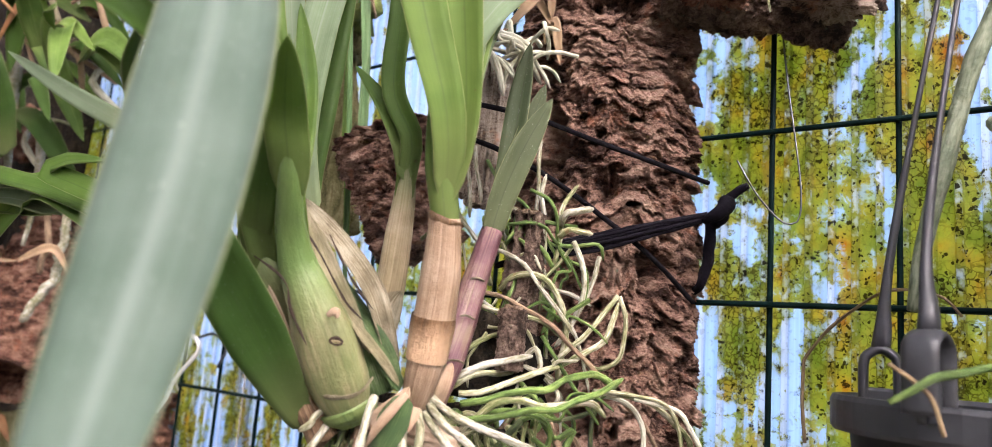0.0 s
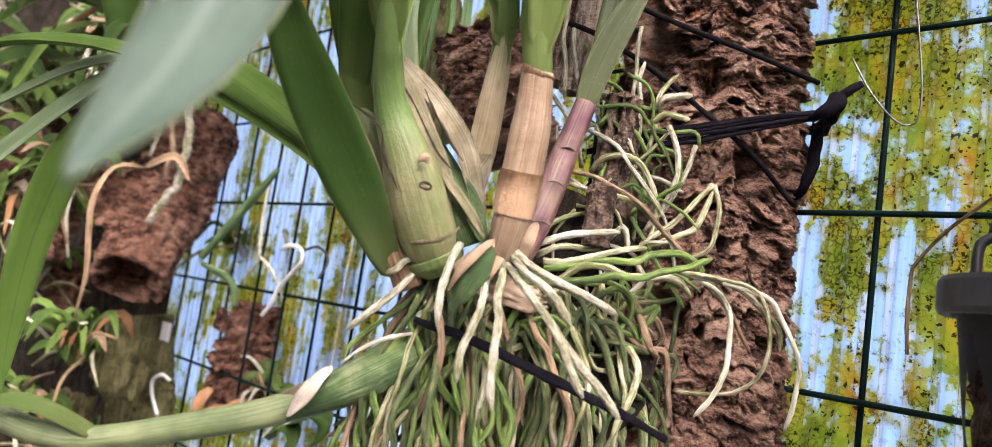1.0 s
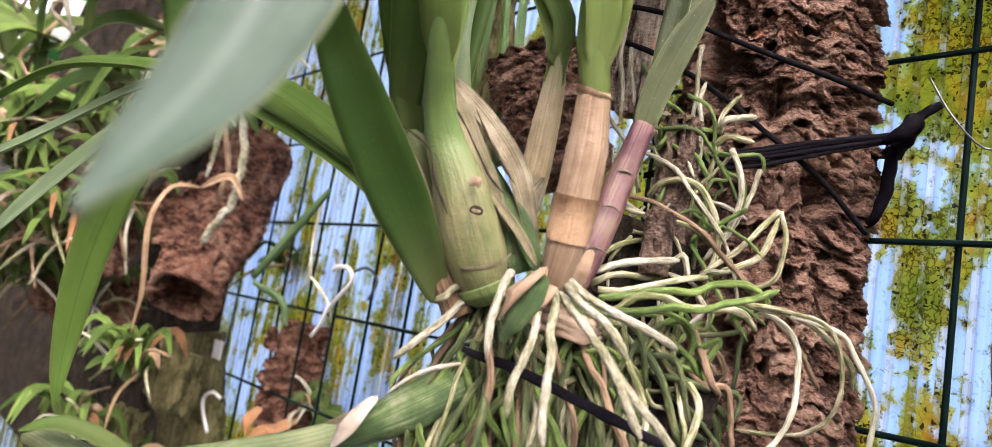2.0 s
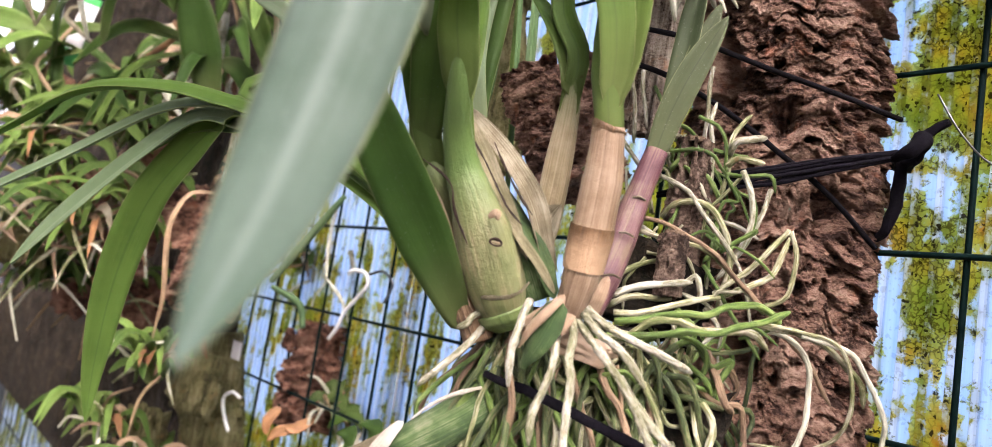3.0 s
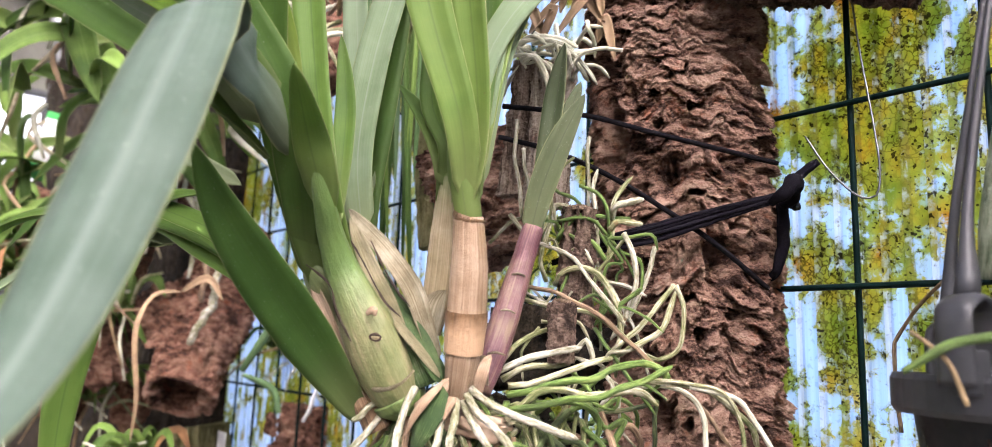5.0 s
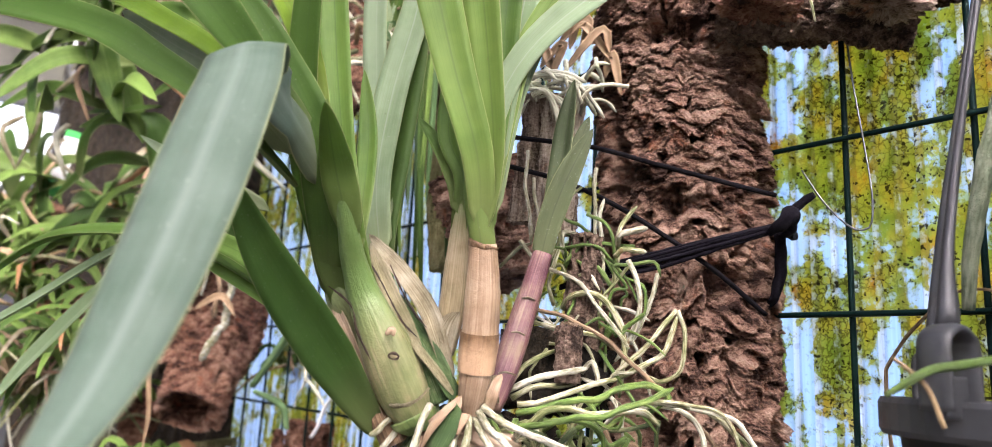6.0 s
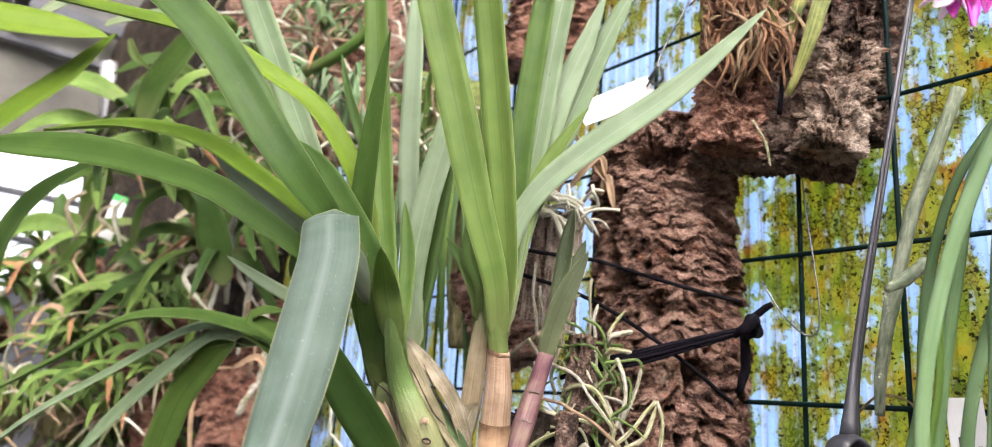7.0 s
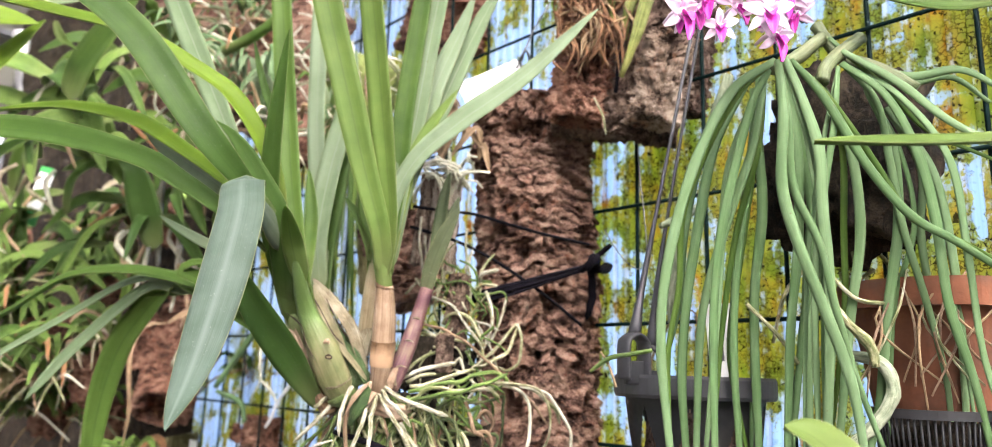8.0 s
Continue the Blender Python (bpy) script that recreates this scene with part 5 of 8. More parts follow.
leaf([(-0.0219, 0.2800, 1.3714), (-0.0190, 0.2880, 1.4292), (-0.0130, 0.3000, 1.4932), (-0.0060, 0.3100, 1.5724), (0.0035, 0.3180, 1.6474), (0.0121, 0.3250, 1.7280)], 0.0165, LEAF_PALE, "", fold=0.3, base=0.5, tip=0.25, face=(0.1, -1, 0.1))
leaf([(-0.0216, 0.2820, 1.3716), (-0.0182, 0.2960, 1.4392), (-0.0047, 0.3120, 1.5152), (0.0126, 0.3250, 1.5730), (0.0229, 0.3320, 1.6114)], 0.0175, LEAF_PALE, "", fold=0.3, base=0.45, tip=0.5, face=(0.1, -1, 0.1))
leaf([(-0.0216, 0.2820, 1.3716), (-0.0169, 0.2960, 1.4414), (0.0018, 0.3150, 1.5066), (0.0231, 0.3350, 1.5768), (0.0463, 0.3480, 1.6351)], 0.0185, LEAF_PALE, "", fold=0.3, base=0.45, tip=0.5, face=(0.1, -1, 0.1))
leaf([(-0.0206, 0.2800, 1.3793), (-0.0155, 0.2900, 1.4381), (-0.0029, 0.2960, 1.4783), (0.0183, 0.3000, 1.5140)], 0.0115, LEAF_BRIGHT, "", fold=0.35, base=0.5, tip=0.5, face=(0.1, -1, 0.4))
leaf([(-0.0225, 0.2790, 1.3714), (-0.0225, 0.2860, 1.4224), (-0.0078, 0.2880, 1.4560), (0.0239, 0.2880, 1.4842), (0.0712, 0.2960, 1.5227), (0.1227, 0.3053, 1.5774)], 0.0180, LEAF_PALE, "pale leaf arching out over the log", fold=0.25, base=0.30, ramp_to=0.55, tip=0.6, face=(0.2, -1, 0.3), steps=32)

# thinner stem beside it
stem_b = part("stem", tube([(-0.0476, 0.3120, 1.3161), (-0.0460, 0.3120, 1.3244), (-0.0442, 0.3110, 1.3412), (-0.0431, 0.3100, 1.3581), (-0.0420, 0.3090, 1.3781), (-0.0417, 0.3090, 1.3943)], (0.0050, 0.0064, 0.0062, 0.0056, 0.0046, 0.0015), 14, 28, 0.9, (0, -1, 0), 0.05, 70, 9, 0.03, 0.022), STEM, orchid, "tan and green stem")
part("husk", blade([(-0.0466, 0.3060, 1.3080), (-0.0442, 0.3040, 1.3174), (-0.0419, 0.3040, 1.3282), (-0.0391, 0.3050, 1.3351)], 0.012, (-0.2, -1, 0.2), 0.6, 0.9, 0.4, 16, 0.0008), SHEATH, stem_b)
leaf([(-0.0422, 0.3085, 1.3693), (-0.0415, 0.3070, 1.3835), (-0.0409, 0.3060, 1.4009), (-0.0515, 0.3100, 1.4238), (-0.0521, 0.3150, 1.4660), (-0.0544, 0.3200, 1.5336)], 0.0105, LEAF, "", fold=0.45, base=0.75, tip=0.4, face=(0, -1, 0.1))
leaf([(-0.0417, 0.3060, 1.3819), (-0.0453, 0.3070, 1.3969), (-0.0546, 0.3110, 1.4152), (-0.0705, 0.3158, 1.4351)], 0.0090, LEAF, "", fold=0.35, base=0.9, tip=0.6, face=(0.3, -1, 0.2), steps=18)

# purple young shoot
shoot = part("shoot", tube([(-0.0219, 0.3020, 1.2927), (-0.0187, 0.3065, 1.3034), (-0.0138, 0.3120, 1.3216), (-0.0088, 0.3180, 1.3440), (-0.0034, 0.3205, 1.3657)], (0.0058, 0.0066, 0.0062, 0.0056, 0.0048), 14, 28, 0.9, (0, -1, 0), 0.05, 70, 11, 0.04, 0.017), PURPLE, orchid, "purple young shoot ringed with pale lines")
for k, pts in enumerate(([(-0.0177, 0.3000, 1.3083), (-0.0138, 0.2990, 1.3089), (-0.0102, 0.3010, 1.3078)], [(-0.0140, 0.3060, 1.3268), (-0.0107, 0.3050, 1.3270), (-0.0078, 0.3070, 1.3257)], [(-0.0108, 0.3125, 1.3430), (-0.0079, 0.3120, 1.3435), (-0.0051, 0.3135, 1.3425)])):
    part("node_line", tube(pts, (0.0004, 0.0006, 0.0004), 5, 8), SHEATH, shoot)
leaf([(-0.0041, 0.3195, 1.3635), (-0.0000, 0.3185, 1.3813), (0.0077, 0.3185, 1.4031), (0.0192, 0.3203, 1.4281)], 0.0125, LEAF_OLIVE, "young folded leaf with a purple edge", fold=0.45, base=0.75, tip=0.55, face=(0.2, -1, 0.1), steps=22)
leaf([(-0.0018, 0.3220, 1.3761), (0.0022, 0.3240, 1.4003), (0.0050, 0.3270, 1.4289), (0.0078, 0.3310, 1.4584)], 0.0110, LEAF_OLIVE, "", fold=0.5, base=0.6, tip=0.45, face=(-0.3, -1, 0.1), steps=22)
leaf([(-0.0009, 0.3240, 1.3794), (0.0061, 0.3260, 1.4037), (0.0126, 0.3280, 1.4255), (0.0162, 0.3300, 1.4380)], 0.0095, LEAF_OLIVE, "", fold=0.4, base=0.7, tip=0.5, face=(0.1, -1, 0.1), steps=20)
part("bract", blade([(-0.0195, 0.2920, 1.2922), (-0.0172, 0.2890, 1.2991), (-0.0159, 0.2910, 1.3045), (-0.0152, 0.2960, 1.3079)], 0.0052, (0.1, -1, 0), 0.5, 0.9, 0.7, 14, 0.0007), SHEATH_TAN, shoot, "pink papery bract")
part("bract", blade([(-0.0199, 0.3000, 1.2956), (-0.0191, 0.2960, 1.3015), (-0.0178, 0.2970, 1.3076)], 0.007, (0.1, -1, 0), 0.6, 1.0, 0.5, 12, 0.0008), SHEATH, shoot)

# thick cane with a striped sheath, low
cane = part("cane", tube([(-0.0560, 0.3150, 1.2541), (-0.0681, 0.3000, 1.2413), (-0.0832, 0.2900, 1.2309), (-0.1068, 0.2800, 1.2200), (-0.1307, 0.2720, 1.2123), (-0.1618, 0.2620, 1.2040), (-0.1812, 0.2550, 1.2047), (-0.1984, 0.2500, 1.2106)], (0.0085, 0.0085, 0.0060, 0.0054, 0.0050, 0.0046, 0.0045), 14, 34, 0.95, (0, -1, 0), 0.05, 70, 12), CANE, orchid, "thick pale green cane growing sideways")
part("sheath", tube([(-0.0528, 0.3120, 1.2548), (-0.0628, 0.2960, 1.2458), (-0.0777, 0.2860, 1.2351), (-0.0894, 0.2820, 1.2270), (-0.0988, 0.2800, 1.2197)], (0.0088, 0.0092, 0.0086, 0.0066, 0.0016), 16, 26, 0.85, (0, -1, 0), 0.12, 90, 13), SHEATH_GREEN, cane, "green striped sheath with papery tip")
part("sheath_edge", blade([(-0.0835, 0.2795, 1.2410), (-0.0868, 0.2755, 1.2361), (-0.0903, 0.2735, 1.2294), (-0.0967, 0.2755, 1.2205)], 0.0058, (0.1, -1, 0.3), 0.4, 0.35, 0.5, 16, 0.0006, wave=0.1), PAPER, cane, "papery white sheath tip")
part("sheath_edge", tube([(-0.0568, 0.2950, 1.2576), (-0.0659, 0.2830, 1.2543), (-0.0731, 0.2780, 1.2495), (-0.0802, 0.2780, 1.2427)], (0.0006, 0.0009, 0.0008, 0.0004), 6, 16, 1.0, (0, -1, 0), 0.4, 300, 2), PAPER, cane)
part("sheath_edge", blade([(-0.0862, 0.2810, 1.2370), (-0.0965, 0.2800, 1.2293), (-0.1052, 0.2810, 1.2241), (-0.1109, 0.2830, 1.2228)], 0.0042, (0.1, -1, 0.3), 0.4, 0.8, 0.5, 12, 0.0006), SHEATH, cane)
leaf([(-0.1607, 0.2600, 1.2058), (-0.1747, 0.2500, 1.2141), (-0.1854, 0.2450, 1.2158), (-0.1943, 0.2400, 1.2125)], 0.0065, LEAF, "", fold=0.3, base=0.8, tip=0.4, face=(0, -0.7, 0.7), steps=16)
# ---- bare roots of the orchid: the ones that stand out, then the mass ----
white_roots = (
    ([(-0.0614, 0.2920, 1.2801), (-0.0649, 0.2840, 1.2724), (-0.0716, 0.2790, 1.2640), (-0.0793, 0.2760, 1.2557)], 0.0023),
    ([(-0.0627, 0.2920, 1.2865), (-0.0651, 0.2860, 1.2832), (-0.0694, 0.2820, 1.2791)], 0.0021),
    ([(-0.0420, 0.2800, 1.2937), (-0.0430, 0.2710, 1.2847), (-0.0433, 0.2660, 1.2733), (-0.0429, 0.2640, 1.2625)], 0.0023),
    ([(-0.0293, 0.2850, 1.2880), (-0.0287, 0.2700, 1.2759), (-0.0314, 0.2620, 1.2604), (-0.0324, 0.2600, 1.2446)], 0.0023),
    ([(-0.0258, 0.2830, 1.2896), (-0.0225, 0.2660, 1.2748), (-0.0205, 0.2580, 1.2563), (-0.0185, 0.2550, 1.2380)], 0.0024),
    ([(-0.0215, 0.2840, 1.2916), (-0.0127, 0.2720, 1.2854), (-0.0026, 0.2680, 1.2783), (0.0037, 0.2680, 1.2698)], 0.0024),
    ([(-0.0234, 0.2840, 1.2889), (-0.0125, 0.2700, 1.2788), (-0.0005, 0.2650, 1.2659), (0.0066, 0.2640, 1.2548), (0.0111, 0.2640, 1.2459)], 0.0023),
    ([(-0.0050, 0.2750, 1.2714), (0.0046, 0.2680, 1.2604), (0.0146, 0.2680, 1.2508), (0.0246, 0.2700, 1.2401)], 0.0024),
    ([(-0.0212, 0.2880, 1.2943), (-0.0053, 0.2850, 1.2851), (0.0092, 0.2880, 1.2807), (0.0209, 0.3000, 1.2758)], 0.0024),
    ([(0.0424, 0.3350, 1.2955), (0.0561, 0.3400, 1.2967), (0.0676, 0.3450, 1.2921), (0.0727, 0.3450, 1.2767), (0.0716, 0.3450, 1.2551), (0.0618, 0.3500, 1.2366)], 0.0021),
    ([(0.0471, 0.3350, 1.2990), (0.0680, 0.3350, 1.2973), (0.0811, 0.3350, 1.2943), (0.0874, 0.3380, 1.2796), (0.0873, 0.3400, 1.2638), (0.0773, 0.3500, 1.2490), (0.0532, 0.3650, 1.2453)], 0.0017),
    ([(0.0657, 0.3360, 1.2969), (0.0837, 0.3350, 1.2934), (0.0936, 0.3380, 1.2807), (0.1026, 0.3420, 1.2666), (0.1019, 0.3450, 1.2479), (0.1009, 0.3500, 1.2365)], 0.0020),
)
for k, (pts, r) in enumerate(white_roots):
    drawn_root(pts, r * (0.56 if k > 8 else 0.64), ROOT_GREY if k in (9, 11) else ROOT_MIXED if k == 10 else ROOT_WHITE, orchid, "root", "chalky white root" if k < 9 else "", k + 1)
loops = (
    ([(-0.0122, 0.3180, 1.2945), (0.0063, 0.3250, 1.2985), (0.0222, 0.3350, 1.3052), (0.0389, 0.3450, 1.3122), (0.0535, 0.3520, 1.3224), (0.0600, 0.3560, 1.3403)], 0.0022, ROOT_MIXED),
    ([(0.0602, 0.3560, 1.3433), (0.0639, 0.3560, 1.3284), (0.0613, 0.3570, 1.3122), (0.0500, 0.3600, 1.3071), (0.0447, 0.3640, 1.3106)], 0.0018, ROOT_MIXED),
    ([(0.0596, 0.3560, 1.3433), (0.0479, 0.3520, 1.3283), (0.0343, 0.3500, 1.3136), (0.0207, 0.3500, 1.2990)], 0.0020, ROOT_MIXED),
    ([(0.0024, 0.3520, 1.3423), (0.0100, 0.3460, 1.3493), (0.0222, 0.3440, 1.3483), (0.0302, 0.3460, 1.3385), (0.0346, 0.3500, 1.3224), (0.0324, 0.3520, 1.2990)], 0.0023, ROOT_MIXED),
    ([(0.0358, 0.3500, 1.3675), (0.0401, 0.3480, 1.3580), (0.0421, 0.3480, 1.3459), (0.0378, 0.3500, 1.3312), (0.0299, 0.3520, 1.3165)], 0.0021, ROOT_WHITE),
    ([(0.0287, 0.3520, 1.3696), (0.0360, 0.3480, 1.3734), (0.0449, 0.3500, 1.3719)], 0.0022, ROOT_MIXED),
    ([(0.0295, 0.3560, 1.3765), (0.0330, 0.3520, 1.3820), (0.0452, 0.3540, 1.3851)], 0.0026, ROOT_WHITE),
    ([(0.0504, 0.3620, 1.3626), (0.0479, 0.3600, 1.3500), (0.0421, 0.3600, 1.3378), (0.0371, 0.3620, 1.3257)], 0.0019, ROOT_WHITE),
    ([(-0.0114, 0.3450, 1.3344), (0.0048, 0.3380, 1.3309), (0.0224, 0.3380, 1.3279), (0.0378, 0.3400, 1.3165), (0.0514, 0.3480, 1.3037)], 0.0019, ROOT_MIXED),
    ([(-0.0123, 0.3500, 1.3414), (0.0076, 0.3400, 1.3369), (0.0282, 0.3360, 1.3249), (0.0446, 0.3400, 1.3108), (0.0718, 0.3520, 1.2855), (0.0854, 0.3600, 1.2684)], 0.0017, ROOT_BROWN),
    ([(-0.0165, 0.3120, 1.3001), (-0.0010, 0.3180, 1.3081), (0.0147, 0.3260, 1.3108), (0.0185, 0.3300, 1.3122)], 0.0023, ROOT_WHITE),
    ([(-0.0110, 0.3120, 1.2910), (0.0080, 0.3120, 1.2952), (0.0263, 0.3180, 1.3004), (0.0447, 0.3300, 1.3068), (0.0554, 0.3380, 1.2999), (0.0412, 0.3400, 1.2913)], 0.0024, ROOT_GREEN),
    ([(-0.0098, 0.3060, 1.2812), (0.0040, 0.3030, 1.2919), (0.0167, 0.3060, 1.2936), (0.0316, 0.3140, 1.2924), (0.0445, 0.3220, 1.2952), (0.0522, 0.3300, 1.2882)], 0.0023, ROOT_MIXED),
    ([(-0.0094, 0.3040, 1.2852), (0.0068, 0.3020, 1.2887), (0.0245, 0.3050, 1.2921), (0.0423, 0.3120, 1.2977), (0.0581, 0.3250, 1.3057)], 0.0022, ROOT_GREEN),
    ([(0.0471, 0.3350, 1.2986), (0.0634, 0.3380, 1.2973), (0.0794, 0.3400, 1.2920), (0.0909, 0.3420, 1.2814), (0.0946, 0.3450, 1.2706)], 0.0021, ROOT_MIXED),
    ([(-0.0165, 0.3250, 1.3051), (-0.0067, 0.3350, 1.3164), (0.0037, 0.3450, 1.3209), (0.0122, 0.3500, 1.3224)], 0.0020, ROOT_MIXED),
    ([(-0.0158, 0.3220, 1.2970), (-0.0030, 0.3300, 1.3037), (0.0104, 0.3380, 1.3050), (0.0155, 0.3450, 1.3078)], 0.0022, ROOT_MIXED),
    ([(0.0146, 0.3400, 1.3107), (0.0209, 0.3360, 1.3150), (0.0234, 0.3380, 1.3065), (0.0143, 0.3420, 1.3078)], 0.0021, ROOT_WHITE),
    ([(0.0056, 0.3580, 1.3632), (0.0021, 0.3560, 1.3726), (0.0020, 0.3580, 1.3843), (0.0088, 0.3600, 1.3828)], 0.0020, ROOT_WHITE),
    ([(0.0227, 0.3580, 1.3565), (0.0217, 0.3560, 1.3720), (0.0201, 0.3600, 1.3889), (0.0215, 0.3650, 1.4031)], 0.0018, ROOT_WHITE),
    ([(0.0272, 0.3600, 1.3535), (0.0292, 0.3580, 1.3689), (0.0310, 0.3600, 1.3852), (0.0389, 0.3700, 1.4001)], 0.0018, ROOT_MIXED),
    ([(-0.0023, 0.3560, 1.3442), (-0.0047, 0.3520, 1.3533), (-0.0031, 0.3520, 1.3658), (0.0002, 0.3560, 1.3759)], 0.0018, ROOT_MIXED),
    ([(0.0029, 0.3520, 1.3286), (0.0079, 0.3500, 1.3436), (0.0109, 0.3520, 1.3561), (0.0091, 0.3560, 1.3676)], 0.0017, ROOT_GREEN),
    ([(-0.0190, 0.3520, 1.4270), (-0.0193, 0.3500, 1.4114), (-0.0170, 0.3500, 1.3916), (-0.0151, 0.3520, 1.3757)], 0.0016, ROOT_WHITE),
    ([(-0.0151, 0.3520, 1.4117), (-0.0128, 0.3500, 1.3979), (-0.0100, 0.3520, 1.3836)], 0.0016, ROOT_WHITE),
    ([(0.0174, 0.3600, 1.4188), (0.0164, 0.3580, 1.4050), (0.0178, 0.3600, 1.3890), (0.0186, 0.3620, 1.3731)], 0.0016, ROOT_WHITE),
    ([(-0.0426, 0.4000, 1.3700), (-0.0302, 0.3900, 1.3790), (-0.0203, 0.3850, 1.3821)], 0.0017, ROOT_MIXED),
)
for k, (pts, r, mat) in enumerate(loops):
    drawn_root(pts, r * 0.64, mat, orchid, "root", "", k + 30)

rng = random.Random(77)
CROWN = Vector((-0.020, 0.302, 1.283))
for k in range(300):
    mat = rng.choice((ROOT_GREEN, ROOT_GREEN, ROOT_GREEN, ROOT_DARK, ROOT_DARK, ROOT_MIXED, ROOT_MIXED, ROOT_BROWN))
    side = rng.random() ** 1.25
    start = CROWN + Vector((-0.036 + 0.078 * side + rng.uniform(-0.006, 0.006), 0.002 + 0.030 * side + rng.uniform(-0.01, 0.012), rng.uniform(-0.022, 0.006)))
    if side > 0.25 and rng.random() < 0.30:
        go = Vector((rng.uniform(0.012, 0.040), rng.uniform(0.0, 0.02), rng.uniform(-0.045, 0.004)))
        end = start + go
        mid1 = start + go * 0.35 + Vector((0, -rng.uniform(0.0, 0.012), rng.uniform(-0.006, 0.014)))
        mid2 = start + go * 0.72 + Vector((0, -rng.uniform(0.0, 0.012), rng.uniform(-0.006, 0.008)))
        tail = end + Vector((rng.uniform(-0.016, 0.006), rng.uniform(-0.005, 0.01), -rng.uniform(0.01, 0.04)))
        pts = (start, mid1, mid2, end, tail)
    else:
        drop = rng.uniform(0.05, 0.14)
        out = Vector((rng.uniform(-0.026, 0.018), rng.uniform(-0.022, 0.016), 0))
        curl = Vector((rng.uniform(-0.014, 0.014), rng.uniform(-0.012, 0.012), 0))
        pts = (start, start + out * 0.6 + Vector((0, 0, -drop * 0.2)), start + out + curl + Vector((0, 0, -drop * 0.5)), start + out + curl * 0.3 + Vector((0, 0, -drop * 0.8)), start + out * 1.2 - curl * 0.6 + Vector((0, 0, -drop)))
    for q in pts:
        if q.x > 0.02:
            q.y = min(q.y, 0.372)
    drawn_root(pts, rng.uniform(0.0009, 0.0016), mat, orchid, "root", "", 100 + k)
for k in range(48):
    t_ = rng.random()
    a = Vector((0.0198, 0.3620, 1.3828)).lerp(Vector((0.0180, 0.3440, 1.2880)), t_) + Vector((rng.uniform(-0.026, 0.018), rng.uniform(-0.012, 0.006), rng.uniform(-0.012, 0.012)))
    way = Vector((rng.uniform(-0.7, 0.9), rng.uniform(-0.25, 0.15), rng.uniform(-1.0, 0.35))) * rng.uniform(0.010, 0.030)
    kink = Vector((rng.uniform(-1, 1), rng.uniform(-0.8, 0), rng.uniform(-1, 1))) * 0.006
    pts = (a - way, a - way * 0.4 + kink, a + way * 0.3 - kink * 0.5, a + way + kink * 0.6, a + way * 1.4 + Vector((rng.uniform(-0.006, 0.006), 0, -rng.uniform(0.002, 0.014))))
    for q in pts:
        q.y = min(q.y, 0.377)
    drawn_root(pts, rng.uniform(0.0006, 0.0012), rng.choice((ROOT_WHITE, ROOT_WHITE, ROOT_MIXED, ROOT_GREEN, ROOT_GREEN)), orchid, "root", "", 400 + k)
# near-black lumps added behind the roots so the gaps look shaded
root_core = part("old_root_mat", lump((-0.012, 0.340, 1.224), (0.044, 0.016, 0.054), 12, 0.4, 2.5, 0.2, 5), FIBRE_AND_SHADE, orchid, "dark lump behind the roots, shade of the gaps between them")
part("old_root_mat", lump((-0.0036, 0.3530, 1.3081), (0.030, 0.009, 0.020), 14, 0.4, 2.5, 0.2, 4), FIBRE_AND_SHADE, orchid)
part("old_root_mat", lump((-0.0196, 0.3380, 1.2601), (0.036, 0.008, 0.026), 15, 0.4, 2.5, 0.2, 4), FIBRE_AND_SHADE, orchid)
crown = part("crown", lump((-0.030, 0.306, 1.280), (0.020, 0.006, 0.006), 5, 0.35, 2.4, 0.2, 4), SHEATH_TAN, orchid, "knotty tan rhizome")
# pale roots round the slat's head
tangle = thing("root_tangle", (-0.0051, 0.3700, 1.4657), "tangle of pale grey aerial roots over the slat's head", "roots")
for k in range(30):
    c = Vector((-0.0072, 0.3720, 1.4674)) + Vector((rng.uniform(-0.028, 0.026), rng.uniform(-0.012, 0.012), rng.uniform(-0.010, 0.014)))
    d = Vector((rng.uniform(-1, 1), rng.uniform(-0.4, 0.3), rng.uniform(-0.45, 0.35)))
    pts = (c - d * 0.018, c - d * 0.006 + Vector((0, -0.006, rng.uniform(0, 0.006))), c + d * 0.008 + Vector((0, -0.004, 0.002)), c + d * 0.02 + Vector((0, 0, -rng.uniform(0, 0.012))))
    drawn_root(pts, rng.uniform(0.0009, 0.0017), ROOT_GREY, tangle, "root", "", 300 + k)
for k in range(12):
    c = Vector((-0.0095, 0.4000, 1.5056)) + Vector((rng.uniform(-0.03, 0.03), rng.uniform(-0.01, 0.01), rng.uniform(-0.02, 0.03)))
    part("dead_leaf", blade((c, c + Vector((rng.uniform(-0.02, 0.02), -0.006, 0.012)), c + Vector((rng.uniform(-0.04, 0.04), 0.0, -0.012))), 0.006, (0, -1, 0.3), 0.5, 0.7, 0.5, 12), DEAD_TAN, tangle)
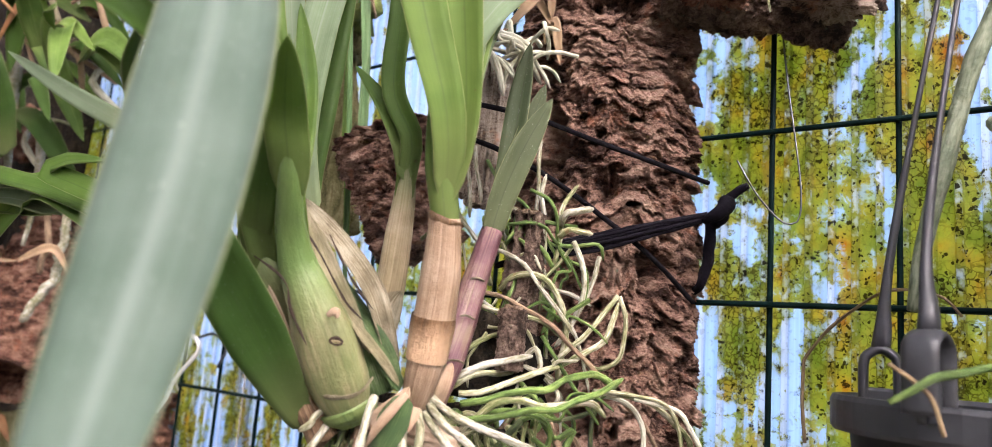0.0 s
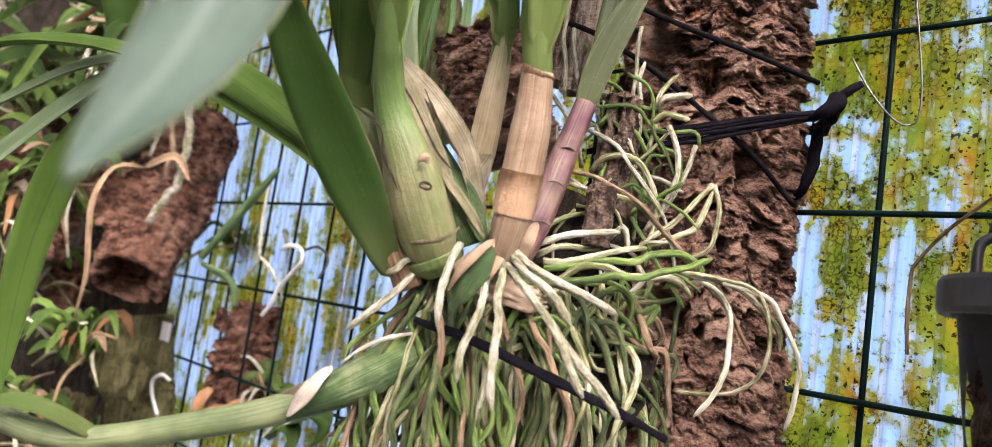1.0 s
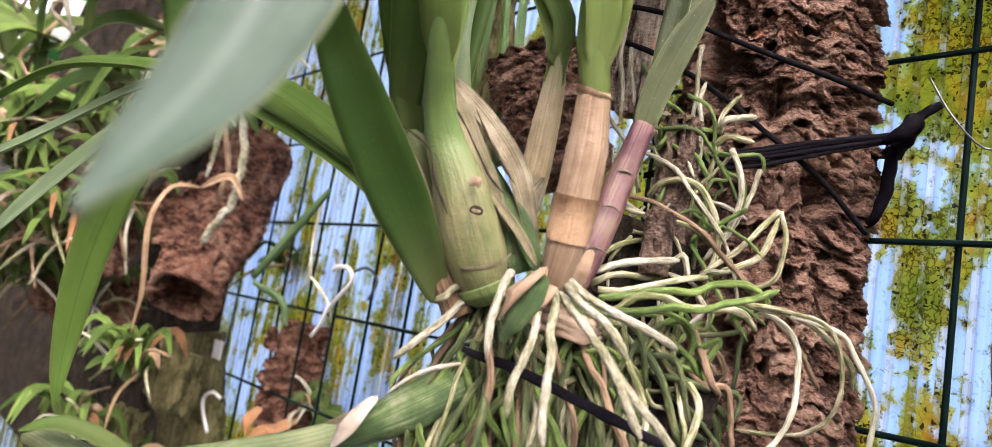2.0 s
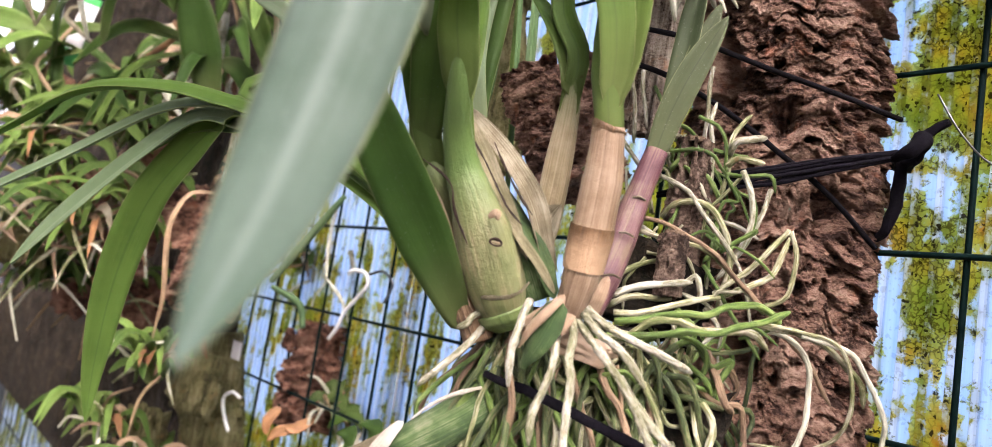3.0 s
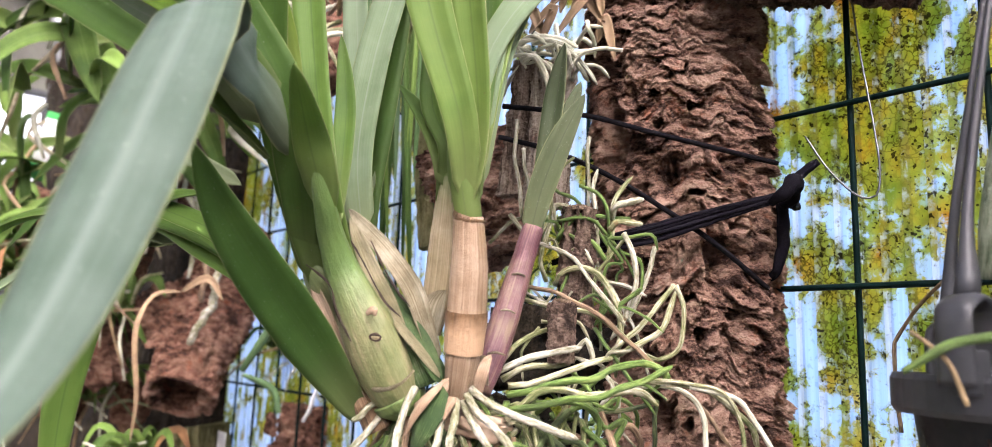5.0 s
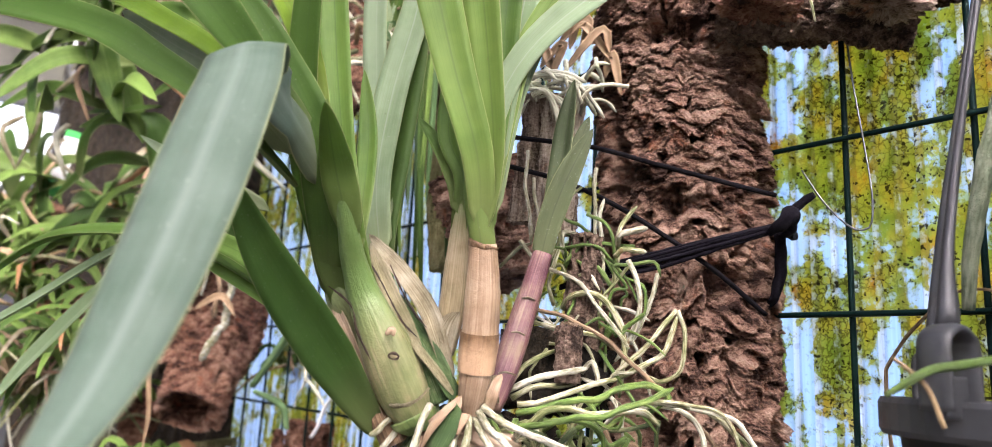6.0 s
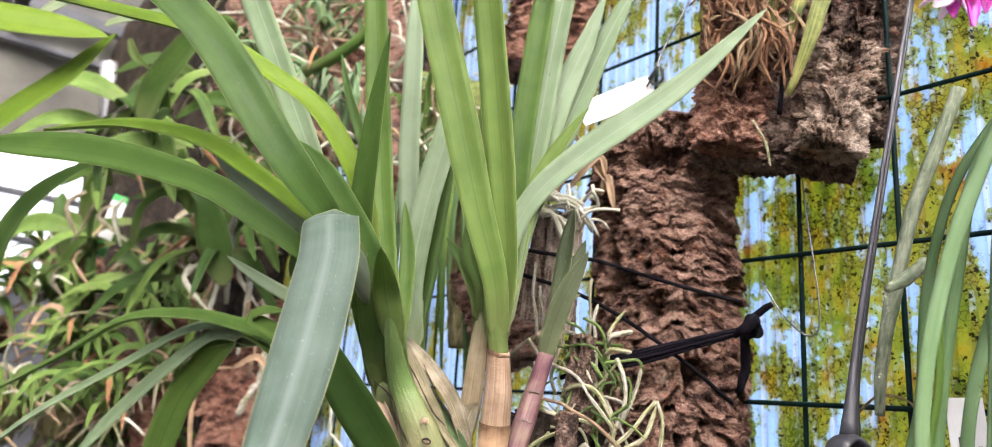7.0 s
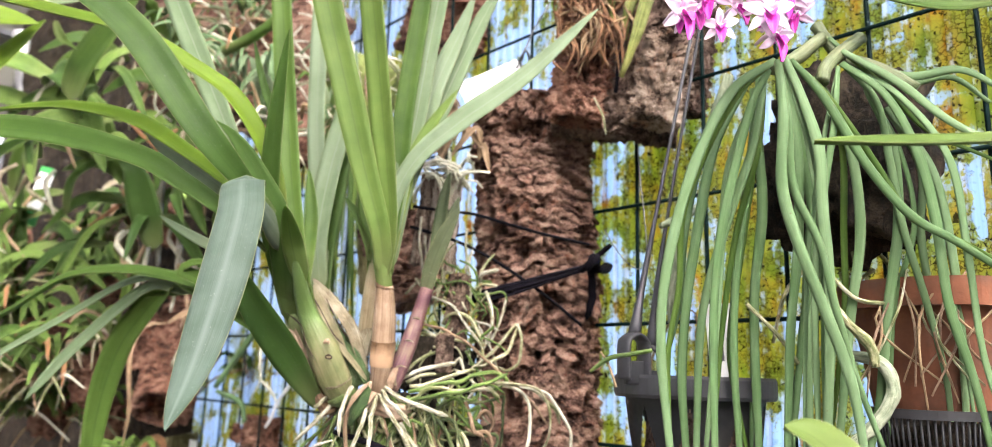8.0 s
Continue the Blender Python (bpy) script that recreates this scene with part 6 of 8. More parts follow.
# ---- beside the log: hook, twig, hanging pot, hanging orchid ----
hook = solid("wire_hook", tube([(0.1535, 0.3975, 1.5049), (0.1553, 0.3936, 1.4732), (0.1581, 0.3890, 1.4390), (0.1599, 0.3852, 1.4099), (0.1584, 0.3837, 1.3940), (0.1538, 0.3847, 1.3907), (0.1471, 0.3848, 1.3936), (0.1359, 0.3857, 1.4064), (0.1261, 0.3881, 1.4245)], (0.00055, 0.00055), 6, 44), STEEL,
             "thin bent galvanised wire hook hanging on the mesh", "wire hook")
twig = solid("dry_twig", tube([(0.1640, 0.3870, 1.2781), (0.1629, 0.3879, 1.2969), (0.1624, 0.3857, 1.3163), (0.1636, 0.3848, 1.3222), (0.1696, 0.3728, 1.3362), (0.1756, 0.3558, 1.3470), (0.1796, 0.3402, 1.3534), (0.1839, 0.3245, 1.3539), (0.1883, 0.3087, 1.3499), (0.1882, 0.2962, 1.3416)], (0.0010, 0.0010, 0.0008, 0.0006), 6, 44, 1.0, (0, -1, 0), 0.2, 300), TWIG,
             "thin dry brown twig bent over the mesh", "twig")

pot_c = Vector((0.1835, 0.282, 1.296))
pot = thing("hanging_pot", pot_c - Vector((0, 0, 0.09)), "dark grey plastic basket pot with diamond openings, hung on rods", "pot")


def ring_solid(rings, sides=48, gaps=None):
    """A turned shape from (radius, height) rings round the z axis; gaps(i, q) tells which faces are left open."""
    verts, faces = [], []
    for r, z in rings:
        for q in range(sides):
            a = 2 * math.pi * q / sides
            verts.append((r * math.cos(a), r * math.sin(a), z))
    for i in range(len(rings) - 1):
        for q in range(sides):
            if gaps and gaps(i, q):
                continue
            faces.append((i * sides + q, i * sides + (q + 1) % sides, (i + 1) * sides + (q + 1) % sides, (i + 1) * sides + q))
    return verts, faces


v_, f_ = ring_solid([(0.0455, -0.002), (0.0490, -0.002), (0.0500, 0.000), (0.0500, 0.0095), (0.0490, 0.0115), (0.0470, 0.0115), (0.0455, 0.0095), (0.0455, -0.002)])
rim = part("rim", mesh_from("rim", [Vector(v) + pot_c for v in v_], f_, None, False), POT, pot)
LEV = 84


def diamond(i, q):
    z = i / (LEV - 1)
    a = (q / 288 * 9) % 1 - 0.5
    return abs(z - 0.45) * 1.75 + abs(a) * 1.9 < 0.70


outer = [(0.0430 - 0.010 * k / (LEV - 1), -0.002 - 0.088 * k / (LEV - 1)) for k in range(LEV)]
v1, f1 = ring_solid(outer, 288, diamond)
bm = bmesh.new()
for v in v1:
    bm.verts.new(Vector(v) + pot_c)
bm.verts.ensure_lookup_table()
for f in f1:
    bm.faces.new([bm.verts[i] for i in f])
bmesh.ops.solidify(bm, geom=bm.faces[:], thickness=0.0016)
me = bpy.data.meshes.new("pot_wall")
bm.to_mesh(me)
bm.free()
part("pot_wall", me, POT, pot, "side with diamond shaped openings")
part("bark_fill", lump(pot_c - Vector((0, 0, 0.042)), (0.031, 0.031, 0.040), 17, 0.14, 4, 0, 4), STICK, pot, "coarse bark filling")


def hanger(foot, up, apex, turn, wide, deep):
    """A moulded hanger: an arched lug on the rim and a long flat rod."""
    foot, up, apex = Vector(foot) - Vector((0, 0, 0.004)), Vector(up), Vector(apex)
    side = Vector((math.cos(turn), math.sin(turn), 0))
    arch = [foot - side * wide - Vector((0, 0, 0.014)), foot - side * wide + Vector((0, 0, 0.006)), foot - side * wide * 0.65 + Vector((0, 0, 0.0105)), foot + Vector((0, 0, 0.0125)),
            foot + side * wide * 0.65 + Vector((0, 0, 0.0105)), foot + side * wide + Vector((0, 0, 0.006)), foot + side * wide - Vector((0, 0, 0.014))]
    lug = part("lug", tube(arch, (0.0020, 0.0020), 12, 36, deep, (side.y, -side.x, 0)), POT, pot, "arched plastic lug")
    part("lug_plate", box_mesh(0.015, 0.004, 0.014, Matrix.Translation(foot - Vector((0, 0, 0.010))) @ Matrix.Rotation(turn, 4, "Z"), 0.0012), POT, lug)
    t_ = foot + Vector((0, 0, 0.012))
    part("rod", tube((t_, t_.lerp(up, 0.08), up, apex), (0.0040, 0.0020, 0.0013, 0.0012, 0.0012, 0.0012, 0.0012, 0.0012), 10, 40, 0.8), POT, pot, "slender grey hanger rod")


hanger((0.1454, 0.2470, 1.3225), (0.1578, 0.2620, 1.3963), (0.2062, 0.2800, 1.6339), 0.7, 0.0078, 3.0)
hanger((0.1583, 0.3020, 1.3177), (0.1665, 0.3000, 1.3928), (0.2103, 0.2900, 1.6400), -0.5, 0.0062, 2.0)

pot_plant = thing("pot_orchid", pot_c, "grey-green climbing orchid stems rising from the basket pot", "orchid")
part("cane", tube([(0.2105, 0.2750, 1.5077), (0.1997, 0.2800, 1.4769), (0.1888, 0.2850, 1.4461), (0.1810, 0.2880, 1.4145), (0.1752, 0.2920, 1.3864), (0.1719, 0.2970, 1.3615), (0.1718, 0.3020, 1.3428)], (0.0034, 0.0036, 0.0038, 0.0035, 0.0038, 0.0032, 0.0024), 12, 50, 1.0, (0, -1, 0), 0.12, 90, 3, 0.08, 0.022), AERIAL, pot_plant, "knobbly grey-green cane")
part("aerial_root", tube([(0.1892, 0.2750, 1.4163), (0.1721, 0.2450, 1.4024), (0.1612, 0.2330, 1.3952)], (0.0030, 0.0032, 0.0032, 0.0018), 10, 16, 1.0, (0, -1, 0), 0.15, 120, 4), AERIAL, pot_plant, "thick root with a blunt cream tip")
part("aerial_root", tube([(0.1549, 0.2300, 1.3213), (0.1422, 0.2250, 1.3187), (0.1318, 0.2220, 1.3165), (0.1251, 0.2220, 1.3123), (0.1201, 0.2250, 1.3084)], (0.0012, 0.0014, 0.0014, 0.0013, 0.0009), 10, 26, 1.0, (0, -1, 0), 0.15, 120, 6), ROOT_GREEN, pot_plant, "green root lying over the rim")
part("aerial_root", tube([(0.1256, 0.2350, 1.3199), (0.1286, 0.2280, 1.3156), (0.1311, 0.2220, 1.3106), (0.1347, 0.2220, 1.2999)], (0.0007, 0.0008, 0.0008, 0.0007), 7, 22, 1.0, (0, -1, 0), 0.15, 200, 7), TWIG, pot_plant)
label_tag = thing("plant_label", (0.1991, 0.2620, 1.2911), "white plastic plant label standing in the basket pot", "plant label")
tag_m = Matrix.Translation((0.1989, 0.2620, 1.3211)) @ Matrix.Rotation(radians(-4), 4, "Y") @ Matrix.Rotation(radians(8), 4, "Z")
plate = part("plate", box_mesh(0.0165, 0.0008, 0.062, tag_m, 0.0003), TAG, label_tag)
for k in range(3):
    part("ink_mark", box_mesh(0.0016, 0.0003, 0.020 - 0.004 * k, tag_m @ Matrix.Translation((-0.004 + 0.004 * k, -0.0007, 0.004)), 0), INK, plate)

# the orchid with hanging rod-like leaves and pink flowers
hang = thing("hanging_orchid", (0.225, 0.21, 1.49), "hanging orchid with long drooping rod-like leaves and pink flowers", "orchid")
rng = random.Random(5)
drops = (
    [(0.2240, 0.2000, 1.4846), (0.1984, 0.1850, 1.4623), (0.1802, 0.1800, 1.4285), (0.1681, 0.1820, 1.3942), (0.1595, 0.1850, 1.3540), (0.1575, 0.1870, 1.3179), (0.1616, 0.1900, 1.2673)],
    [(0.2214, 0.2050, 1.4811), (0.2100, 0.1950, 1.4584), (0.1999, 0.1920, 1.4247), (0.1906, 0.1940, 1.3828), (0.1858, 0.1970, 1.3388), (0.1848, 0.2000, 1.2674)],
    [(0.2234, 0.1900, 1.4802), (0.2223, 0.1800, 1.4452), (0.2195, 0.1780, 1.4065), (0.2250, 0.1760, 1.3762), (0.2349, 0.1740, 1.3441), (0.2452, 0.1720, 1.3078), (0.2488, 0.1700, 1.2733)],
    [(0.2292, 0.2000, 1.4863), (0.2360, 0.1920, 1.4565), (0.2421, 0.1900, 1.4269), (0.2425, 0.1920, 1.3961), (0.2444, 0.1950, 1.3496), (0.2400, 0.2000, 1.2699)],
    [(0.2606, 0.2100, 1.4838), (0.2532, 0.2000, 1.4444), (0.2441, 0.1980, 1.3975), (0.2430, 0.2000, 1.3568), (0.2407, 0.2050, 1.2694)],
    [(0.2350, 0.2100, 1.4887), (0.2483, 0.2000, 1.4630), (0.2671, 0.1950, 1.4210), (0.2858, 0.1920, 1.3926), (0.3049, 0.1900, 1.3789), (0.3259, 0.1880, 1.3626)],
    [(0.2625, 0.2100, 1.4857), (0.2811, 0.2000, 1.4619), (0.2931, 0.1960, 1.4279), (0.2993, 0.1960, 1.3900), (0.3021, 0.1970, 1.3473), (0.3118, 0.2000, 1.3097), (0.3193, 0.2050, 1.2730)],
    [(0.2673, 0.2150, 1.4857), (0.2895, 0.2050, 1.4637), (0.3101, 0.2000, 1.4253), (0.3147, 0.2000, 1.3740), (0.3174, 0.2000, 1.3224), (0.3262, 0.2000, 1.2798)],
    [(0.2218, 0.2150, 1.4854), (0.2119, 0.2100, 1.4374), (0.1965, 0.2100, 1.3931), (0.1816, 0.2120, 1.3399), (0.1768, 0.2150, 1.2655)],
    [(0.2117, 0.2200, 1.4799), (0.1916, 0.2150, 1.4394), (0.1816, 0.2150, 1.3942), (0.1737, 0.2170, 1.3473), (0.1707, 0.2200, 1.3053), (0.1725, 0.2220, 1.2646)],
    [(0.2308, 0.2150, 1.4891), (0.2364, 0.2120, 1.4376), (0.2346, 0.2130, 1.3829), (0.2287, 0.2150, 1.3341), (0.2250, 0.2200, 1.2672)],
    [(0.2784, 0.2200, 1.4738), (0.2878, 0.2150, 1.4375), (0.2879, 0.2150, 1.3940), (0.2804, 0.2170, 1.3489), (0.2729, 0.2200, 1.2953), (0.2652, 0.2220, 1.2656)],
    [(0.2201, 0.2250, 1.4857), (0.2120, 0.2220, 1.4296), (0.2029, 0.2230, 1.3700), (0.1998, 0.2250, 1.3201), (0.2021, 0.2300, 1.2652)],
    [(0.2897, 0.2250, 1.4637), (0.3086, 0.2200, 1.4276), (0.3150, 0.2200, 1.3879), (0.3177, 0.2220, 1.3364), (0.3183, 0.2300, 1.2705)],
    [(0.2525, 0.2250, 1.4846), (0.2668, 0.2220, 1.4440), (0.2703, 0.2220, 1.3919), (0.2627, 0.2240, 1.3423), (0.2534, 0.2300, 1.2675)],
    [(0.2629, 0.2100, 1.4934), (0.2900, 0.2050, 1.4711), (0.3119, 0.2000, 1.4466), (0.3401, 0.1980, 1.4277)],
    [(0.2595, 0.2200, 1.5062), (0.2743, 0.2150, 1.4874), (0.2989, 0.2100, 1.4766), (0.3230, 0.2050, 1.4774), (0.3443, 0.2000, 1.4600)],
    [(0.2428, 0.2300, 1.4830), (0.2467, 0.2280, 1.4156), (0.2413, 0.2300, 1.3496), (0.2406, 0.2350, 1.2664)],
    [(0.2171, 0.2300, 1.4798), (0.2193, 0.2280, 1.4082), (0.2128, 0.2300, 1.3491), (0.2131, 0.2350, 1.2652)],
)
for k, pts in enumerate(drops):
    r = rng.uniform(0.0020, 0.0028)
    part("leaf", tube(pts, (r * 0.85, r * 1.1, r * 1.2, r * 1.12, r * 1.02, r * 0.8), 10, 44, 0.50, (0.5 * math.sin(k * 2.1), -1, 0), 0.10, 45, k), LEAF_HANGING, hang)
    shift = Vector((rng.uniform(-0.010, 0.010), rng.uniform(0.004, 0.016), 0))
    thin = [Vector(q) + shift * min(1, i_ / 2) + Vector((0.004 * math.sin(i_ * 1.9 + k), 0, 0)) * min(1, i_ / 3) for i_, q in enumerate(pts)]
    part("leaf", tube(thin, (r * 0.6, r * 0.85, r * 0.9, r * 0.8, r * 0.7, r * 0.5), 8, 40, 0.50, (0.6 * math.cos(k * 1.7), -1, 0), 0.10, 45, k + 50), rng.choice((LEAF_HANGING, LEAF_HANGING, LEAF)), hang)
for k, pts in enumerate(([(0.2559, 0.2200, 1.5064), (0.2398, 0.2150, 1.4927), (0.2242, 0.2100, 1.4832)], [(0.2542, 0.2250, 1.5171), (0.2658, 0.2200, 1.4939), (0.2843, 0.2150, 1.4831), (0.3016, 0.2100, 1.4690)], [(0.2770, 0.2200, 1.5054), (0.2556, 0.2100, 1.4859), (0.2501, 0.2050, 1.4724)])):
    part("stem", tube(pts, (0.0036, 0.0042, 0.0034), 10, 22, 1.0, (0, -1, 0), 0.2, 90, k, 0.10, 0.010), CANE, hang)
for k, pts in enumerate(([(0.2493, 0.2150, 1.3517), (0.2573, 0.2120, 1.3379), (0.2664, 0.2080, 1.3262), (0.2681, 0.2060, 1.3148)], [(0.2586, 0.2200, 1.3214), (0.2743, 0.2150, 1.3167), (0.2775, 0.2120, 1.3021), (0.2680, 0.2120, 1.2858), (0.2541, 0.2150, 1.2722)], [(0.2497, 0.2250, 1.3706), (0.2638, 0.2200, 1.3524), (0.2792, 0.2180, 1.3490)], [(0.2077, 0.2250, 1.3486), (0.2234, 0.2220, 1.3310), (0.2334, 0.2220, 1.3157)])):
    part("root", tube(pts, (0.0016, 0.0022, 0.0030, 0.0022) if k == 0 else (0.003, 0.0036, 0.0034, 0.003) if k == 1 else (0.0012, 0.0012), 9, 26, 1.0, (0, -1, 0), 0.2, 120, k), ROOT_MIXED if k != 1 else AERIAL, hang)
for k in range(10):
    c = Vector((0.2692, 0.2500, 1.4091)) + Vector((rng.uniform(-0.05, 0.06), rng.uniform(0, 0.03), rng.uniform(-0.05, 0.06)))
    part("root", tube((c, c + Vector((rng.uniform(-0.02, 0.02), 0, -0.02)), c + Vector((rng.uniform(-0.035, 0.035), 0.004, -0.05))), (0.0013, 0.0014, 0.0009), 6, 14, 1.0, (0, -1, 0), 0.2, 160, k), ROOT_MIXED, hang)
part("bark_core", lump((0.2790, 0.2660, 1.4440), (0.046, 0.024, 0.056), 23, 0.35, 2.4, 0.1, 5), FIBRE_AND_SHADE, hang, "dark root ball behind the leaves")
part("flower_stem", tube([(0.2434, 0.2100, 1.5125), (0.2207, 0.1900, 1.5249), (0.2044, 0.1800, 1.5344), (0.1978, 0.1800, 1.5589)], (0.0016, 0.0014, 0.0012), 7, 20), LEAF_BRIGHT, hang)


def petal(c, way, up, length, width, mat, parent, name="petal", cup=0.3):
    way, up = Vector(way).normalized(), Vector(up)
    pts = (Vector(c), Vector(c) + way * length * 0.5 + up * length * 0.12, Vector(c) + way * length)
    return part(name, blade(pts, width, up, cup, 0.35, 0.55, 9, 0.0005, blunt=0.25), mat, parent)


def flower(c, turn, size):
    """A small pink and white orchid bloom that looks at the viewer and downwards."""
    c = Vector(c)
    f = part("flower", lump(c, (size * 0.14, size * 0.14, size * 0.14), 3, 0.1, 2, 0, 2), PETAL_WHITE, hang, "white orchid bloom with a magenta lip")
    face = Vector((math.sin(turn) * 0.7, -0.8, -0.35 + 0.3 * math.cos(turn * 5))).normalized()
    sx = face.cross(Vector((0, 0, 1))).normalized()
    sy = sx.cross(face)
    for a in (90, 162, 18, 222, 318):
        d = sx * math.cos(radians(a)) + sy * math.sin(radians(a)) + face * 0.15
        petal(c, d, face, size * 0.62, size * (0.34 if a in (162, 18) else 0.26), PETAL_WHITE, f)
    petal(c + face * size * 0.05, -sy * 0.8 + face * 0.55, sy + face * 0.4, size * 0.8, size * 0.34, PETAL_PINK, f, "lip", 0.5)
    petal(c + face * size * 0.1, -sy * 0.5 + face * 0.9, sy, size * 0.45, size * 0.3, PETAL_PINK, f, "lip", 0.6)
    part("spur", tube((c, c - face * size * 0.3, c - face * size * 0.6 - sy * size * 0.2), (size * 0.09, size * 0.07, size * 0.04), 7, 8), PETAL_WHITE, f)


for k, c in enumerate(((0.1677, 0.1580, 1.5220), (0.1675, 0.1500, 1.4946), (0.1840, 0.1480, 1.5032), (0.1872, 0.1550, 1.4881), (0.2018, 0.1500, 1.5120), (0.2159, 0.1600, 1.5193), (0.2108, 0.1520, 1.4928), (0.2144, 0.1580, 1.4834), (0.2267, 0.1650, 1.5071), (0.1837, 0.1650, 1.5327), (0.2033, 0.1650, 1.5392), (0.2334, 0.1700, 1.5297))):
    flower(Vector(c) - Vector((0, 0, 0.004)), 1.1 * math.sin(k * 2.1), 0.0185 + 0.003 * math.sin(k * 1.3))
    flower(Vector(c) + Vector((0.010 * math.sin(k * 2.7), 0.006, 0.011 * math.cos(k * 1.9))), -1.2 * math.sin(k * 1.7), 0.0165)

# leaf tips that reach into view from other plants close by
near = thing("neighbour_orchid", (0.30, 0.06, 1.30), "bright green strap leaves of a neighbouring orchid", "orchid")
part("leaf", blade([(0.2991, 0.0750, 1.3989), (0.2686, 0.0700, 1.3947), (0.2376, 0.0660, 1.3931), (0.2056, 0.0620, 1.3929)], 0.0068, (0.1, -0.7, 0.7), 0.3, 0.9, 0.4, 22), LEAF_BRIGHT, near)
part("leaf", blade([(0.2138, 0.0300, 1.2717), (0.2021, 0.0350, 1.2819), (0.1927, 0.0350, 1.2898), (0.1848, 0.0360, 1.2927)], 0.016, (0.2, -0.7, 0.7), 0.3, 0.9, 0.5, 18), LEAF_BRIGHT, near)
part("leaf", blade([(0.3515, 0.1800, 1.5078), (0.3320, 0.1900, 1.5088), (0.3058, 0.1950, 1.5117), (0.2521, 0.2000, 1.5322)], 0.012, (0.1, -0.8, 0.5), 0.3, 0.9, 0.4, 18), LEAF, near)
part("stem", tube([(0.2991, 0.0750, 1.3989), (0.3174, 0.0900, 1.3751), (0.3183, 0.1000, 1.3013)], (0.004, 0.004), 8, 12), LEAF, near)
part("stem", tube([(0.3515, 0.1800, 1.5078), (0.3691, 0.1600, 1.4595), (0.3174, 0.0900, 1.3751)], (0.003, 0.004), 8, 12), LEAF, near)
part("stem", tube([(0.2138, 0.0300, 1.2717), (0.2521, 0.0500, 1.2597), (0.3183, 0.1000, 1.3013)], (0.003, 0.004), 8, 12), LEAF, near)

# pots on a ledge behind the hanging leaves
clay_c = Vector((0.3187, 0.2620, 1.3388))
CS = 0.60
PS = 0.85
clay_pot = thing("clay_pot", clay_c - Vector((0, 0, 0.05)), "brick red clay pot with roots over its rim", "pot")
v_, f_ = ring_solid([(0.0, -0.075), (0.036, -0.075), (0.050, 0.012), (0.057, 0.012), (0.0585, 0.030), (0.053, 0.030), (0.050, 0.012), (0.046, 0.005), (0.0, 0.0)], 44)
part("body", mesh_from("clay", [Vector(v) * PS + clay_c for v in v_], f_, None, False), CLAY, clay_pot)
for k in range(26):
    a = clay_c + Vector((rng.uniform(-0.05, 0.04), -0.055 + rng.uniform(0, 0.01), rng.uniform(0.0, 0.04))) * PS
    part("root", tube((a, a + Vector((rng.uniform(-0.02, 0.02), -0.006, -0.025)) * PS, a + Vector((rng.uniform(-0.03, 0.03), -0.004, -0.06)) * PS), (0.0006, 0.0008, 0.0005), 6, 12, 1.0, (0, -1, 0), 0.2, 160, k), rng.choice((ROOT_BROWN, ROOT_BROWN, TWIG, ROOT_MIXED)), clay_pot)
basket_c = Vector((0.3022, 0.2291, 1.2867))
basket = thing("net_pot", basket_c - Vector((0, 0, 0.06)), "black plastic net pot with fine vertical slits", "pot")
for q in range(56):
    a = 2 * math.pi * q / 56
    d = Vector((math.cos(a), math.sin(a), 0))
    part("bar", tube((basket_c + d * 0.028 + Vector((0, 0, 0.005)), basket_c + d * 0.0264 - Vector((0, 0, 0.018)), basket_c + d * 0.024 - Vector((0, 0, 0.042))), (0.0007, 0.0007), 5, 4), POT_BLACK, basket)
v_, f_ = ring_solid([(0.046, 0.004), (0.050, 0.004), (0.050, 0.012), (0.046, 0.012), (0.046, 0.004)], 44)
part("rim", mesh_from("rim", [Vector(v) * CS + basket_c for v in v_], f_, None, False), POT_BLACK, basket)
part("bark_fill", lump(basket_c - Vector((0, 0, 0.018)), (0.0216, 0.0216, 0.0216), 19, 0.2, 3, 0, 4), FIBRE_AND_SHADE, basket)
shelf_r = solid("shelf", box_mesh(0.20, 0.09, 0.008, Matrix.Translation((basket_c.x + 0.02, basket_c.y + 0.002, basket_c.z - 0.0465)) @ E_ROT, 0.002), FRAME, "narrow dark metal shelf on the mesh carrying pots", "shelf")
clay_stand = solid("pot_stand", box_mesh(0.042, 0.042, max(0.02, clay_c.z - 0.075 * PS - (basket_c.z - 0.0425)), Matrix.Translation((clay_c.x, clay_c.y, (clay_c.z - 0.075 * PS + basket_c.z - 0.0425) / 2)), 0.003), POT_BLACK, "upturned black pot under the clay pot", "pot stand")
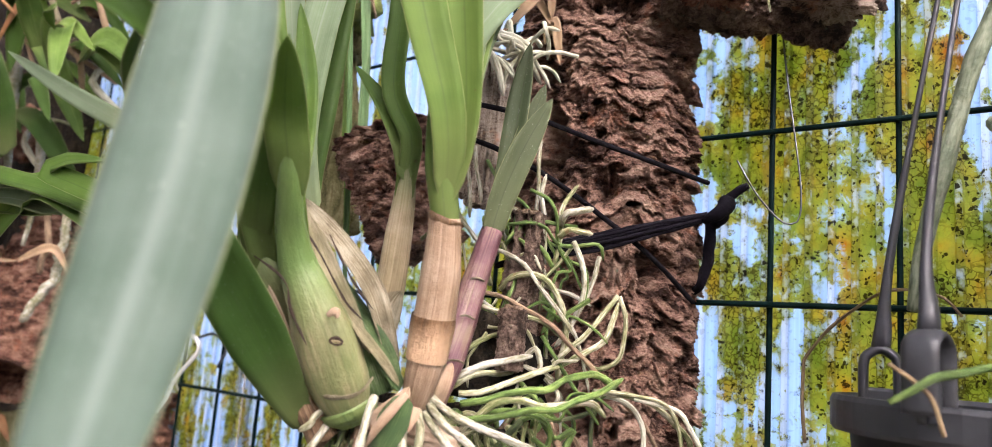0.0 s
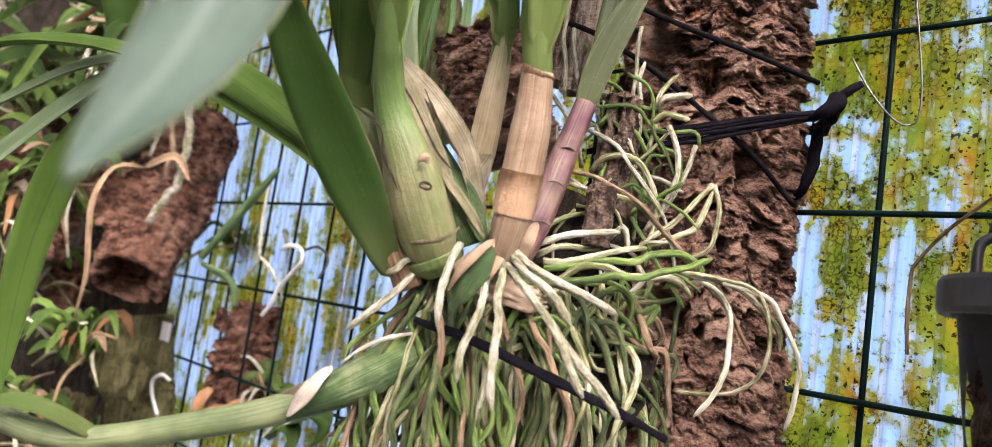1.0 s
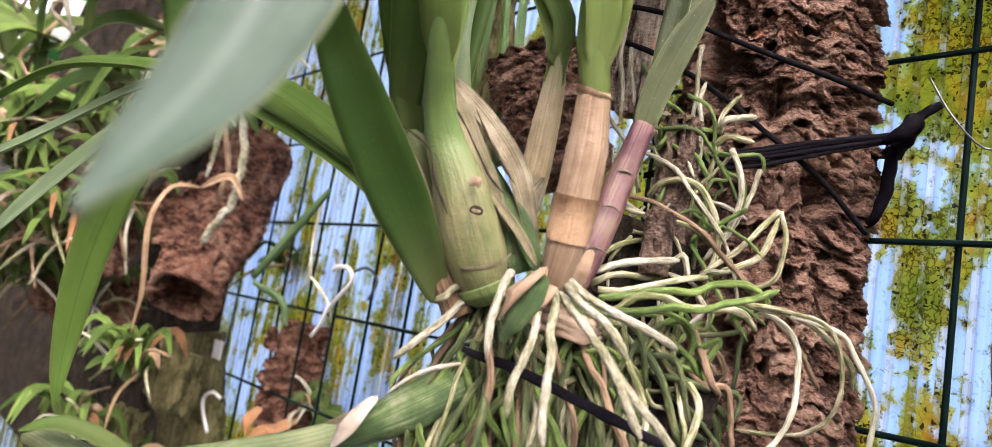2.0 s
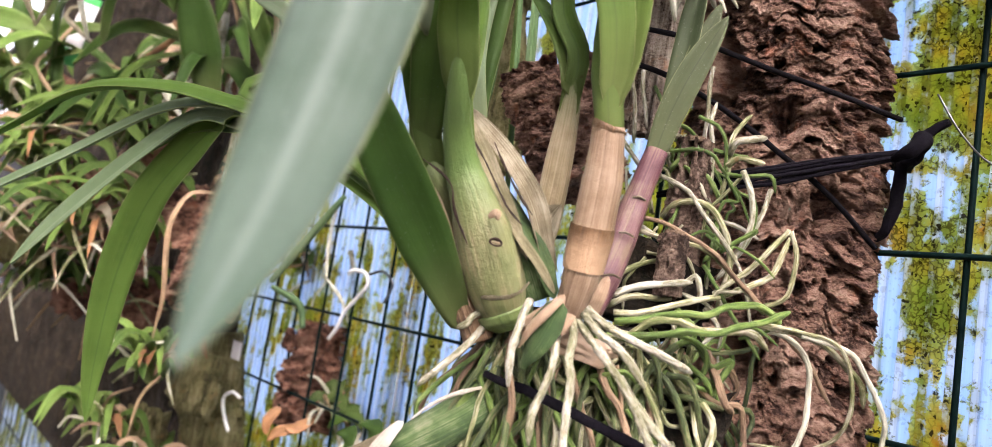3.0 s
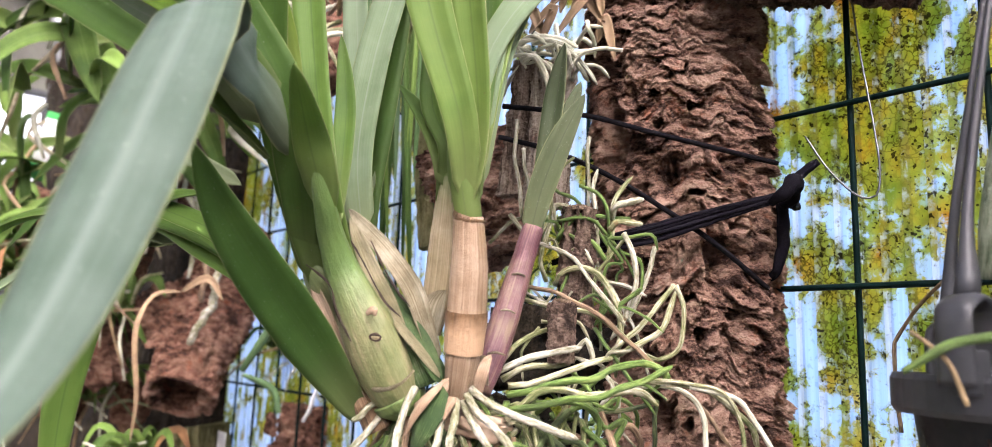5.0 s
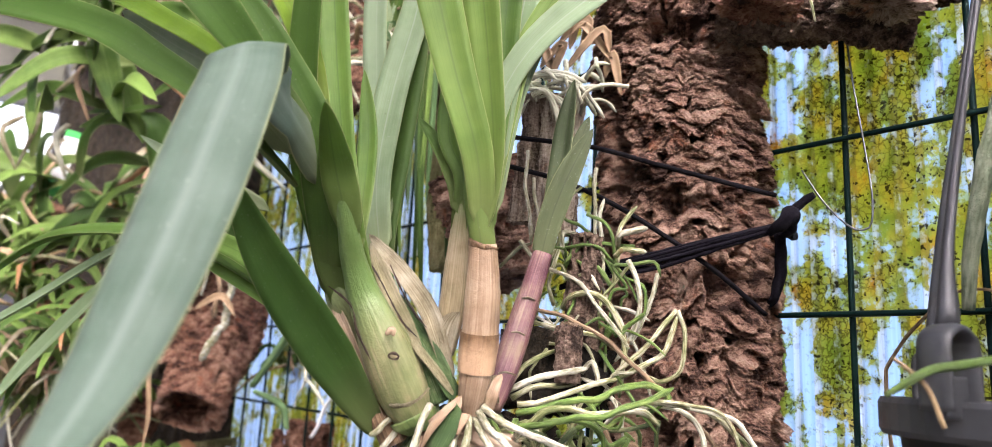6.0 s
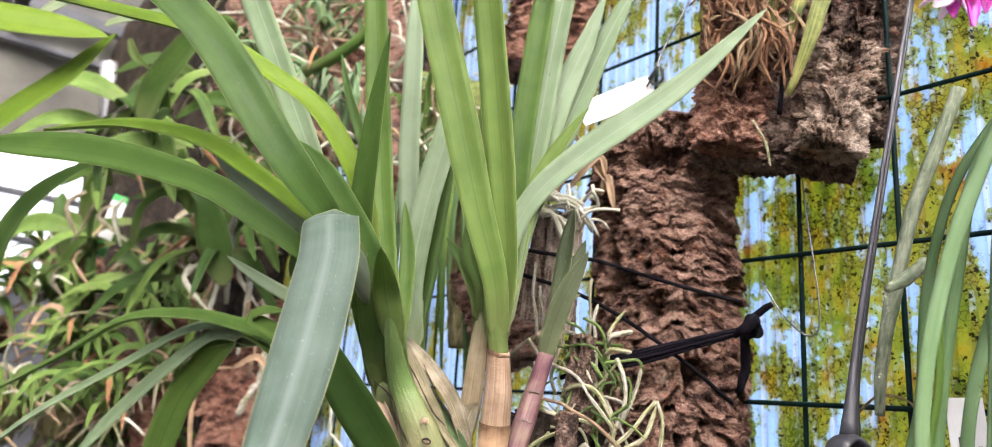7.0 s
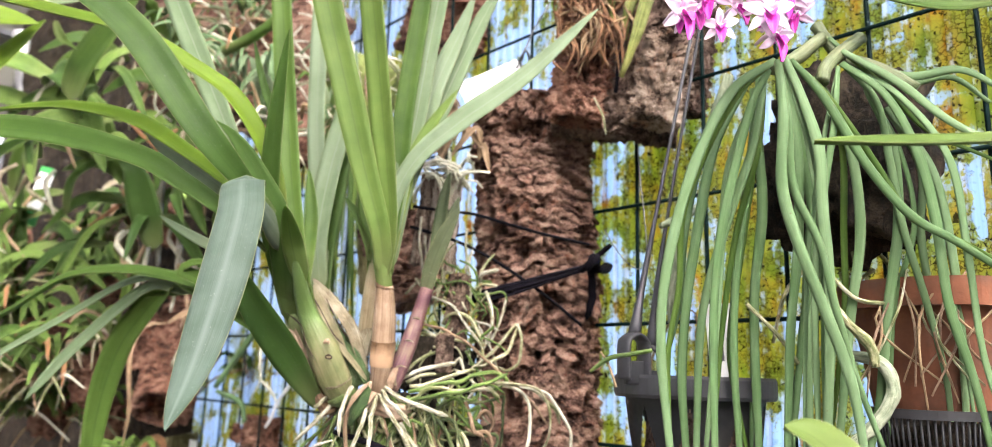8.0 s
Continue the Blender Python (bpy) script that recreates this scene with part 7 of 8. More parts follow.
# ---- along the wall beyond the orchid: bark mounts, plants, labels ----
olive = solid("mossy_board", bark_log((-0.1127, 0.5200, 1.3837), (-0.1494, 0.5600, 1.6039), 0.0135, 0.016, 40, 60, 41, 0.0012, 0.45, (0, -1, 0), 0.0, 0.04, 0.06), WOOD_OLIVE, "mossy olive wooden board behind drooping leaves", "board")
droop = thing("drooping_plant", (-0.1348, 0.5000, 1.5358), "plant with thin drooping grass-like leaves on a mossy board", "plant")
rng = random.Random(11)
for k in range(30):
    x = rng.uniform(-1, 1)
    top = Vector((-0.1374, 0.5050, 1.5494)) + Vector((x * 0.022, rng.uniform(-0.015, 0.015), rng.uniform(-0.03, 0.03)))
    drop = rng.uniform(0.10, 0.21)
    sway = rng.uniform(-0.012, 0.012)
    pts = (top, top + Vector((x * 0.008, -0.012, 0.008)), top + Vector((x * 0.016 + sway * 0.5, -0.012, -drop * 0.45)), top + Vector((x * 0.02 + sway, -0.006, -drop)))
    part("leaf", blade(pts, rng.uniform(0.0030, 0.0052), (0.2 * x, -1, 0.1), 0.4, 0.8, 0.4, 16, 0.0007), rng.choice((LEAF_HANGING, LEAF_DARK, LEAF_FAR)), droop)
for k in range(26):
    c = Vector((-0.1316, 0.5000, 1.5705)) + Vector((rng.uniform(-0.05, 0.04), rng.uniform(-0.02, 0.02), rng.uniform(-0.02, 0.06)))
    d = Vector((rng.uniform(-1, 1), rng.uniform(-0.5, 0.3), rng.uniform(-0.8, 0.8))).normalized()
    part("root", tube((c - d * 0.02, c + Vector((0, -0.006, 0)), c + d * 0.025), (0.0010, 0.0014, 0.0008), 6, 10, 1.0, (0, -1, 0), 0.2, 160, k), rng.choice((ROOT_GREY, ROOT_BROWN, ROOT_MIXED)), droop)
part("moss", lump((-0.1393, 0.5200, 1.5918), (0.040, 0.018, 0.05), 8, 0.35, 2.5, 0.1, 4), MOSS, droop, "mossy root clump")

# red-brown bark and rope loop high behind
bark_high = solid("cork_slab", bark_log((-0.0735, 0.6000, 1.6831), (-0.0514, 0.6200, 1.8650), 0.052, 0.05, 90, 130, 51, 0.006, 0.6, (0, -1, 0), 0.0, 0.009, 0.25), BARK_RED, "red-brown cork slab hung high on the mesh", "cork slab")
name_tag = thing("name_tag", (0.0236, 0.4200, 1.5703), "blank white plastic name tag wired to the log's head", "name tag")
tm = Matrix.Translation((0.0258, 0.4000, 1.5618)) @ Matrix.Rotation(radians(-28), 4, "Y") @ Matrix.Rotation(radians(12), 4, "Z")
part("plate", box_mesh(0.060, 0.0009, 0.0195, tm, 0.0003), TAG, name_tag)
part("tie_wire", tube([(0.0482, 0.4000, 1.5730), (0.0542, 0.4020, 1.5874), (0.0618, 0.4080, 1.6123), (0.0802, 0.4300, 1.6632), (0.0918, 0.4500, 1.7174)], (0.0009, 0.0009), 6, 20), STEEL, name_tag)
part("tie_wire", tube([(0.0492, 0.4000, 1.5785), (0.0571, 0.3970, 1.5880), (0.0595, 0.4000, 1.5780), (0.0516, 0.4030, 1.5768), (0.0551, 0.4050, 1.5943)], (0.0011, 0.0011), 6, 24), STEEL, name_tag)

# hollow cork tube with a white root
tube_log = thing("cork_tube", (-0.4620, 0.7421, 1.2468), "hollow cork tube hanging with plants, torn open end", "cork tube")
part("bark", bark_log((-0.4745, 0.7350, 1.2424), (-0.5050, 0.8780, 1.4330), 0.038, 0.048, 110, 200, 61, 0.004, 0.95, (0, -1, 0), 0.86, 0.009, 0.2), BARK_RED, tube_log)
drawn_root([(-0.4159, 0.6838, 1.4510), (-0.4057, 0.6823, 1.3925), (-0.4063, 0.6783, 1.3398), (-0.4282, 0.6795, 1.3016)], 0.0042, ROOT_WHITE, tube_log, "root", "thick white root", 1)
drawn_root([(-0.4416, 0.6917, 1.4368), (-0.4246, 0.6904, 1.3853), (-0.4280, 0.6946, 1.3462)], 0.0030, ROOT_BROWN, tube_log, "root", "", 2)
part("dead_leaf", blade([(-0.4369, 0.6716, 1.3562), (-0.4514, 0.6496, 1.3510), (-0.4605, 0.6412, 1.3244), (-0.4629, 0.6445, 1.2941), (-0.4669, 0.6598, 1.2463), (-0.4801, 0.6733, 1.2017)], 0.0058, (0.2, -1, 0.2), 0.6, 0.5, 0.5, 20), DEAD_TAN, tube_log, "tan withered leaf")
part("dead_leaf", blade([(-0.4369, 0.6716, 1.3562), (-0.4023, 0.6652, 1.3694), (-0.3866, 0.6703, 1.3476)], 0.008, (0.2, -1, 0.2), 0.6, 0.5, 0.5, 12), DEAD_TAN, tube_log)
chunk2 = solid("cork_piece", bark_log((-0.3731, 0.8543, 1.1081), (-0.3717, 0.8599, 1.2319), 0.044, 0.036, 90, 130, 71, 0.006, 0.8, (0, -1, 0), 0.0, 0.009, 0.3), BARK_RED, "red-brown flaking cork piece with withered leaves", "cork piece")
flakes(chunk2, (-0.3731, 0.8543, 1.1081), (-0.3717, 0.8599, 1.2319), 0.042, 14, 8, BARK_RED)
flakes(tube_log, (-0.4780, 0.7520, 1.2650), (-0.4880, 0.7990, 1.3280), 0.041, 12, 9, BARK_RED)
for k, pts in enumerate(([(-0.3841, 0.7879, 1.1373), (-0.3904, 0.7784, 1.1234), (-0.3924, 0.7802, 1.1059)], [(-0.3568, 0.7945, 1.1180), (-0.3783, 0.7817, 1.1118), (-0.3900, 0.7813, 1.0995)], [(-0.3449, 0.7948, 1.1305), (-0.3589, 0.7838, 1.1187), (-0.3727, 0.7816, 1.1197)])):
    solid("fallen_leaf", blade(pts, 0.013, (0, -1, 0.3), 0.4, 0.6, 0.5, 12), DEAD_LEAF, "curled orange dead leaf caught on the cork piece", "dead leaf", "dead leaves on the cork")
moss_board = solid("mossy_board", bark_log((-0.5068, 0.8875, 0.9978), (-0.5424, 0.8785, 1.1945), 0.042, 0.042, 50, 80, 81, 0.003, 0.5, (0, -1, 0), 0.0, 0.012, 0.1), WOOD_OLIVE, "mossy wooden board under the cork tube", "board")


def tufted(name, base, count, length, width, seed, mats, label, spread=0.7, droop=0.5, category="plant", up=0.6, stems=0):
    """A small leafy plant: strap leaves from one crown, some withered, and a few thin stems."""
    base = Vector(base)
    r = random.Random(seed)
    ob = thing(name, base, label, category, "plants on the wall")
    length, width = length * 0.9, width * 0.78
    for k in range(int(count * 1.5)):
        a = r.uniform(0, 2 * math.pi)
        d = Vector((math.cos(a), math.sin(a) * 0.8 - 0.25, 0)) * r.uniform(0.35, 1) * spread
        L = length * r.uniform(0.55, 1.1)
        rise = up * r.uniform(0.5, 1.2)
        s = base + Vector((r.uniform(-1, 1), r.uniform(-1, 1), r.uniform(-1, 1))) * length * 0.14
        pts = (s, s + d * L * 0.35 + Vector((0, 0, rise * L * 0.5)), s + d * L * 0.8 + Vector((0, 0, rise * L * (0.75 - 0.3 * droop))), s + d * L * 1.15 + Vector((0, 0, rise * L * (0.8 - 1.3 * droop))))
        part("leaf", blade(pts, width * r.uniform(0.7, 1.2), (-d.x * 0.4, -0.7, 0.6), 0.3, 0.5, 0.5, 12, 0.0009), r.choice(mats) if r.random() > 0.15 else r.choice((DEAD_TAN, DEAD_LEAF, SHEATH)), ob)
    for k in range(stems):
        s = base + Vector((r.uniform(-1, 1), r.uniform(-0.5, 0.5), r.uniform(-0.5, 0.5))) * length * 0.3
        e = s + Vector((r.uniform(-1, 1), r.uniform(-0.6, 0.2), r.uniform(-1.0, 0.6))) * length * 0.8
        part("stem", tube((s, (s + e) / 2 + Vector((0, -0.01, 0.01)), e), (0.0022, 0.0022, 0.0012), 6, 10, 1.0, (0, -1, 0), 0.2, 120, k), r.choice((ROOT_BROWN, ROOT_GREY, TWIG, ROOT_MIXED)), ob)
    return ob


GREENS = (LEAF_FAR, LEAF_FAR, LEAF, LEAF_BRIGHT)
plants = (
    ((-0.5352, 0.7625, 1.1520), 16, 0.10, 0.016, (LEAF_BRIGHT, LEAF_FAR), 0.8, 0.4, 0.9),
    ((-0.7255, 0.8645, 1.3270), 14, 0.16, 0.018, GREENS, 0.8, 0.7, 0.6),
    ((-0.7466, 0.9251, 1.2202), 16, 0.14, 0.012, GREENS, 0.8, 0.6, 0.6),
    ((-0.6231, 0.8098, 1.0683), 14, 0.12, 0.014, GREENS, 0.8, 0.6, 0.6),
    ((-0.2744, 0.8068, 1.1223), 10, 0.07, 0.022, (LEAF_DARK, LEAF), 0.8, 0.6, 0.5),
    ((-0.3352, 0.8150, 1.1444), 8, 0.06, 0.02, (LEAF_DARK, LEAF), 0.8, 0.6, 0.5),
    ((-0.8581, 0.7879, 1.4439), 22, 0.16, 0.016, GREENS, 0.9, 0.6, 0.6),
    ((-0.7535, 0.7819, 1.3644), 22, 0.15, 0.014, GREENS, 0.9, 0.6, 0.6),
    ((-0.7014, 0.8322, 1.4276), 20, 0.14, 0.018, GREENS, 0.9, 0.5, 0.7),
    ((-0.7889, 0.7386, 1.2908), 20, 0.15, 0.012, GREENS, 0.9, 0.7, 0.6),
    ((-0.6716, 0.7686, 1.2909), 20, 0.15, 0.014, GREENS, 0.9, 0.7, 0.6),
    ((-0.5969, 0.7735, 1.3464), 14, 0.12, 0.016, GREENS, 0.9, 0.6, 0.6),
    ((-0.7523, 0.9050, 1.5077), 16, 0.14, 0.020, GREENS, 0.9, 0.6, 0.5),
    ((-0.6724, 0.9137, 1.5535), 14, 0.15, 0.020, (LEAF_DARK, LEAF_FAR), 0.8, 0.8, 0.5),
    ((-1.0361, 0.9867, 1.5277), 16, 0.16, 0.020, GREENS, 0.9, 0.6, 0.5),
    ((-0.4640, 0.6569, 1.7256), 12, 0.12, 0.012, (LEAF_HANGING, LEAF_PALE, LEAF_DARK), 0.9, 0.5, 0.7),
    ((-0.3361, 0.6016, 1.6540), 14, 0.11, 0.009, (LEAF_HANGING, LEAF_PALE), 0.8, 0.5, 0.9),
    ((-0.2501, 0.5359, 1.5815), 12, 0.11, 0.010, (LEAF_PALE, LEAF_HANGING), 0.5, 0.3, 1.2),
    ((-0.1759, 0.5065, 1.5629), 10, 0.11, 0.011, (LEAF_PALE, LEAF), 0.4, 0.2, 1.3),
    ((-0.3691, 0.6672, 1.7801), 14, 0.14, 0.008, (LEAF_HANGING, LEAF_PALE, LEAF_FAR), 0.9, 0.6, 0.6),
    ((-0.9865, 0.7692, 1.3887), 20, 0.16, 0.016, GREENS, 0.9, 0.6, 0.6),
    ((-0.8725, 0.7187, 1.2848), 20, 0.16, 0.014, GREENS, 0.9, 0.6, 0.6),
    ((-0.8087, 0.8632, 1.2299), 18, 0.16, 0.014, GREENS, 0.9, 0.6, 0.6),
    ((-0.5557, 0.8269, 1.0141), 14, 0.12, 0.014, GREENS, 0.9, 0.6, 0.6),
    ((-0.4411, 0.9127, 1.2955), 8, 0.10, 0.012, (LEAF_DARK, LEAF_FAR), 0.7, 0.5, 0.8),
)
for k, (base, count, length, width, mats, spread, dr, up) in enumerate(plants):
    pale = LEAF_PALE in mats
    tufted("wall_plant", base, count, length, width, 500 + k, mats, "small orchid with narrow grey-green leaves and pale roots" if pale else "tufted orchid with mid green strap leaves and dry stems", spread, dr, "plant", up, 9)
    b_ = Vector(base)
    solid("cork_mount", lump(b_ + WALL_N * 0.05 + Vector((0, 0, -0.01)), (0.028, 0.016, 0.036), 90 + k, 0.35, 2.3, 0.3 * math.sin(k), 4), BARK_RED if k % 3 else WOOD_OLIVE, "dark cork piece behind a tufted plant" if k % 3 else "mossy wood piece behind a tufted plant", "cork mount", "mounts on the wall")

# pale tangled roots high on the wall
grey_mass = thing("root_tangle", (-0.3844, 0.6778, 1.7234), "tangle of thin pale grey roots and dead leaves on the wall", "roots")
rng = random.Random(31)
for k in range(90):
    c = Vector((-0.3766, 0.6756, 1.7399)) + Vector((rng.uniform(-0.16, 0.13), rng.uniform(-0.04, 0.05), rng.uniform(-0.11, 0.13)))
    d = Vector((rng.uniform(-1, 1), rng.uniform(-0.5, 0.3), rng.uniform(-0.8, 0.8))).normalized() * rng.uniform(0.02, 0.05)
    part("root", tube((c - d, c + Vector((rng.uniform(-0.01, 0.01), -0.01, rng.uniform(-0.01, 0.01))), c + d), (0.0012, 0.0020, 0.0010), 6, 10, 1.0, (0, -1, 0), 0.2, 120, k), rng.choice((ROOT_GREY, ROOT_GREY, ROOT_MIXED, ROOT_BROWN, LEAF_PALE)), grey_mass)
part("moss", lump((-0.4097, 0.7339, 1.7698), (0.15, 0.04, 0.13), 33, 0.3, 2.3, 0, 5), BARK, grey_mass, "dark brown fibrous backing")
part("cane", tube([(-0.3259, 0.5467, 1.6709), (-0.2926, 0.5503, 1.6900), (-0.2660, 0.5515, 1.7120), (-0.2462, 0.5493, 1.7401)], (0.006, 0.0065, 0.006, 0.005), 10, 20, 1.0, (0, -1, 0), 0.1, 60, 2, 0.06, 0.03), LEAF, grey_mass, "green cane")

# large glossy leaves of an orchid beside the path
glossy = thing("glossy_orchid", (-0.5632, 0.4776, 1.4963), "orchid with broad glossy bright green leaves", "orchid")
for pts, w, mat in (
    ([(-0.5481, 0.3110, 1.6217), (-0.4962, 0.3246, 1.6203), (-0.4526, 0.3463, 1.6208), (-0.4116, 0.3671, 1.6220)], 0.042, LEAF_LIME),
    ([(-0.4969, 0.3330, 1.5045), (-0.4746, 0.3497, 1.5442), (-0.4444, 0.3679, 1.5865), (-0.4126, 0.3754, 1.6302)], 0.034, LEAF_LIME),
    ([(-0.5354, 0.4275, 1.3466), (-0.5251, 0.4101, 1.4245), (-0.4980, 0.4038, 1.4760), (-0.4677, 0.4130, 1.5117), (-0.4398, 0.4168, 1.5249)], 0.030, LEAF),
    ([(-0.4960, 0.5200, 1.6052), (-0.4796, 0.5145, 1.6432), (-0.4466, 0.5112, 1.6889), (-0.4169, 0.5088, 1.7278)], 0.052, LEAF),
    ([(-0.5220, 0.4687, 1.6965), (-0.4992, 0.4724, 1.7046), (-0.4601, 0.4800, 1.7140), (-0.4342, 0.4811, 1.7354)], 0.020, LEAF_PALE),
    ([(-0.5396, 0.4063, 1.6730), (-0.5097, 0.4096, 1.6902), (-0.4858, 0.4091, 1.7160)], 0.03, LEAF_PALE),
    ([(-0.4957, 0.4782, 1.6854), (-0.4890, 0.4849, 1.6663), (-0.4795, 0.4999, 1.6586)], 0.010, LEAF),
    ([(-0.4671, 0.6725, 1.4548), (-0.4789, 0.6561, 1.5065), (-0.4907, 0.6418, 1.5508), (-0.5097, 0.6334, 1.5644)], 0.040, LEAF_DARK),
    ([(-0.5767, 0.6348, 1.4920), (-0.5659, 0.6258, 1.5378), (-0.5322, 0.6280, 1.5628), (-0.4872, 0.6368, 1.5736)], 0.016, LEAF),
    ([(-0.5806, 0.3938, 1.5981), (-0.6105, 0.4243, 1.5327), (-0.6317, 0.4726, 1.4476)], 0.035, LEAF_LIME),
):
    part("leaf", blade(pts, w, (0.1, -0.85, 0.5), 0.25, 0.5, 0.55, 22), mat, glossy)

# broad-leaved plants and withered bits that fill the shade behind
rng = random.Random(19)
for k, (c, count, L, w) in enumerate((((-0.5671, 0.6154, 1.6198), 16, 0.13, 0.034), ((-0.4880, 0.6498, 1.6812), 12, 0.11, 0.026), ((-0.7947, 0.7993, 1.5194), 14, 0.13, 0.03), ((-0.4157, 0.6604, 1.5692), 12, 0.10, 0.022), ((-0.5024, 0.7095, 1.5032), 12, 0.11, 0.022))):
    c = Vector(c)
    ob_ = thing("broad_leaf_plant", c, "shaded orchid with broad drooping green leaves", "plant", "plants on the wall")
    for i in range(count):
        s_ = c + Vector((rng.uniform(-1, 1), rng.uniform(-0.4, 0.4), rng.uniform(-1, 1))) * L * 0.5
        d = Vector((rng.uniform(-1, 1), rng.uniform(-0.5, 0.1), rng.uniform(-0.9, 0.6))).normalized() * L
        part("leaf", blade((s_, s_ + d * 0.5 + Vector((0, -0.01, 0.012)), s_ + d + Vector((0, 0, -0.02))), w * rng.uniform(0.5, 1.1), (rng.uniform(-0.4, 0.4), -1, rng.uniform(0, 0.8)), 0.3, 0.4, 0.6, 14), rng.choice((LEAF, LEAF_DARK, LEAF_FAR, LEAF_BRIGHT)), ob_)
    for i in range(7):
        s_ = c + Vector((rng.uniform(-1, 1), rng.uniform(-0.3, 0.1), rng.uniform(-1, 1))) * L * 0.6
        part("dry_bit", tube((s_, s_ + Vector((rng.uniform(-0.02, 0.02), -0.01, -0.02)), s_ + Vector((rng.uniform(-0.05, 0.05), 0, -0.06))), (0.003, 0.0035, 0.0015), 7, 8, 0.6, (0, -1, 0), 0.3, 60, i), rng.choice((DEAD_LEAF, DEAD_TAN, ROOT_GREY, SHEATH)), ob_)

marker = thing("plant_label", (-0.7934, 0.8347, 1.5334), "green and white plastic label stuck among the plants", "plant label")
mm = Matrix.Translation((-0.7909, 0.8259, 1.5701)) @ Matrix.Rotation(radians(14), 4, "Y")
part("plate", box_mesh(0.028, 0.0012, 0.070, mm, 0.0004), TAG, marker)
part("green_end", box_mesh(0.0285, 0.0016, 0.022, mm @ Matrix.Translation((0, 0, -0.042)), 0.0004), TAG_GREEN, marker)
part("green_end", box_mesh(0.0285, 0.0016, 0.010, mm @ Matrix.Translation((0, 0, 0.040)), 0.0004), TAG_GREEN, marker)
stake = solid("label_stake", tube([(-0.8150, 0.8197, 1.5702), (-0.8452, 0.8079, 1.5445), (-0.8653, 0.7987, 1.5189)], (0.0035, 0.0035), 8, 6), ALUMINIUM, "thin pale metal rod among the plants", "rod")
for pts, r in (([(-0.4861, 0.6944, 1.5575), (-0.4919, 0.7073, 1.5016), (-0.4944, 0.7230, 1.4379)], 0.005), ([(-0.4582, 0.6951, 1.4996), (-0.4540, 0.7041, 1.4688), (-0.4612, 0.7184, 1.4062), (-0.4628, 0.7156, 1.3742)], 0.004), ([(-0.3599, 0.8504, 1.3255), (-0.3426, 0.8473, 1.2895), (-0.3209, 0.8455, 1.2478)], 0.004), ([(-0.4735, 0.8439, 1.4014), (-0.4675, 0.8494, 1.3635), (-0.4563, 0.8537, 1.3421)], 0.003)):
    solid("aerial_root", tube(pts, (r, r * 1.1, r * 0.9, r * 0.5), 8, 16, 1.0, (0, -1, 0), 0.2, 100, 1), ROOT_WHITE, "thick pale aerial root hanging down", "root", "hanging roots")
for pts, r in (([(-0.3000, 0.6709, 1.3701), (-0.3388, 0.6904, 1.3269), (-0.3819, 0.7101, 1.2775)], 0.0045), ([(-0.3914, 0.7298, 1.2712), (-0.3595, 0.7364, 1.2571), (-0.3523, 0.7406, 1.2320)], 0.004)):
    solid("green_stalk", tube(pts, (r * 0.6, r, r, r * 0.8), 8, 16), LEAF_HANGING, "thin green stalk leaning across the wall", "stalk", "stalks")
for k, pts in enumerate(([(-0.2847, 0.7277, 1.2985), (-0.2611, 0.7074, 1.3036), (-0.2443, 0.6947, 1.2926), (-0.2533, 0.7040, 1.2732)], [(-0.6398, 0.9953, 1.3748), (-0.6103, 0.9705, 1.3789), (-0.5858, 0.9521, 1.3652), (-0.5984, 0.9641, 1.3473)])):
    solid("wire_hook", tube(pts, (0.0015, 0.0015), 6, 20), STEEL, "small bent wire hook on the mesh", "wire hook", "hooks")
for pts in ([(-0.2956, 0.7046, 1.2958), (-0.2891, 0.6997, 1.3006), (-0.2707, 0.6859, 1.2993), (-0.2643, 0.6810, 1.2887), (-0.2756, 0.6895, 1.2754), (-0.2921, 0.7019, 1.2580), (-0.2994, 0.7074, 1.2414), (-0.3099, 0.7154, 1.2285)],
            [(-0.4699, 0.8359, 1.0883), (-0.4907, 0.8516, 1.1093), (-0.4934, 0.8536, 1.1238), (-0.4756, 0.8402, 1.1337), (-0.4570, 0.8262, 1.1318)]):
    solid("plastic_hook", tube(pts, (0.0022, 0.0022), 8, 26), TAG, "bent pale plastic hook on the wire mesh", "hook", "pale hooks")
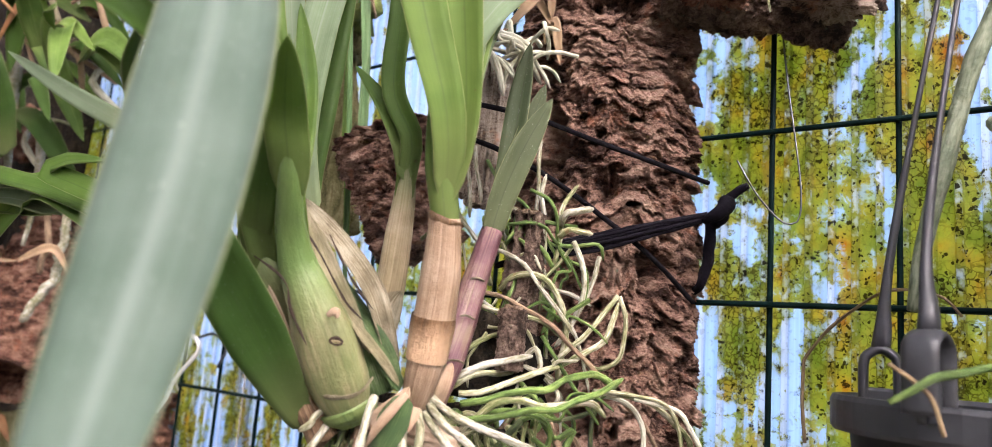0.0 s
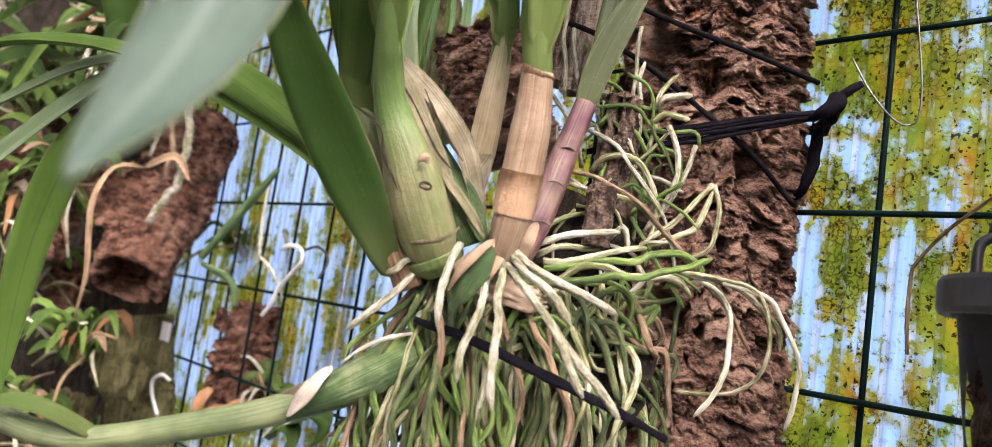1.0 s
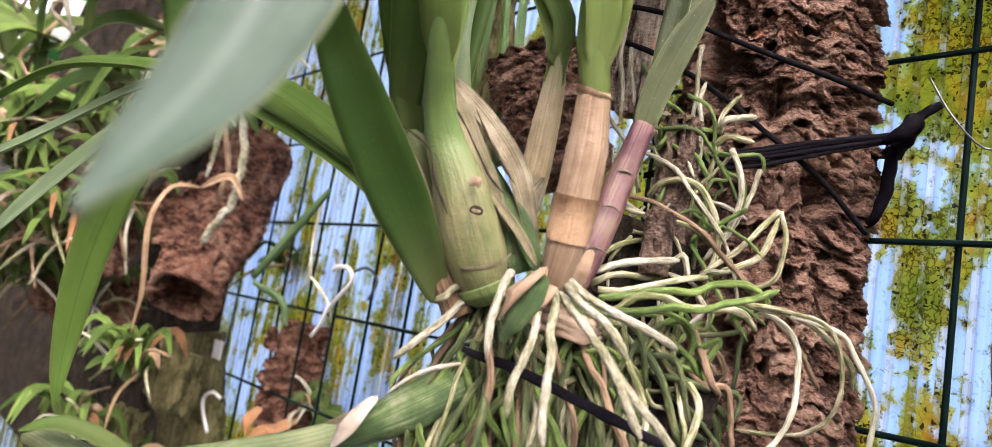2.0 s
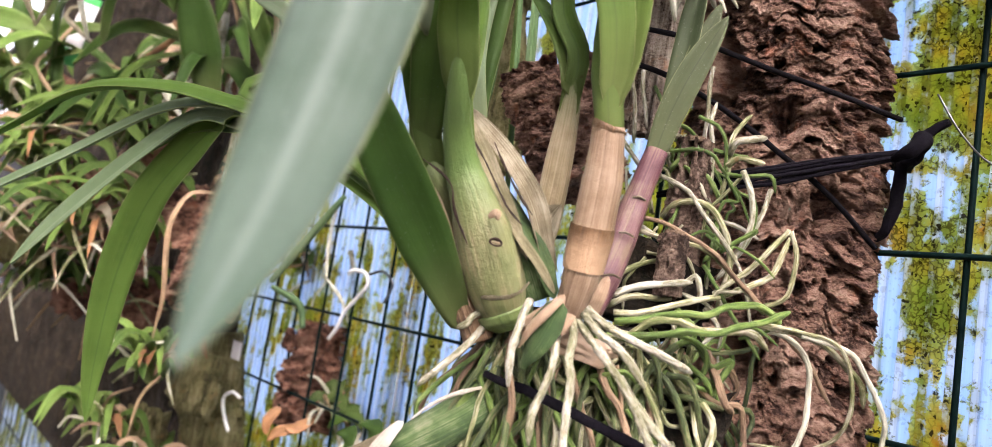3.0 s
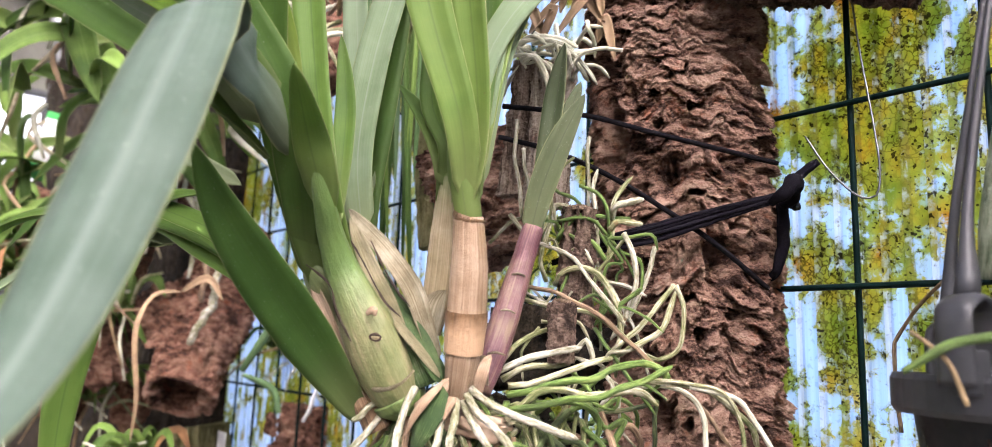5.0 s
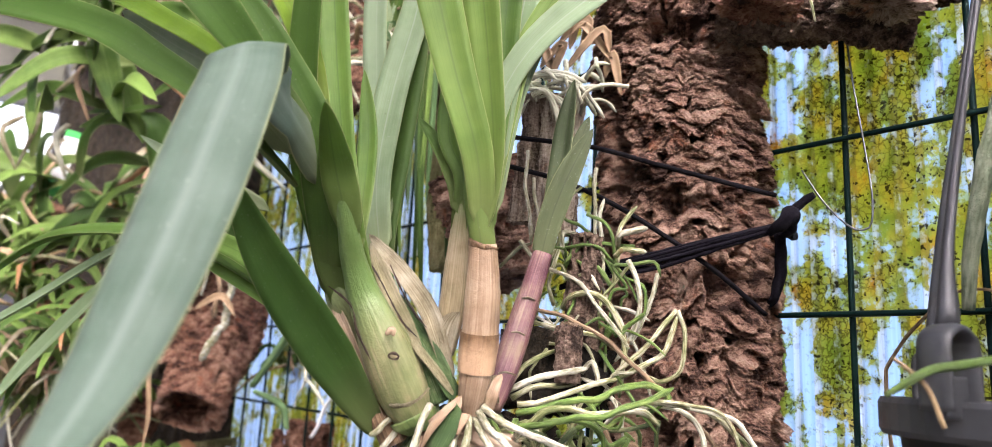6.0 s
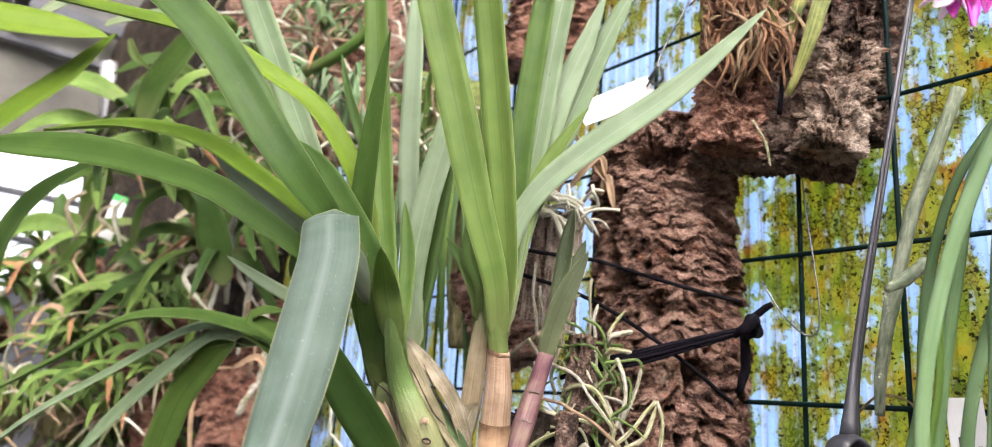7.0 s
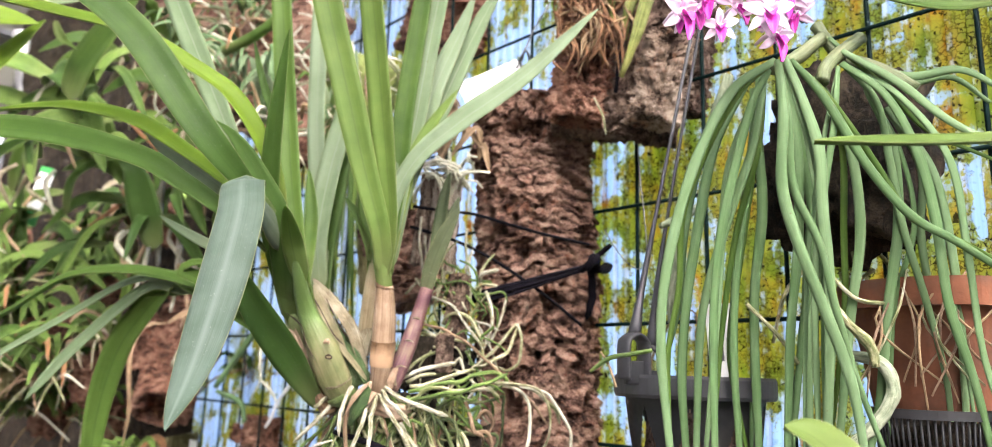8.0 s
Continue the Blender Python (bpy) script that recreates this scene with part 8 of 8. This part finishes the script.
for pts in ([(-0.3387, 0.7434, 1.3652), (-0.3417, 0.7456, 1.3376), (-0.3399, 0.7443, 1.3090), (-0.3368, 0.7419, 1.2834), (-0.3498, 0.7517, 1.2674), (-0.3528, 0.7539, 1.2548)],
            [(-0.3335, 0.7394, 1.2870), (-0.3132, 0.7241, 1.2755), (-0.2973, 0.7121, 1.2622), (-0.2878, 0.7050, 1.2493)]):
    solid("aerial_root", tube(pts, (0.0016, 0.0022, 0.0018, 0.0010), 8, 20, 1.0, (0, -1, 0), 0.25, 100, 4), ROOT_GREY, "thin pale aerial root hanging on the mesh", "root", "hanging roots")
back_tag = solid("name_tag", box_mesh(0.026, 0.001, 0.022, Matrix.Translation((-0.4791, 0.8366, 1.1843)) @ E_ROT, 0.0003), TAG, "small white plastic tag behind the cork tube", "name tag")
low_plant = thing("broad_leaf_plant", (-0.2251, 0.6577, 1.1315), "small plant with rounded dark green leaves low on the wall", "plant", "plants on the wall")
for k, pts in enumerate(([(-0.2501, 0.6515, 1.1289), (-0.2315, 0.6062, 1.1568), (-0.2319, 0.6253, 1.1671)], [(-0.2201, 0.6289, 1.1477), (-0.2036, 0.5852, 1.1716), (-0.2046, 0.6047, 1.1800)], [(-0.1975, 0.6119, 1.1340), (-0.1825, 0.5693, 1.1613), (-0.1815, 0.5873, 1.1715)], [(-0.2329, 0.6386, 1.1159), (-0.2156, 0.5942, 1.1432), (-0.2163, 0.6135, 1.1517)])):
    part("leaf", blade(pts, 0.026 + 0.003 * (k % 2), (0.1, -0.8, 0.5), 0.25, 0.4, 0.6, 16), LEAF_DARK, low_plant)
bench = thing("bench", at_wall(-1.9, 1.2, 0), "dark slatted metal bench far behind the plants", "bench")
for k in range(9):
    part("slat", placed_box(1.1, 0.05, 0.02, -1.9, 0.8 + 0.08 * k, 0.98), FRAME, bench)
for u in (-2.4, -1.4):
    for d in (0.82, 1.42):
        part("leg", placed_box(0.04, 0.04, 0.97, u, d, 0.485), FRAME, bench)
for k in range(4):
    part("pipe", tube((at_wall(-2.5, 0.5 + 0.25 * k, 1.9 - 0.1 * k), at_wall(-1.9, 0.5 + 0.25 * k, 1.75)), (0.012, 0.012), 8, 4), ALUMINIUM, wall_end)
